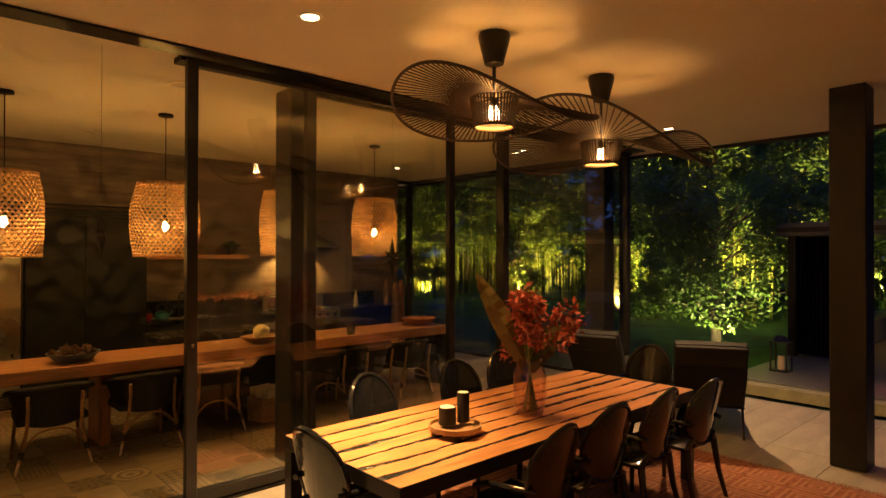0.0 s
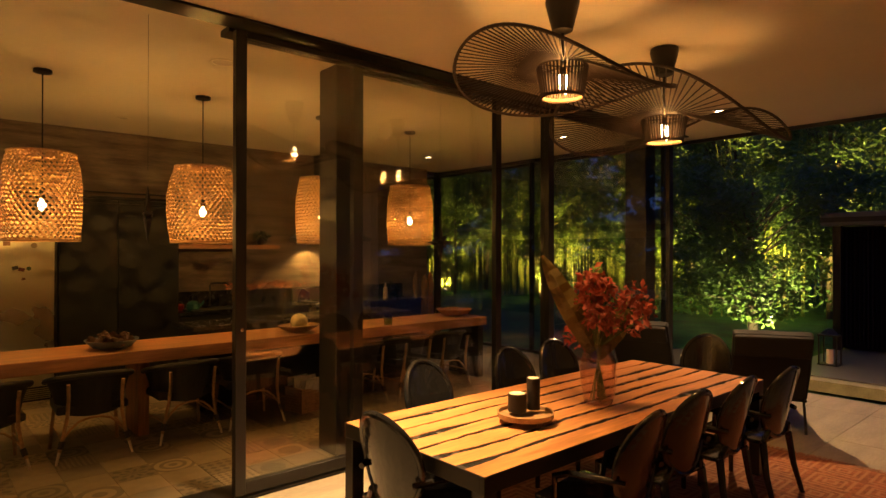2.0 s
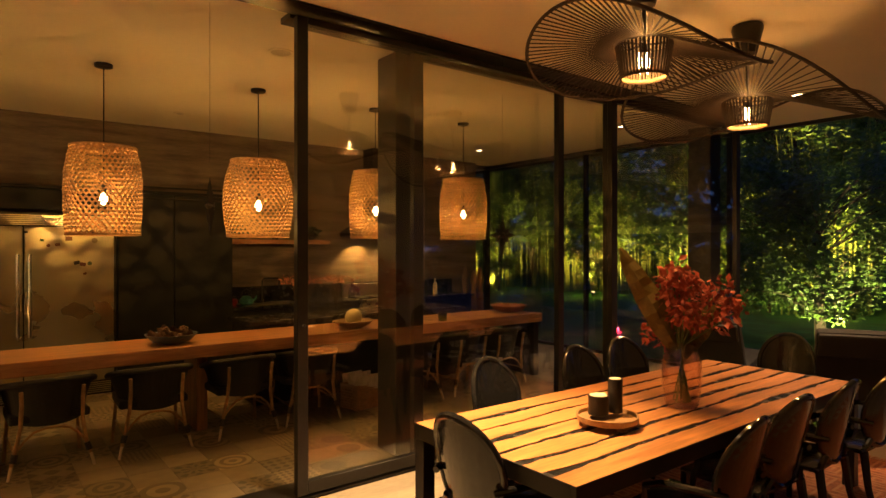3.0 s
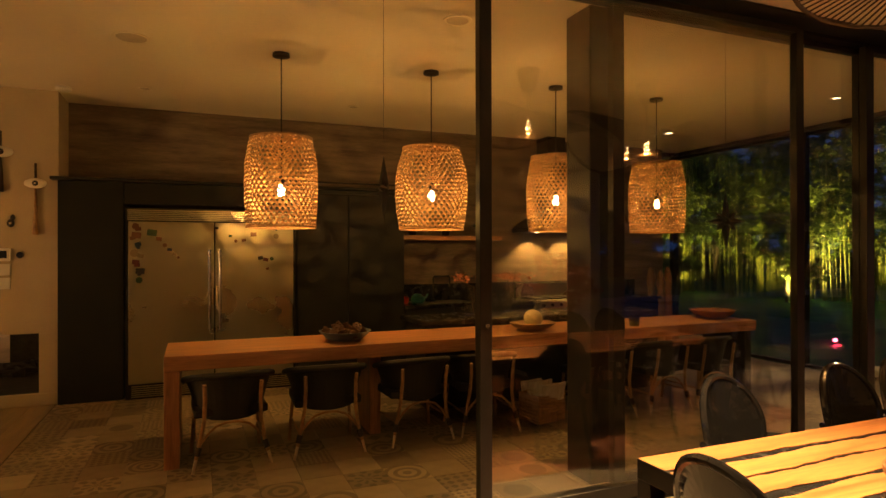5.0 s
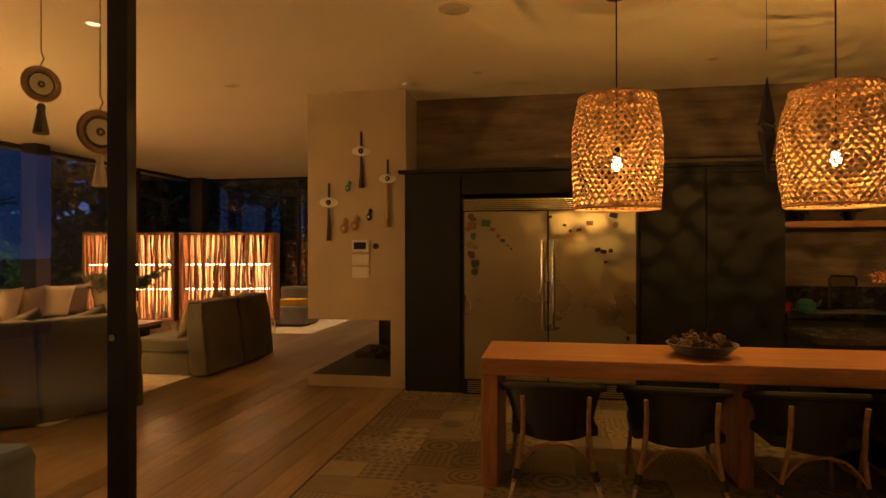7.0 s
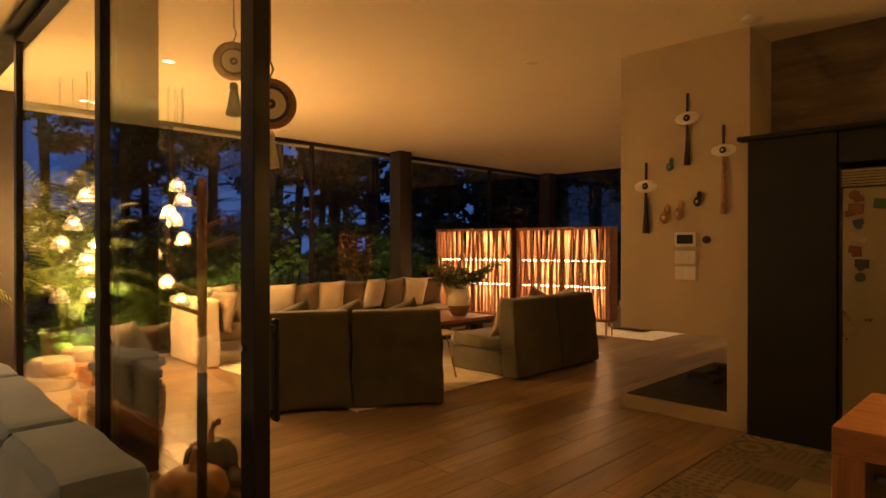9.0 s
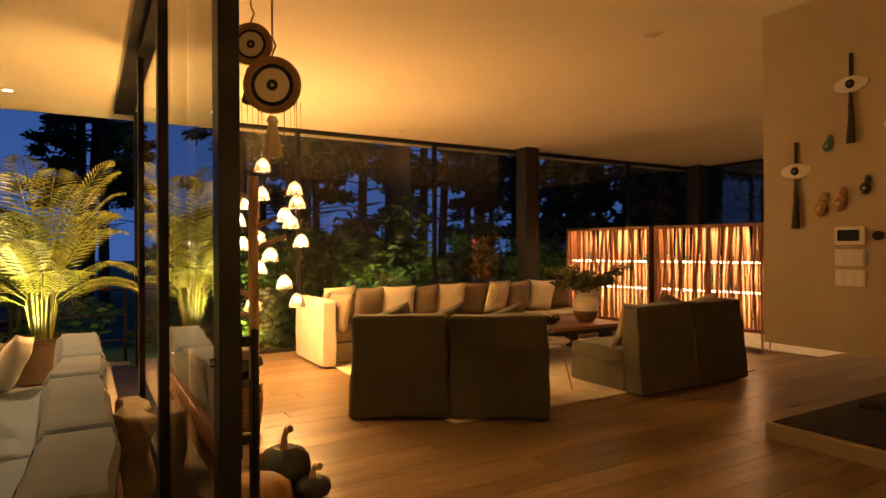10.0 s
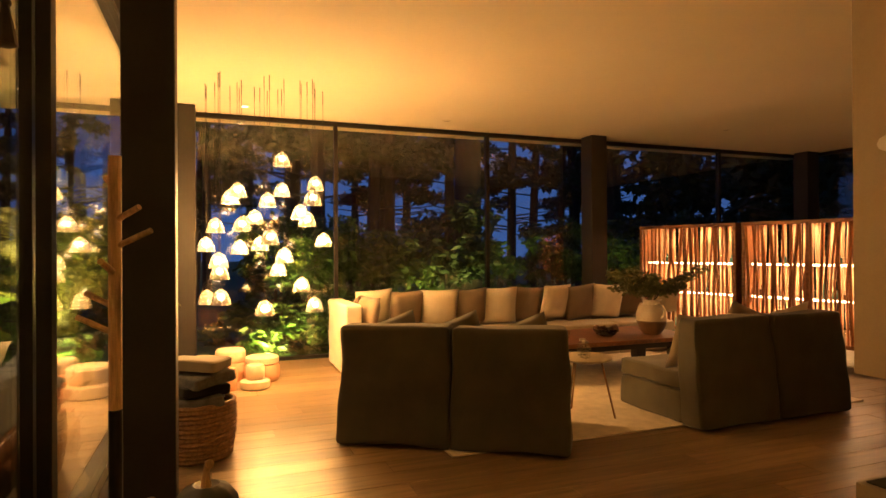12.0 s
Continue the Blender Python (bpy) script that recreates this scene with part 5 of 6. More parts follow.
    tube(bm, [(0, 0, s * 0.5), (0, 0, s * 0.5 + 0.16)], 0.012, 6)
    part("loop", bm, BARK, t)
    bm = B()
    tube(bm, [(0, -0.01, -s * 0.5), (0.005, -0.01, -tail * 0.55), (0, -0.01, -tail)], 0.02, 8, taper=[0.5, 1.0, 1.5])
    part("tassel", bm, (BARK, BARK, RATTAN)[i], t)
for x, z, m_, s in ((-1.88, 2.28, TEAL, 0.055), (-1.63, 1.95, BLACK_STONE, 0.06), (-1.93, 1.82, RATTAN, 0.08), (-1.80, 1.85, RATTAN, 0.08)):
    t = thing("wall_ornament", (x, 8.94, z), "small hand-made ornament on the chimney wall", "wall ornament", "ornaments on the chimney wall")
    bm = B()
    ball(bm, (0, 0, 0), s, 2, 0.6, 0.25, 0.75)
    ball(bm, (s * 0.3, 0, s), s * 0.55, 2, 0.7, 0.3, 1)
    part("figure", bm, m_, t)
    bm = B()
    ball(bm, (0, -s * 0.25, 0), s * 0.22, 1, 1, 0.5, 1)
    part("bead", bm, CERAMIC, t)
t = thing("intercom", (-1.66, 8.947, 1.57), "white wall intercom with a dark screen", "intercom")
bm = B()
box(bm, -0.17, 0.03, -0.025, 0.0, -0.02, 0.115, 0.006)
part("body", bm, WHITE, t)
bm = B()
box(bm, -0.145, 0.0, -0.028, -0.0255, 0.01, 0.09, 0.001)
part("screen", bm, SCREEN, t)
t = thing("thermostat", (-1.545, 8.947, 1.615), "small dark round wall sensor", "thermostat")
bm = B()
tube(bm, [(0, -0.03, 0), (0, 0, 0)], 0.033, 14)
part("body", bm, SCREEN, t)
for z in (1.40, 1.255):
    t = thing("light_switch", (-1.73, 8.947, z), "wide white light-switch plate", "light switch", "switch plates on the chimney wall")
    bm = B()
    box(bm, -0.1, 0.1, -0.012, 0, 0, 0.12, 0.004)
    part("plate", bm, WHITE, t)
    for k in range(3):
        bm = B()
        box(bm, -0.09 + k * 0.062, -0.034 + k * 0.062, -0.016, -0.0125, 0.015, 0.105, 0.002)
        part("rocker", bm, WHITE, t)
t = thing("smoke_detector", (-1.12, 8.75, CH - 0.002), "small white ceiling sensor by the chimney", "smoke detector")
bm = B()
lathe(bm, [(0.075, 0), (0.075, -0.03), (0.05, -0.045)], 20)
part("body", bm, WHITE, t)


def downlight(x, y, on, r=0.055, power=0.0, angle=120):
    t = thing("downlight", (x, y, CH - 0.001), "small round recessed ceiling downlight, lit" if on else "small round recessed ceiling downlight, unlit", "ceiling light", "ceiling downlights")
    bm = B()
    lathe(bm, [(r + 0.02, 0), (r + 0.018, -0.006), (r, -0.007), (r - 0.005, -0.002)], 24, cap=False)
    part("ring", bm, CEIL, t)
    bm = B()
    lathe(bm, [(r - 0.006, -0.002), (r - 0.006, -0.004)], 24)
    part("lens", bm, DOWN if on else CERAMIC, t)
    if power:
        lamp("SPOT", "downlight_lamp", (x, y, CH - 0.03), power, (1.0, 0.60, 0.27), 0.03, (x, y, 0), angle, 1.0)


downlight(2.05, 3.35, True, 0.06, 950, 66)
downlight(6.95, 3.45, True, 0.055, 340)
downlight(6.88, 5.62, True, 0.05, 12)
downlight(6.66, 8.31, True, 0.05, 12)
downlight(-8.0, 5.75, True, 0.05, 25)
downlight(-8.0, 3.47, True, 0.055, 90)
downlight(-7.95, 8.52, False, 0.05)
downlight(-3.07, 8.48, False, 0.07)
downlight(-7.1, 12.88, False, 0.05)
# Made-up fitting, added to warm the floor by the far windows.
downlight(-4.4, 14.3, True, 0.05, 140)
downlight(2.0, 5.5, False, 0.09)
downlight(-0.31, 6.83, False, 0.12)
downlight(-0.33, 8.48, False, 0.05)
downlight(1.93, 8.46, False, 0.05)
# Next two are assumed fittings, added to light the outdoor sofa.
downlight(-3.2, 2.6, True, 0.055, 125)
downlight(-5.6, 3.3, True, 0.055, 195)


# dream catchers hanging by the door
def dreamcatcher(at, r, light):
    t = thing("dreamcatcher", at, "round woven dreamcatcher with a cream tassel hanging in the doorway" if light else "round woven dreamcatcher with a dark tassel hanging in the doorway", "dreamcatcher", "dreamcatchers in the doorway", 62)
    bm = B()
    tube(bm, [(r * math.cos(2 * math.pi * i / 36), 0, r * math.sin(2 * math.pi * i / 36)) for i in range(36)], 0.014, 7, True)
    part("hoop", bm, RATTAN, t)
    for k, (a, b, m_) in enumerate(((0.68, 0.86, SCREEN), (0.3, 0.68, CREAM), (0.16, 0.3, STEEL_BLACK), (0.0, 0.16, CREAM))):
        bm = B()
        lathe(bm, [(max(0.001, a * r), -0.003 - k * 0.0005), (b * r, -0.003), (b * r, 0.003), (max(0.001, a * r), 0.003 + k * 0.0005)], 30, wob=(lambda a_, z_: 1 + 0.05 * math.cos(12 * a_)) if k == 0 else None)
        bmesh.ops.transform(bm, matrix=Matrix.Rotation(radians(90), 4, "X"), verts=bm.verts)
        part("web", bm, m_, t)
    bm = B()
    tube(bm, [(0, 0, r), (0, 0, r + 0.02), (0.012, 0, r + 0.05), (0, 0, r + 0.08), (0, 0, CH - at[2] - 0.004)], 0.0035, 5)
    part("cord", bm, RATTAN, t)
    bm = B()
    lathe(bm, [(0.012, -r - 0.02), (0.02, -r - 0.04), (0.014, -r - 0.05), (0.034, -r - 0.16), (0.025, -r - 0.165)], 14, wob=lambda a_, z_: 1 + 0.08 * math.cos(7 * a_))
    part("tassel", bm, CREAM if light else BARK, t)


dreamcatcher((-1.635, 4.81, 2.116), 0.088, True)
dreamcatcher((-1.95, 4.81, 2.353), 0.072, False)

# coat stand
t = thing("coat_stand", (-2.70, 4.99, 0), "slim upright coat stand, ash above and black below, with angled pegs", "coat stand")
bm = B()
tube(bm, [(0, 0, 0.87), (0, 0, 1.92)], 0.026, 12)
part("upper_pole", bm, PALEWOOD, t, "pale ash upper pole")
bm = B()
tube(bm, [(0, 0, 0.02), (0, 0, 0.869)], 0.027, 12)
part("lower_pole", bm, STEEL_BLACK, t, "black lower pole")
bm = B()
lathe(bm, [(0.15, 0), (0.15, 0.012), (0.03, 0.02)], 24)
part("base", bm, STEEL_BLACK, t)
for z, a, l in ((1.80, 205, 0.11), (1.66, 50, 0.13), (1.55, 58, 0.17), (1.44, -15, 0.13), (1.30, 238, 0.14), (1.19, 243, 0.17)):
    c, s = math.cos(radians(a)), math.sin(radians(a))
    bm = B()
    tube(bm, [(0.02 * c, 0.02 * s, z), (l * c, l * s, z + l * 0.35)], 0.013, 8)
    part("peg", bm, PALEWOOD, t)


def pumpkin(at, r, material, label, stem=0.12, tall=1.0):
    t = thing("pumpkin", at, label, "pumpkin", "pumpkins by the door")
    bm = B()
    lathe(bm, [(r * 0.3, 0.0), (r * 0.85, r * 0.2 * tall), (r, r * 0.55 * tall), (r * 0.93, r * 0.85 * tall), (r * 0.7, r * 1.06 * tall), (r * 0.4, r * 1.15 * tall), (r * 0.12, r * 1.08 * tall)], 40, wob=lambda a_, z_: 1 + 0.06 * abs(math.sin(5 * a_)))
    part("body", bm, material, t)
    bm = B()
    tube(bm, [(0, 0, r * 1.05 * tall), (0.01, 0, r * 1.05 * tall + stem * 0.6), (0.03, 0.01, r * 1.05 * tall + stem * 0.95), (0.07, 0.02, r * 1.05 * tall + stem)], 0.022, 8, taper=[1.3, 0.8, 0.9, 1.1])
    part("stalk", bm, PALEWOOD, t)


pumpkin((-3.36, 5.33, 0.0), 0.165, PUMPKIN_D, "dark green-black fabric pumpkin with a tall stalk", 0.15, 1.45)
pumpkin((-3.05, 5.08, 0.0), 0.2, PUMPKIN_L, "ochre ribbed fabric pumpkin with a curled stalk", 0.15)
pumpkin((-3.15, 5.45, 0.0), 0.11, PUMPKIN_D, "small dark fabric pumpkin with a pale stalk", 0.09)

# basket with blankets and poufs
t = thing("storage_basket", (-4.75, 5.25, 0), "round woven wicker basket heaped with folded grey blankets", "basket")
for k in range(13):
    bm = B()
    z = 0.02 + k * 0.032
    r = 0.24 + 0.02 * k / 13 + 0.02 * math.sin(k / 13 * 3.1)
    tube(bm, [(r * math.cos(2 * math.pi * i / 30), r * math.sin(2 * math.pi * i / 30), z + 0.004 * math.sin(i * 2.1 + k * 3)) for i in range(30)], 0.019, 6, True)
    part("coil", bm, BASKET, t)
bm = B()
lathe(bm, [(0.23, 0.004), (0.23, 0.02)], 24)
part("bottom", bm, BASKET, t)
for k, (m_, w) in enumerate(((WOOL, 0.25), (BLACK_CAB, 0.22), (WOOL, 0.23), (LINEN, 0.21))):
    ob = part("blanket", soft_box(-w, w, -w * 0.8, w * 0.8, 0, 0.085, 0.035, 0.03, 6, k * 3.0), m_)
    ob.matrix_basis = pose(-4.75, 5.25, 0.39 + 0.085 * k, 3 * (-1) ** k, 2, 20 * k)
    tagged(ob, "folded knitted blanket on the wicker basket", "blanket", "blankets on the basket")
for x, y, r, h, z, m_ in ((-7.15, 5.22, 0.24, 0.15, 0, POUF), (-7.15, 5.22, 0.22, 0.18, 0.151, POUF), (-7.45, 5.55, 0.2, 0.22, 0, POUF_P), (-7.45, 5.55, 0.17, 0.15, 0.221, POUF), (-7.3, 5.9, 0.2, 0.2, 0, POUF_P), (-7.3, 5.9, 0.19, 0.09, 0.201, POUF),
                          (-6.9, 5.52, 0.09, 0.24, 0, POUF_P), (-6.9, 5.80, 0.16, 0.1, 0, POUF), (-6.9, 5.80, 0.1, 0.16, 0.101, POUF)):
    ob = part("pouf", B(), m_)
    bm = B()
    lathe(bm, [(r * 0.9, 0), (r, h * 0.15), (r * 1.02, h * 0.5), (r, h * 0.85), (r * 0.88, h)], 26, wob=lambda a_, z_: 1 + 0.015 * math.sin(9 * a_))
    ob.data = mesh("pouf", bm, m_)
    ob.matrix_basis = Matrix.Translation((x, y, z))
    tagged(ob, "peach felt pouf by the window" if m_ == POUF_P else "cream felt pouf or candle drum stacked by the window", "pouf", "poufs by the window")

# bar and island things
t = thing("magazine_rack", (3.3, 6.42, 0), "low dark wicker magazine rack full of pale newspapers under the bar", "magazine rack", rz=12)
for k in range(9):
    bm = B()
    z = 0.02 + k * 0.03
    tube(bm, [(-0.17, -0.13, z), (0.17, -0.13, z), (0.17, 0.13, z), (-0.17, 0.13, z)], 0.016, 6, True)
    part("coil", bm, BASKET, t)
q = random.Random(6)
for k in range(5):
    ob = part("newspaper", soft_box(-0.15, 0.15, -0.004, 0.010, 0, 0.30, 0.003, 0.02, 6, k * 2.0), PAPER, t, "folded newspaper")
    ob.matrix_basis = pose(q.uniform(-0.02, 0.02), -0.10 + 0.045 * k, 0.06 + q.uniform(0, 0.03), 14 - 8 * k, q.uniform(-8, 8), 0)
t = thing("kettle", (3.0, 9.15, 0.926), "teal enamel kettle with a red lid ring on the black worktop", "kettle")
bm = B()
lathe(bm, [(0.07, 0), (0.095, 0.03), (0.09, 0.09), (0.05, 0.13), (0.02, 0.135)], 20)
part("body", bm, TEAL, t)
bm = B()
tube(bm, [(-0.07, 0, 0.11), (-0.06, 0, 0.2), (0, 0, 0.23), (0.06, 0, 0.2), (0.07, 0, 0.11)], 0.009, 7)
part("grip", bm, STEEL_BLACK, t)
bm = B()
tube(bm, [(0.08, 0, 0.05), (0.13, 0, 0.09), (0.15, 0, 0.13)], 0.014, 8, taper=[1.3, 1, 0.7])
part("spout", bm, TEAL, t)
t = thing("red_jar", (2.84, 9.2, 0.926), "small round red jar on the black worktop", "jar")
bm = B()
lathe(bm, [(0.03, 0), (0.05, 0.03), (0.05, 0.08), (0.03, 0.1)], 18)
part("body", bm, mat("red_enamel", (0.35, 0.03, 0.02), 0.3), t)
bm = B()
lathe(bm, [(0.032, 0.101), (0.03, 0.12), (0.01, 0.13)], 14)
part("lid", bm, STEEL_BLACK, t)
t = thing("fruit_dish", (3.28, 6.55, 0.856), "shallow wooden leaf dish with a pale melon on the oak bar", "dish")
bm = B()
lathe(bm, [(0.08, 0), (0.16, 0.035), (0.215, 0.08), (0.205, 0.085), (0.15, 0.05), (0.05, 0.02)], 28, wob=lambda a_, z_: 1 + 0.12 * math.cos(2 * a_) + 0.04 * math.sin(5 * a_))
part("dish", bm, RATTAN, t)
bm = B()
ball(bm, (0, 0, 0.12), 0.095, 3, 1, 1, 0.95)
part("melon", bm, MELON, t, "pale yellow melon")
t = thing("candle_glass", (4.45, 6.45, 0.856), "green glass tumbler candle on the oak bar", "candle")
bm = B()
lathe(bm, [(0.05, 0), (0.06, 0.11), (0.055, 0.11), (0.047, 0.012)], 20)
part("glass", bm, glass_mat("green_glass", (0.5, 0.62, 0.4)), t)
bm = B()
lathe(bm, [(0.044, 0.014), (0.046, 0.05)], 18)
part("wax", bm, PUTTY, t)
t = thing("wooden_bowl", (5.78, 6.68, 0.856), "wide shallow turned wooden bowl on the end of the bar", "bowl")
bm = B()
bowl(bm, (0, 0, 0), 0.26, 0.1, 0.02)
part("bowl", bm, TEAK, t)
for k, (x, y, h) in enumerate(((3.0, 7.35, 0.36), (3.5, 7.4, 0.36))):
    t = thing("glass_vase", (x, y, 0.931), "clear glass vase with dried blossom twigs on the island", "vase", "vases on the island")
    bm = B()
    lathe(bm, [(0.09, 0), (0.13, 0.02), (0.12, 0.15), (0.06, 0.26), (0.085, h - 0.02)], 22, cap=False)
    part("body", bm, GLASS_CLEAR, t)
    r_ = random.Random(k)
    cl = []
    bm = B()
    for i in range(10):
        a, l = r_.uniform(0, 6.28), r_.uniform(0.1, 0.34)
        tube(bm, [(0, 0, 0.02), (0.03 * math.cos(a), 0.03 * math.sin(a), 0.25), (l * math.cos(a), l * math.sin(a), 0.44 + r_.uniform(-0.06, 0.08))], 0.0035, 4)
        cl.append((l * math.cos(a), l * math.sin(a), 0.44, 0.07))
        cl.append((l * 0.7 * math.cos(a), l * 0.7 * math.sin(a), 0.42, 0.06))
    part("twigs", bm, BARK, t)
    part("blossom", leaf_mesh("blossom", cl, 0.7, 260, 0.022, mat("dried_blossom", (0.42, 0.16, 0.09), 0.7, bump=0), np.random.default_rng(k), long=1.3), None, t, kind="stuff")
for k, (x, m_) in enumerate(((6.25, GLASS_CLEAR), (6.4, CERAMIC), (6.52, GLASS_CLEAR))):
    t = thing("bottle", (x, 9.2, 0.926), "kitchen oil bottle on the black worktop", "bottle", "bottles on the worktop")
    bm = B()
    lathe(bm, [(0.04, 0), (0.04, 0.17), (0.014, 0.22), (0.014, 0.28)], 16)
    part("body", bm, m_, t)
    bm = B()
    lathe(bm, [(0.016, 0.281), (0.016, 0.3)], 12)
    part("cap", bm, STEEL_BLACK, t)
for k, (x, z, m_) in enumerate(((3.0, 1.866, LEAF_D), (3.5, 1.866, LEAF_D), (4.1, 1.866, LEAF_D))):
    t = thing("potted_plant", (x, 9.34, z), "small potted plant in a dark pot on the oak shelf", "potted plant", "plants on the shelf")
    bm = B()
    lathe(bm, [(0.05, 0), (0.07, 0.1)], 16)
    part("pot", bm, STEEL_BLACK, t)
    part("leaves", leaf_mesh("shelf_leaves", [(0, 0, 0.15, 0.1)], 0.7, 90, 0.05, m_, np.random.default_rng(k)), None, t, kind="stuff")
for k, (x, h, m_) in enumerate(((7.15, 0.5, BROWN_CERAMIC), (7.35, 0.42, RATTAN), (7.5, 0.48, TEAK))):
    t = thing("wooden_figure", (x, 9.25, 0.926 if x < 7 else 0.0), "tall slim carved wooden ornament by the window", "ornament", "ornaments by the window")
    bm = B()
    z_ = 0 if x < 7 else 0.9
    lathe(bm, [(0.07, 0), (0.07, z_), (0.05, z_ + 0.05), (0.075, z_ + h * 0.5), (0.04, z_ + h * 0.9), (0.01, z_ + h)], 14)
    part("body", bm, m_, t)
# hanging stars
for x, y, z, s in ((1.21, 4.80, 2.02, 62), (3.55, 4.44, 1.85, -38)):
    t = thing("hanging_star", (x, y, z), "dark spiky metal star lantern hanging on a thin wire", "star lantern", "hanging stars", s)
    for i in range(8):
        bm = B()
        a = math.pi * i / 4
        L_ = 0.12 if i % 2 == 0 else 0.09
        if i in (2, 6):
            L_ = 0.20
        c, s_ = math.cos(a), math.sin(a)
        v0 = [bm.verts.new((0.03 * (-s_) * k1 + 0.025 * c, 0.03 * k2, 0.03 * c * k1 + 0.025 * s_)) for k1, k2 in ((1, 0), (0, 1), (-1, 0), (0, -1))]
        tip = bm.verts.new((L_ * c, 0, L_ * s_))
        for j in range(4):
            bm.faces.new((v0[j], v0[(j + 1) % 4], tip))
        part("ray", bm, STEEL_BLACK, t)
    bm = B()
    ball(bm, (0, 0, 0), 0.035, 1)
    part("core", bm, STEEL_BLACK, t)
    bm = B()
    tube(bm, [(0, 0, 0.3), (0, 0, CH - z - 0.002)], 0.001, 4)
    part("wire", bm, STEEL_BLACK, t)

# on the dining table
zt = 0.763
v = thing("glass_vase", (3.43, 2.70, zt), "tall rose-tinted glass vase of red leaves on the dining table", "vase")
bm = B()
lathe(bm, [(0.085, 0), (0.1, 0.02), (0.118, 0.15), (0.115, 0.28), (0.085, 0.36), (0.09, 0.40), (0.082, 0.40), (0.078, 0.36), (0.107, 0.28), (0.11, 0.15), (0.092, 0.025)], 30, cap=False)
part("body", bm, GLASS_ROSE, v)
bm = B()
lathe(bm, [(0.09, 0.001), (0.095, 0.02)], 30)
part("base", bm, GLASS_ROSE, v, "thick glass base")
rr = random.Random(21)
cl = []
bm = B()
for i in range(15):
    a = rr.uniform(0, 6.28)
    l = rr.uniform(0.10, 0.38)
    cx, cy = l * math.cos(a) + 0.04, l * math.sin(a) - 0.04
    h = rr.uniform(0.5, 0.92) - l * 0.5
    tube(bm, [(-0.05 * math.cos(a), -0.05 * math.sin(a), 0.03), (0.02 * math.cos(a), 0.02 * math.sin(a), 0.38), (cx, cy, h)], 0.005, 5)
    for q in (0.75, 1.0):
        cl.append((cx * q, cy * q, 0.38 + (h - 0.38) * q, 0.085))
part("stem", bm, LEAF, v, kind="stuff")
part("red_leaves", leaf_mesh("red_leaves", cl, 0.9, 1250, 0.034, REDLEAF, np.random.default_rng(5), 0.9, 1.6, 0.1), None, v, "deep red maple leaves", kind="stuff")


def big_leaf(name, pts, w, material, parent, label):
    verts, faces = [], []
    n = 14
    P0, P1, P2 = (Vector(p) for p in pts)
    for i in range(n + 1):
        q = i / n
        c = (1 - q) ** 2 * P0 + 2 * q * (1 - q) * P1 + q * q * P2
        d = (2 * (1 - q) * (P1 - P0) + 2 * q * (P2 - P1)).normalized()
        s = d.cross(Vector((0.7, 0.7, 0))).normalized()
        ww = w * math.sin(math.pi * min(1, q * 0.9 + 0.08)) ** 0.7
        u = s.cross(d)
        for k in (-1, -0.5, 0, 0.5, 1):
            verts.append(tuple(c + s * ww * k + u * 0.25 * ww * abs(k) + u * 0.01 * math.sin(i * 1.7 + k)))
    for i in range(n):
        for k in range(4):
            a = i * 5 + k
            faces.append((a, a + 1, a + 6, a + 5))
    part(name, pydata(name, verts, faces, material, True), None, parent, label)


big_leaf("palm_leaf", ((0, 0, 0.3), (-0.12, 0.12, 0.62), (-0.27, 0.26, 0.98)), 0.08, OLIVELEAF, v, "broad dried olive-brown leaf")
big_leaf("palm_leaf", ((0, 0, 0.3), (0.1, -0.02, 0.52), (0.30, -0.14, 0.60)), 0.09, OLIVELEAF, v, "broad dried olive-brown leaf")
t = thing("candle_tray", (2.72, 2.72, zt), "round footed wooden tray on the dining table", "tray")
bm = B()
lathe(bm, [(0.155, 0.03), (0.165, 0.035), (0.168, 0.065), (0.158, 0.065), (0.155, 0.045), (0.02, 0.044)], 36)
part("dish", bm, RATTAN, t)
for a in (0.3, 2.4, 4.5):
    bm = B()
    box(bm, -0.025, 0.025, -0.02, 0.02, 0, 0.0295, 0.003, 1, Matrix.Translation((0.11 * math.cos(a), 0.11 * math.sin(a), 0)))
    part("foot", bm, RATTAN, t)
for dx, dy, h in ((-0.04, 0.03, 0.105), (0.07, 0.0, 0.185)):
    t = thing("candle_holder", (2.72 + dx, 2.72 + dy, zt + 0.066), "black cylindrical candle holder with pale wax on the wooden tray", "candle holder", "candle holders on the tray")
    r = 0.055 if h < 0.15 else 0.04
    bm = B()
    lathe(bm, [(r, 0), (r, h), (r - 0.006, h), (r - 0.006, h - 0.01)], 24)
    part("body", bm, STEEL_BLACK, t)
    bm = B()
    lathe(bm, [(r - 0.008, h - 0.012), (r - 0.008, h + 0.002)], 24)
    part("wax", bm, PUTTY, t)


# ---- terrace ----
def lounger(x, y, rz, tilt):
    t = thing("sun_lounger", (x, y, 0), "black sun lounger with raised back on a metal frame", "sun lounger", "sun loungers on the terrace", rz)
    bm = B()
    for s in (-0.33, 0.33):
        tube(bm, [(s, 0, 0.32), (s, 1.35, 0.32)], 0.014, 7)
    for y_ in (0.02, 1.35):
        tube(bm, [(-0.33, y_, 0.32), (0.33, y_, 0.32)], 0.014, 7)
    part("frame", bm, STEEL_BLACK, t)
    for s in (-0.33, 0.33):
        for y_, dy in ((0.1, -0.12), (1.25, 0.08)):
            bm = B()
            tube(bm, [(s, y_, 0.32), (s, y_ + dy, 0)], 0.013, 7)
            part("leg", bm, STEEL_BLACK, t)
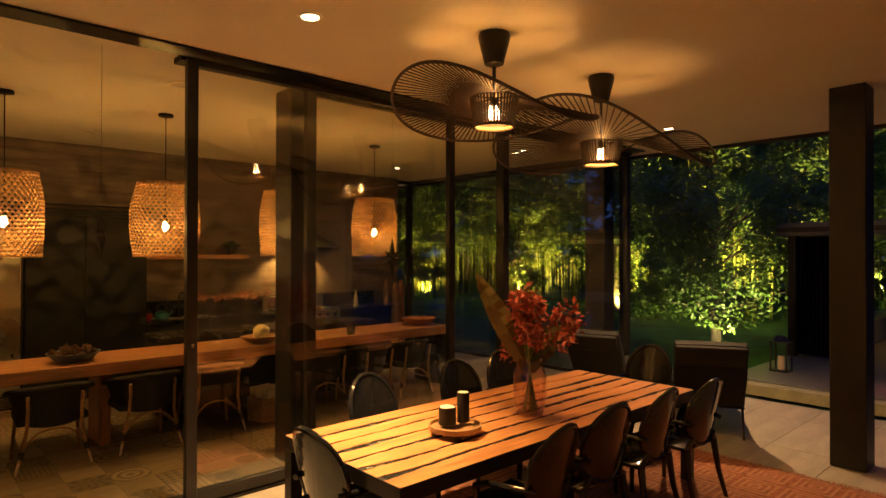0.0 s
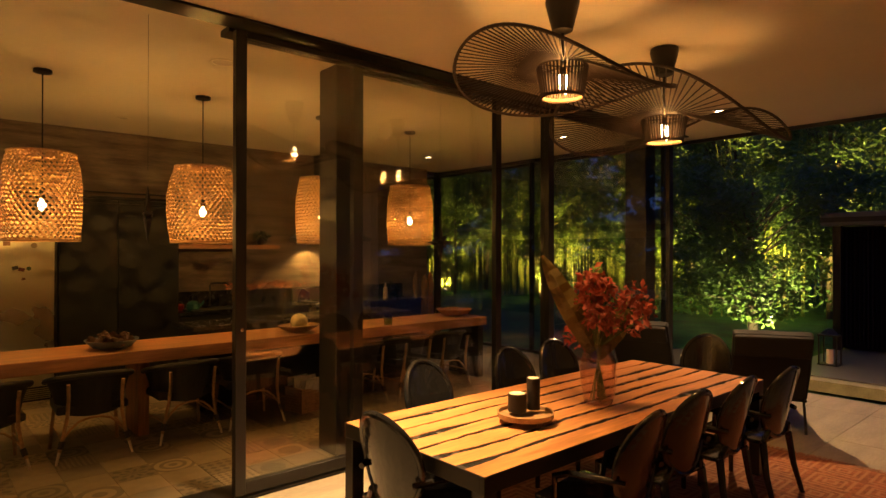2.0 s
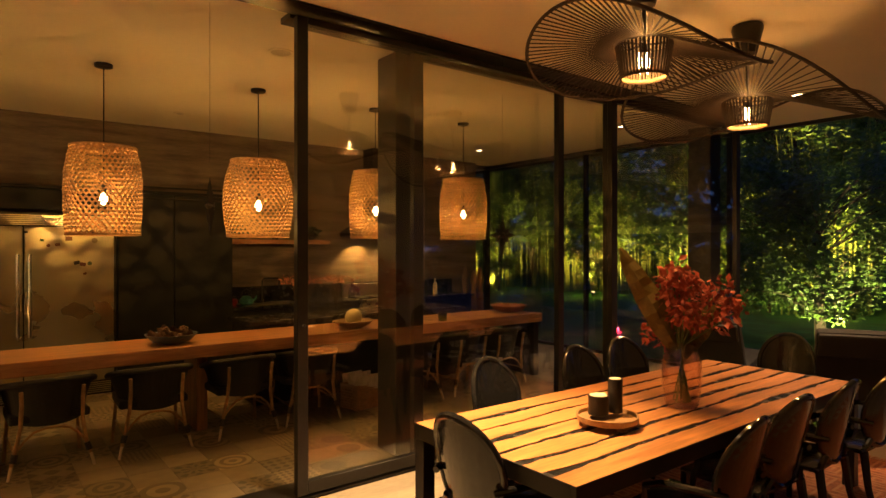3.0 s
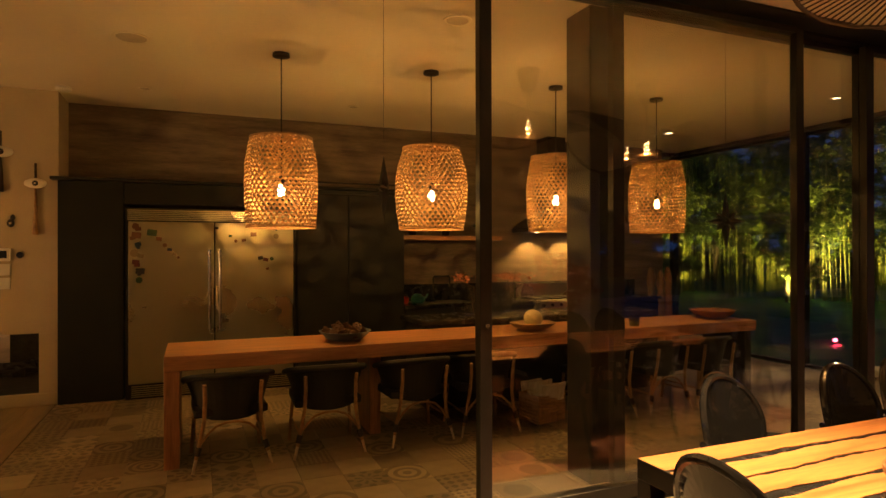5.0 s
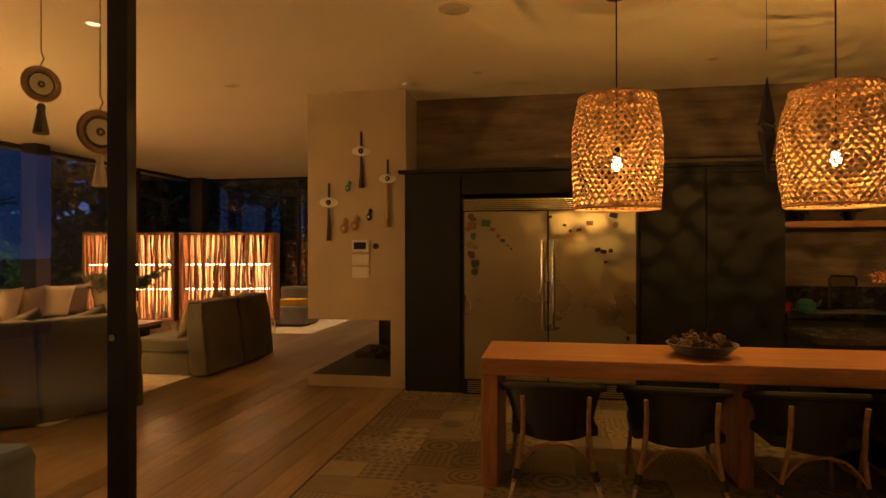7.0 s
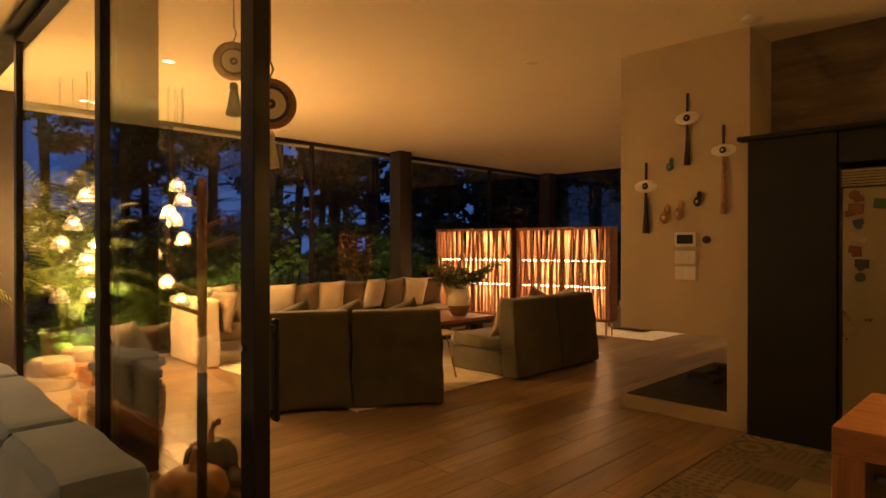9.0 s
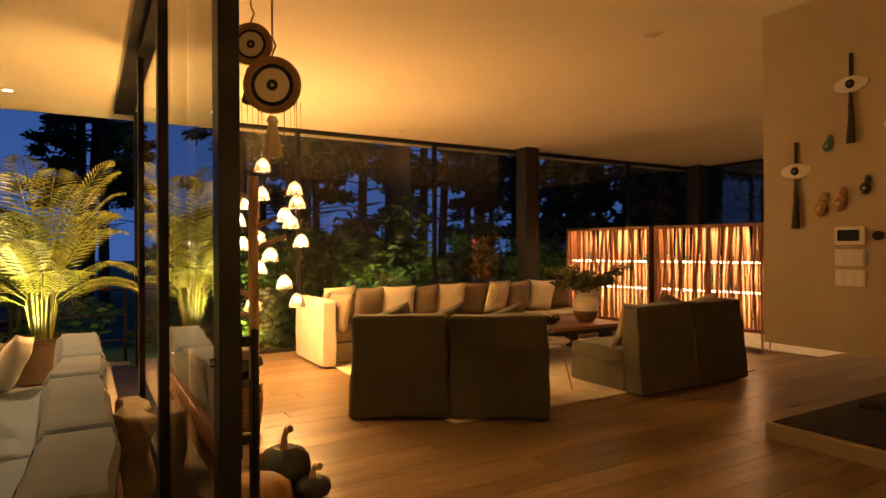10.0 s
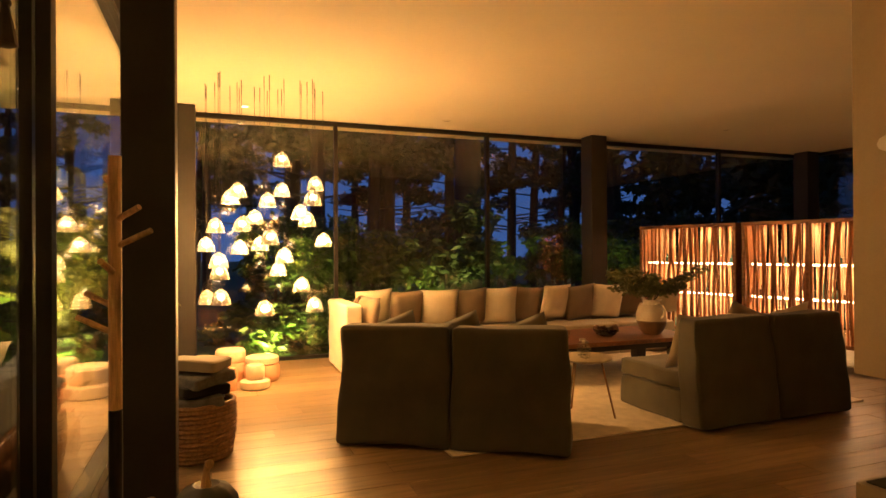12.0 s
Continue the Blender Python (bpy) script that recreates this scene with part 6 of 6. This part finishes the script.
    part("mattress", soft_box(-0.34, 0.34, 0.02, 1.4, 0.335, 0.41, 0.03, 0.01, 6), CURTAIN_PAD, t)
    ob = part("backrest", soft_box(-0.34, 0.34, -0.04, 0.05, 0.0, 0.72, 0.035, 0.012, 7), CURTAIN_PAD, t)
    ob.matrix_basis = pose(0, -0.02, 0.35, tilt)
    ob = part("head_pillow", soft_box(-0.33, 0.33, -0.09, -0.041, 0.5, 0.72, 0.022, 0.01, 5), CURTAIN_PAD, t)
    ob.matrix_basis = pose(0, -0.02, 0.35, tilt)
    return t


CURTAIN_PAD = mat("black_pad_fabric", (0.009, 0.008, 0.007), 0.8, var=0.2, scale=10, fine=200, bump=0.3)
lounger(6.35, 2.72, -62, 24)
lounger(6.75, 4.25, -75, 34)
t = thing("ottoman", (7.35, 3.65, 0), "round pale cushioned ottoman between the loungers", "ottoman")
part("seat", soft_box(-0.3, 0.3, -0.3, 0.3, 0.2, 0.36, 0.07, 0.01, 5), CREAM, t)
bm = B()
lathe(bm, [(0.22, 0), (0.25, 0.2)], 20)
part("base", bm, STEEL_BLACK, t)

# raised pool deck
slab("pavement", (8.95, 24, -8, 3.6, -0.02, 0.14), DARKGREY, "dark grey stone pool deck", kind="structure")
# The riser's warm light is given by the yellowish stone colour.
slab("trim_deck_step", (8.72, 8.95, -8, 3.55, -0.02, 0.12), STONE, "stone edge of the raised pool deck, warm light put into its pale colour")
pool = slab("water", (12.3, 19, -6, 1.9, 0.12, 0.15), mat("pool_water", (0.02, 0.05, 0.06), 0.05, var=0.1, scale=3, bump=0.2), "still dark pool water")
t = thing("lantern", (9.95, 3.2, 0.141), "square black metal lantern with a thick cream candle", "lantern")
bm = B()
for sx in (-0.11, 0.11):
    for sy in (-0.11, 0.11):
        box(bm, sx - 0.009, sx + 0.009, sy - 0.009, sy + 0.009, 0.02, 0.42)
box(bm, -0.125, 0.125, -0.125, 0.125, 0, 0.02)
box(bm, -0.125, 0.125, -0.125, 0.125, 0.42, 0.44)
part("frame", bm, STEEL_BLACK, t)
bm = B()
lathe(bm, [(0.12, 0.441), (0.05, 0.52), (0.02, 0.53)], 4)
part("roof", bm, STEEL_BLACK, t)
bm = B()
lathe(bm, [(0.045, 0.021), (0.045, 0.22)], 16)
part("candle", bm, PUTTY, t, "cream pillar candle")
pav = thing("pavilion", (0, 0, 0), "flat-roofed dark pool pavilion with black side curtains", "pavilion")
bm = B()
box(bm, 11.4, 17, -6, 3.75, 2.2, 2.42, 0.01)
part("roof", bm, mat("zinc_roof", (0.10, 0.10, 0.11), 0.35, 0.4), pav)
bm = B()
box(bm, 11.38, 11.4, -6, 3.75, 2.26, 2.34)
part("fascia", bm, STEEL_BLACK, pav)
for x, y in ((11.6, 3.55), (11.6, -2.5), (16.8, 3.55), (16.8, -2.5)):
    bm = B()
    box(bm, x - 0.06, x + 0.06, y - 0.06, y + 0.06, 0.14, 2.2)
    part("post", bm, STEEL_BLACK, pav)
verts, faces = [], []
for i in range(61):
    q = i / 60
    x, y = 11.75 + 0.06 * math.sin(i * 1.3), 3.62 - 0.75 * q
    verts += [(x, y, 0.16), (x, y, 2.19)]
for i in range(60):
    faces.append((2 * i, 2 * i + 2, 2 * i + 3, 2 * i + 1))
cu = pydata("curtain", verts, faces, CURTAIN, True)
part("curtain", cu, None, pav, "black fabric curtain")
lamp("SPOT", "pavilion_light", (13.5, 2.0, 2.15), 25, WARM, 0.05, (13.5, 2.0, 0), 120, 0.6)
bm = B()
box(bm, 11.9, 16.5, 2.9, 3.5, 0.141, 0.62, 0.02)
tagged(part("bench", bm, DARKGREY), "low dark built-in bench under the pavilion", "bench")
bm = B()
lathe(bm, [(0.07, 0.001), (0.05, 0.008)], 20)
ob = part("pool_light", bm, mat("red_pool_light", (1, 0.1, 0.15), 0.5, bump=0, emit=(1.0, 0.03, 0.08), strength=6))
ob.matrix_basis = Matrix.Translation((9.6, 1.65, 0.141))
tagged(ob, "small glowing red floor light in the pool deck", "floor light")
lamp("POINT", "red_floor_lamp", (9.6, 1.6, 0.22), 3, (1, 0.05, 0.1), 0.03)

# west terrace: sofa with its back to the glass
sf = thing("outdoor_sofa", (-5.55, 4.33, 0), "long slate-grey outdoor sofa on a reddish teak frame", "outdoor sofa", rz=0)
bm = B()
box(bm, 0, 4.1, -0.85, -0.02, 0.18, 0.26, 0.006)
part("frame", bm, TEAK, sf)
bm = B()
box(bm, 0, 4.1, 0.0, 0.04, 0.44, 0.56, 0.006)
part("back_rail", bm, TEAK, sf)
for x in (0.03, 4.0):
    for y in (-0.8, -0.05):
        bm = B()
        box(bm, x, x + 0.07, y, y + 0.07, 0, 0.179)
        part("leg", bm, TEAK, sf)
part("seat_cushion", soft_box(0.0, 2.04, -0.85, -0.22, 0.262, 0.42, 0.05, 0.015, 8), GREY_FAB, sf)
part("seat_cushion", soft_box(2.06, 4.1, -0.85, -0.22, 0.262, 0.42, 0.05, 0.015, 8), GREY_FAB, sf)
for k in range(4):
    part("back_cushion", soft_box(-0.51, 0.51, -0.15, 0.15, -0.24, 0.20, 0.08, 0.02, 9, k * 2.0, 0.04), GREY_FAB, sf, at=pose(0.52 + 1.02 * k, -0.17, 0.62, 0, (-1) ** k * 3, (-1) ** k * 2))
for x, y, m_, rz in ((-5.3, 3.72, CREAM, 170), (-5.1, 3.5, CANVAS, 150), (-4.0, 3.55, CREAM, 190), (-3.3, 3.55, CREAM, 160)):
    pillow(cushion_mesh(0.5, 0.5, 0.17, m_, x), (x, y, 0.64), 24, rz, 10, "cream scatter pillow on the outdoor sofa" if m_ == CREAM else "tan striped pillow on the outdoor sofa", "pillows on the outdoor sofa")

sl = thing("canvas_throw", (-3.95, 4.49, 0), "crumpled tan canvas throw slumped behind the outdoor sofa", "throw")
part("fabric", soft_box(-0.34, 0.34, -0.07, 0.09, 0.0, 0.52, 0.04, 0.07, 11, 2.0, 0.0, 0.15), CANVAS, sl)

# palm in a planter
def frond(bm_v, bm_f, base, a, l, h, droop, w=0.32, n=26):
    pts = []
    for i in range(n + 1):
        q = i / n
        pts.append(Vector((base[0] + l * q * math.cos(a), base[1] + l * q * math.sin(a), base[2] + h * q - droop * q ** 2.4)))
    for i in range(2, n):
        q = i / n
        d = (pts[i + 1] - pts[i - 1]).normalized()
        s = d.cross(Vector((0, 0, 1))).normalized()
        ll = w * math.sin(math.pi * min(1, q * 0.85 + 0.15)) ** 0.6
        for sg in (-1, 1):
            tip = pts[i] + s * sg * ll * 0.8 + d * ll * 0.55 + Vector((0, 0, -0.25 * ll))
            mid = pts[i] + (tip - pts[i]) * 0.5 + Vector((0, 0, 0.05 * ll))
            o = len(bm_v)
            bm_v += [tuple(pts[i]), tuple(mid + d * 0.013), tuple(tip), tuple(mid - d * 0.013)]
            bm_f.append((o, o + 1, o + 2, o + 3))
    return pts


def palm(at, s, label, name="palm"):
    t = thing("potted_palm", at, label, "potted palm")
    bm = B()
    lathe(bm, [(0.2, 0), (0.29, 0.08), (0.31, 0.5), (0.33, 0.52), (0.33, 0.56), (0.29, 0.56), (0.28, 0.5)], 28)
    part("planter", bm, POT, t)
    q = random.Random(8)
    V_, F_ = [], []
    bm = B()
    for i in range(34):
        a = i * 2.4 + q.uniform(-0.3, 0.3)
        up = q.random()
        b0 = (0.09 * math.cos(a), 0.09 * math.sin(a), 0.52)
        st = (0.16 * math.cos(a), 0.16 * math.sin(a), 0.85 + 0.55 * up)
        tube(bm, [b0, st], 0.01, 5)
        pts = frond(V_, F_, st, a, s * (0.95 - 0.45 * up), s * (0.5 + 1.05 * up), s * (0.75 - 0.2 * up), 0.30 * s)
        tube(bm, pts[::4], 0.008, 4)
    part("stem", bm, PALM, t, kind="stuff")
    part("fronds", pydata("fronds", V_, F_, PALM), None, t, kind="stuff")
    return t


palm((-7.75, 3.80, 0), 1.2, "feathery areca palm in a round brown planter, lit from below")
lamp("SPOT", "palm_spot", (-7.2, 3.45, 0.55), 190, (1.0, 0.72, 0.22), 0.03, (-7.75, 3.75, 1.9), 110, 0.7)
BROADLEAF = mat("broad_leaf", (0.10, 0.19, 0.03), 0.45, var=0.3, scale=3, bump=0)
t = thing("potted_plant", (-7.55, 2.55, 0), "broad-leaved green plant in a dark planter on the terrace", "potted plant")
bm = B()
lathe(bm, [(0.2, 0), (0.3, 0.5)], 24)
part("planter", bm, POT, t)
q = random.Random(4)
for i in range(36):
    a, l, h = q.uniform(0, 6.28), q.uniform(0.25, 0.75), q.uniform(0.1, 0.7)
    big_leaf("leaf", ((0, 0, 0.5), (0.6 * l * math.cos(a), 0.6 * l * math.sin(a), 0.6 + h), (l * 1.2 * math.cos(a), l * 1.2 * math.sin(a), 0.45 + h)), 0.095, BROADLEAF, t, "")
rl = thing("railing", (0, 0, 0), "thin dark post-and-wire railing along the terrace edge", "railing")
for y in (-2.5, -0.5, 1.5, 3.4, 4.7):
    bm = B()
    box(bm, -9.0, -8.96, y - 0.02, y + 0.02, 0, 1.0)
    part("post", bm, STEEL_BLACK, rl)
for z in (0.3, 0.65, 1.0):
    bm = B()
    tube(bm, [(-8.98, -3, z), (-8.98, 4.75, z)], 0.012, 6)
    part("rail", bm, STEEL_BLACK, rl)

# ---- garden ----
q_w = random.Random(31)
bm = B()
bmesh.ops.create_grid(bm, x_segments=120, y_segments=120, size=1)
for v in bm.verts:
    c = v.co
    r = 1
    x, y = c.x * abs(c.x) * 190, c.y * abs(c.y) * 190
    z = -0.16 + (0.5 * noise.noise((x * 0.08, y * 0.08, 0)) if (x < -12 or x > 26 or y > 26) else 0)
    if x < -9.5:
        z -= min(1.2, (-9.5 - x) * 0.12)
    v.co = Vector((x, y, z))
tagged(part("ground", bm, LAWN), "dark lawn and forest floor running off into the wood", kind="structure")
NR = np.random.default_rng(12)


def bamboo_clump(x, y, n, h, spread, lit=True):
    t = thing("bamboo", (x, y, -0.17), "dense clump of tall green bamboo at the garden edge", "bamboo", "bamboo along the garden")
    q = random.Random(int(x * 31 + y * 7))
    bm = B()
    cl = []
    for i in range(n):
        bx, by = q.uniform(-spread, spread), q.uniform(-spread * 0.45, spread * 0.45)
        hh = h * q.uniform(0.7, 1.1)
        lx, ly = q.uniform(-0.5, 0.5), q.uniform(-0.5, 0.5)
        tube(bm, [(bx, by, 0), (bx + lx * 0.25, by + ly * 0.25, hh * 0.5), (bx + lx, by + ly, hh)], q.uniform(0.018, 0.032), 5, taper=[1, 0.8, 0.3])
        for k in range(4):
            w = 0.35 + 0.62 * (k + q.random()) / 4
            cl.append((bx + lx * w, by + ly * w, hh * w, 0.30 + 0.25 * q.random()))
    part("culm_stand", bm, CULM, t, kind="stuff")
    part("leaves", leaf_mesh("bamboo_leaves", cl, 0.7, 2600, 0.085, LEAF_Y, NR, 0.5, 2.4, 0.4), None, t, kind="stuff")
    return t


bs = [bamboo_clump(19.5, 22, 34, 6.5, 1.5), bamboo_clump(20.5, 18.5, 34, 6.0, 1.5), bamboo_clump(22, 15, 30, 6.8, 1.5)]
kx = [(17.0, 25, 0), (21.5, 17.0, 1), (23.0, 12.6, 2), (24.0, 10, 0), (25.5, 7.4, 1), (27, 4.6, 2), (29, 1.5, 0), (14, 26.5, 1), (10.5, 27.5, 2), (31, -2, 1), (22.5, 20.5, 0), (25, 16.5, 1), (26, 12, 2), (19, 7.6, 2), (20.5, 5.2, 1), (22, 2.5, 0), (24, -0.5, 2)]
for x, y, k in kx:
    copy_thing(bs[k], pose(x, y, -0.17, 0, 0, (x * 37) % 360))


def tree(at, trunk_h, r, clumps, n, size, leafm, label, group="trees", seed=1, tr=0.12, flat=0.75, low=0.3, cat="tree"):
    t = thing("tree", at, label, cat, group)
    q = random.Random(seed)
    bm = B()
    tops = []
    tube(bm, [(0, 0, 0), (q.uniform(-0.15, 0.15), q.uniform(-0.15, 0.15), trunk_h * 0.5), (0, 0, trunk_h)], tr, 9, taper=[1.2, 0.85, 0.45])
    for i in range(clumps):
        a, d = q.uniform(0, 6.28), r * q.uniform(0.2, 1.0)
        z = trunk_h * q.uniform(low, 1.12)
        p = (d * math.cos(a), d * math.sin(a), z)
        tops.append((*p, r * q.uniform(0.18, 0.36)))
        b0 = z * q.uniform(0.5, 0.8)
        tube(bm, [(0, 0, min(b0, trunk_h * 0.95)), (p[0] * 0.5, p[1] * 0.5, (b0 + z) / 2 + 0.1), p], tr * 0.22, 5, taper=[1, 0.7, 0.3])
    part("trunk", bm, BARK, t)
    part("crown", leaf_mesh("crown", tops, flat, n, size, leafm, NR), None, t, kind="stuff")
    return t


tree((12.9, 5.4, -0.16), 3.2, 2.1, 70, 26000, 0.052, LEAF, "leafy garden shrub tree with small dark leaves, lit from beneath", seed=2, tr=0.09, low=0.25)
far = [tree((26, 20, -0.16), 9, 3.0, 40, 5200, 0.26, LEAF_D, "tall dark tree behind the bamboo", seed=3, tr=0.22), tree((30, 12, -0.16), 10, 3.4, 44, 5600, 0.26, LEAF_D, "tall dark tree behind the bamboo", seed=4, tr=0.25)]
for x, y, k in ((20, 27, 0), (33, 4, 1), (36, -4, 0), (14, 31, 1), (34, 18, 1), (24, 27, 0), (8, 33, 1), (2, 31, 0), (37, 9, 0), (30, 25, 1)):
    copy_thing(far[k], pose(x, y, -0.16, 0, 0, x * 50))
sh_ = [tree((23.0, 14.0, -0.16), 3.4, 1.4, 26, 3000, 0.11, LEAF_Y, "yellow-green shrub in front of the bamboo", "garden shrubs", 5, 0.05, cat="shrub")]
for x, y in ((19.0, 16.0), (21.2, 10.8), (18.2, 20.2), (24.5, 7.6), (22.5, 12), (18.4, 8.8)):
    copy_thing(sh_[0], pose(x, y, -0.16, 0, 0, x * 50))
mid = [tree((20.5, 9.0, -0.16), 6.2, 2.3, 60, 13000, 0.08, LEAF, "airy leafy tree among the bamboo, lit from beneath", "lit garden trees", 15, 0.08, low=0.3)]
for x, y in ((18.6, 11.2), (23.8, 16.5), (21.5, 21.5), (19.8, 6.0), (22.5, 3.4)):
    copy_thing(mid[0], pose(x, y, -0.16, 0, 0, x * 50))
UP = (1.0, 0.75, 0.16)
# The last three are added fittings that brighten the upper foliage.
for x, y, w in ((18.6, 21.3, 900), (18.9, 15.6, 900), (21.6, 12.8, 800), (20.9, 9.8, 900), (27.5, 5.2, 900), (16, 24.8, 500), (17.2, 6.6, 1100), (18.4, 11.0, 600), (19.6, 3.4, 600)):
    t = thing("garden_uplight", (x, y, -0.15), "small glowing garden spike light in the lawn", "garden light", "garden spike lights")
    bm = B()
    lathe(bm, [(0.02, 0), (0.05, 0.1), (0.06, 0.18)], 12)
    part("body", bm, STEEL_BLACK, t)
    bm = B()
    lathe(bm, [(0.055, 0.181), (0.05, 0.19)], 12)
    part("lens", bm, DOWN, t)
    d = Vector((x - 5, y - 4, 0)).normalized()
    lamp("SPOT", "garden_spot", (x, y, 0.1), w * 2.6, UP, 0.05, (x + d.x * 2, y + d.y * 2, 3.6), 130, 0.9)
lamp("SPOT", "shrub_spot", (11.6, 4.4, 0.05), 620, (1.0, 0.85, 0.3), 0.04, (12.8, 5.3, 1.2), 100, 0.9)

wood = []
for i in range(760):
    k = q_w.random()
    if k < 0.6:
        wood.append((q_w.uniform(27, 42), q_w.uniform(-30, 45), q_w.uniform(0, 15) * q_w.uniform(0.6, 1), 1.7))
    elif k < 0.85:
        wood.append((q_w.uniform(-12, 30), q_w.uniform(27, 38), q_w.uniform(0, 11), 1.6))
    else:
        # Unseen southeast clumps, added to keep sky out of the glass reflections.
        wood.append((q_w.uniform(12, 34), q_w.uniform(-34, -20), q_w.uniform(0, 10), 1.6))
for i in range(240):
    wood.append((q_w.uniform(-26, 4), q_w.uniform(24, 34), q_w.uniform(-1, 11), 1.5))
tagged(part("distant_wood", leaf_mesh("distant_wood", wood, 0.8, 98000, 0.42, LEAF_D, NR), kind="stuff"), "dense dark wood closing the garden", "woodland", kind="stuff")
# west wood
pine = []
for k in range(3):
    t = thing("pine_tree", (-22 - 5 * k, 8 + 5 * k, -1.6), "tall dark pine with a bare trunk and a ragged crown", "pine tree", "pines in the wood")
    q = random.Random(40 + k)
    bm = B()
    hh = 19 + 2 * k
    tube(bm, [(0, 0, 0), (0.1, 0.1, hh * 0.5), (0, 0.2, hh)], 0.24, 9, taper=[1.2, 0.9, 0.3])
    tops = []
    for i in range(46):
        a, z = q.uniform(0, 6.28), hh * q.uniform(0.22, 1.0)
        l = q.uniform(0.8, 3.0) * (1.1 - z / hh * 0.5)
        p = (l * math.cos(a), l * math.sin(a), z + 0.3)
        tube(bm, [(0, 0.1, z), p], 0.05, 4, taper=[1, 0.3])
        if z > hh * 0.3:
            tops.append((*p, q.uniform(0.45, 0.95)))
    part("trunk", bm, BARK, t)
    part("needles", leaf_mesh("needles", tops, 0.5, 5200, 0.2, LEAF_D, NR), None, t, kind="stuff")
    pine.append(t)
q = random.Random(77)
for i in range(46):
    x = -16 - 30 * q.random() ** 1.0
    y = q.uniform(-14, 42)
    copy_thing(pine[i % 3], pose(x, y, -1.7, q.uniform(-2, 2), q.uniform(-2, 2), q.uniform(0, 360)))
t = thing("pine_tree", (-14.2, 11.5, -0.8), "thick dark pine trunk close to the window", "pine tree", "pines in the wood")
bm = B()
tube(bm, [(0, 0, 0), (0.05, 0, 4), (0, 0.1, 9), (0.1, 0, 16)], 0.34, 14, taper=[1.25, 1, 0.9, 0.7])
part("trunk", bm, BARK, t)
ws = [tree((-12.5, 8.0, -0.7), 2.4, 1.3, 26, 2800, 0.10, LEAF, "leafy undergrowth shrub outside the window", "undergrowth shrubs", 8, 0.05, low=0.15, cat="shrub"),
      tree((-13.0, 10.5, -0.7), 2.8, 1.5, 28, 3000, 0.12, LEAF_D, "dark undergrowth shrub outside the window", "undergrowth shrubs", 9, 0.05, low=0.15, cat="shrub")]
for i in range(30):
    x, y = q.uniform(-19, -11.2), q.uniform(-4, 21)
    copy_thing(ws[i % 2], pose(x, y, -0.9, 0, 0, q.uniform(0, 360)))
for i in range(20):
    copy_thing(ws[i % 2], pose(q.uniform(-11, 0), q.uniform(18.5, 24), -0.3, 0, 0, q.uniform(0, 360)))
for x, y, w, aim in ((-10.2, 6.2, 120, (-12, 6.6, 0.8)), (-11.0, 9.8, 80, (-13, 10.2, 1.2)), (-10.4, 3.9, 60, (-12.4, 3.4, 0.6)), (-11, 13, 60, (-13, 13.4, 1))):
    t = thing("garden_uplight", (x, y, -0.35), "small glowing garden spike light among the shrubs", "garden light", "garden spike lights")
    bm = B()
    lathe(bm, [(0.02, 0), (0.05, 0.1), (0.06, 0.18)], 12)
    part("body", bm, STEEL_BLACK, t)
    bm = B()
    lathe(bm, [(0.055, 0.181), (0.05, 0.19)], 12)
    part("lens", bm, DOWN, t)
    lamp("SPOT", "wood_spot", (x, y, -0.1), w * 3, (0.95, 0.9, 0.25), 0.05, aim, 110, 0.9)


# ---- floor pieces ----
def pieces(name, x0, x1, y0, y1, lx, ly, gap, z, material, floor_name, label, stagger=0.0, seedv=1, h=0.01):
    holder = thing(floor_name, (0, 0, 0), label, "floor", kind="structure")
    cache = {}
    q = random.Random(seedv)
    nx = int(math.ceil((x1 - x0) / lx))
    for i in range(nx):
        a, b = x0 + i * lx, min(x1, x0 + (i + 1) * lx)
        off = (q.random() * ly if stagger else 0)
        y = y0 - off
        while y < y1 - 0.02:
            c, d = max(y0, y), min(y1, y + ly)
            y += ly
            if d - c < 0.03 or b - a < 0.03:
                continue
            key = (round(b - a, 3), round(d - c, 3))
            if key not in cache:
                bm = B()
                w, l = key[0] - gap, key[1] - gap
                box(bm, -w / 2, w / 2, -l / 2, l / 2, -h, 0, 0.0012)
                cache[key] = mesh(name, bm, material, False)
            ob = new(name, cache[key])
            ob.parent = holder
            ob.matrix_basis = pose((a + b) / 2, (c + d) / 2, z + q.uniform(-0.0004, 0.0004))


pieces("plank", XW + 0.04, -1.23, YS + 0.1, YN - 0.04, 7.28 / 33, 2.2, 0.003, 0.0, PLANK, "floor_2", "satin brown oak plank floor of the living room", 1.0, 3)
pieces("tile", -1.22, XE - 0.04, YS + 0.1, 9.49, 0.3, 0.3, 0.002, 0.0, TILE, "floor_3", "worn patchwork of patterned cement tiles in sand and brown", 0.0, 4)
pieces("slab", XW - 0.5, 8.45, -3.19, YS - 0.24, 1.2, 0.6, 0.004, 0.0, DECK, "floor_4", "sand-coloured terrace paving in large slabs", 0.0, 5)
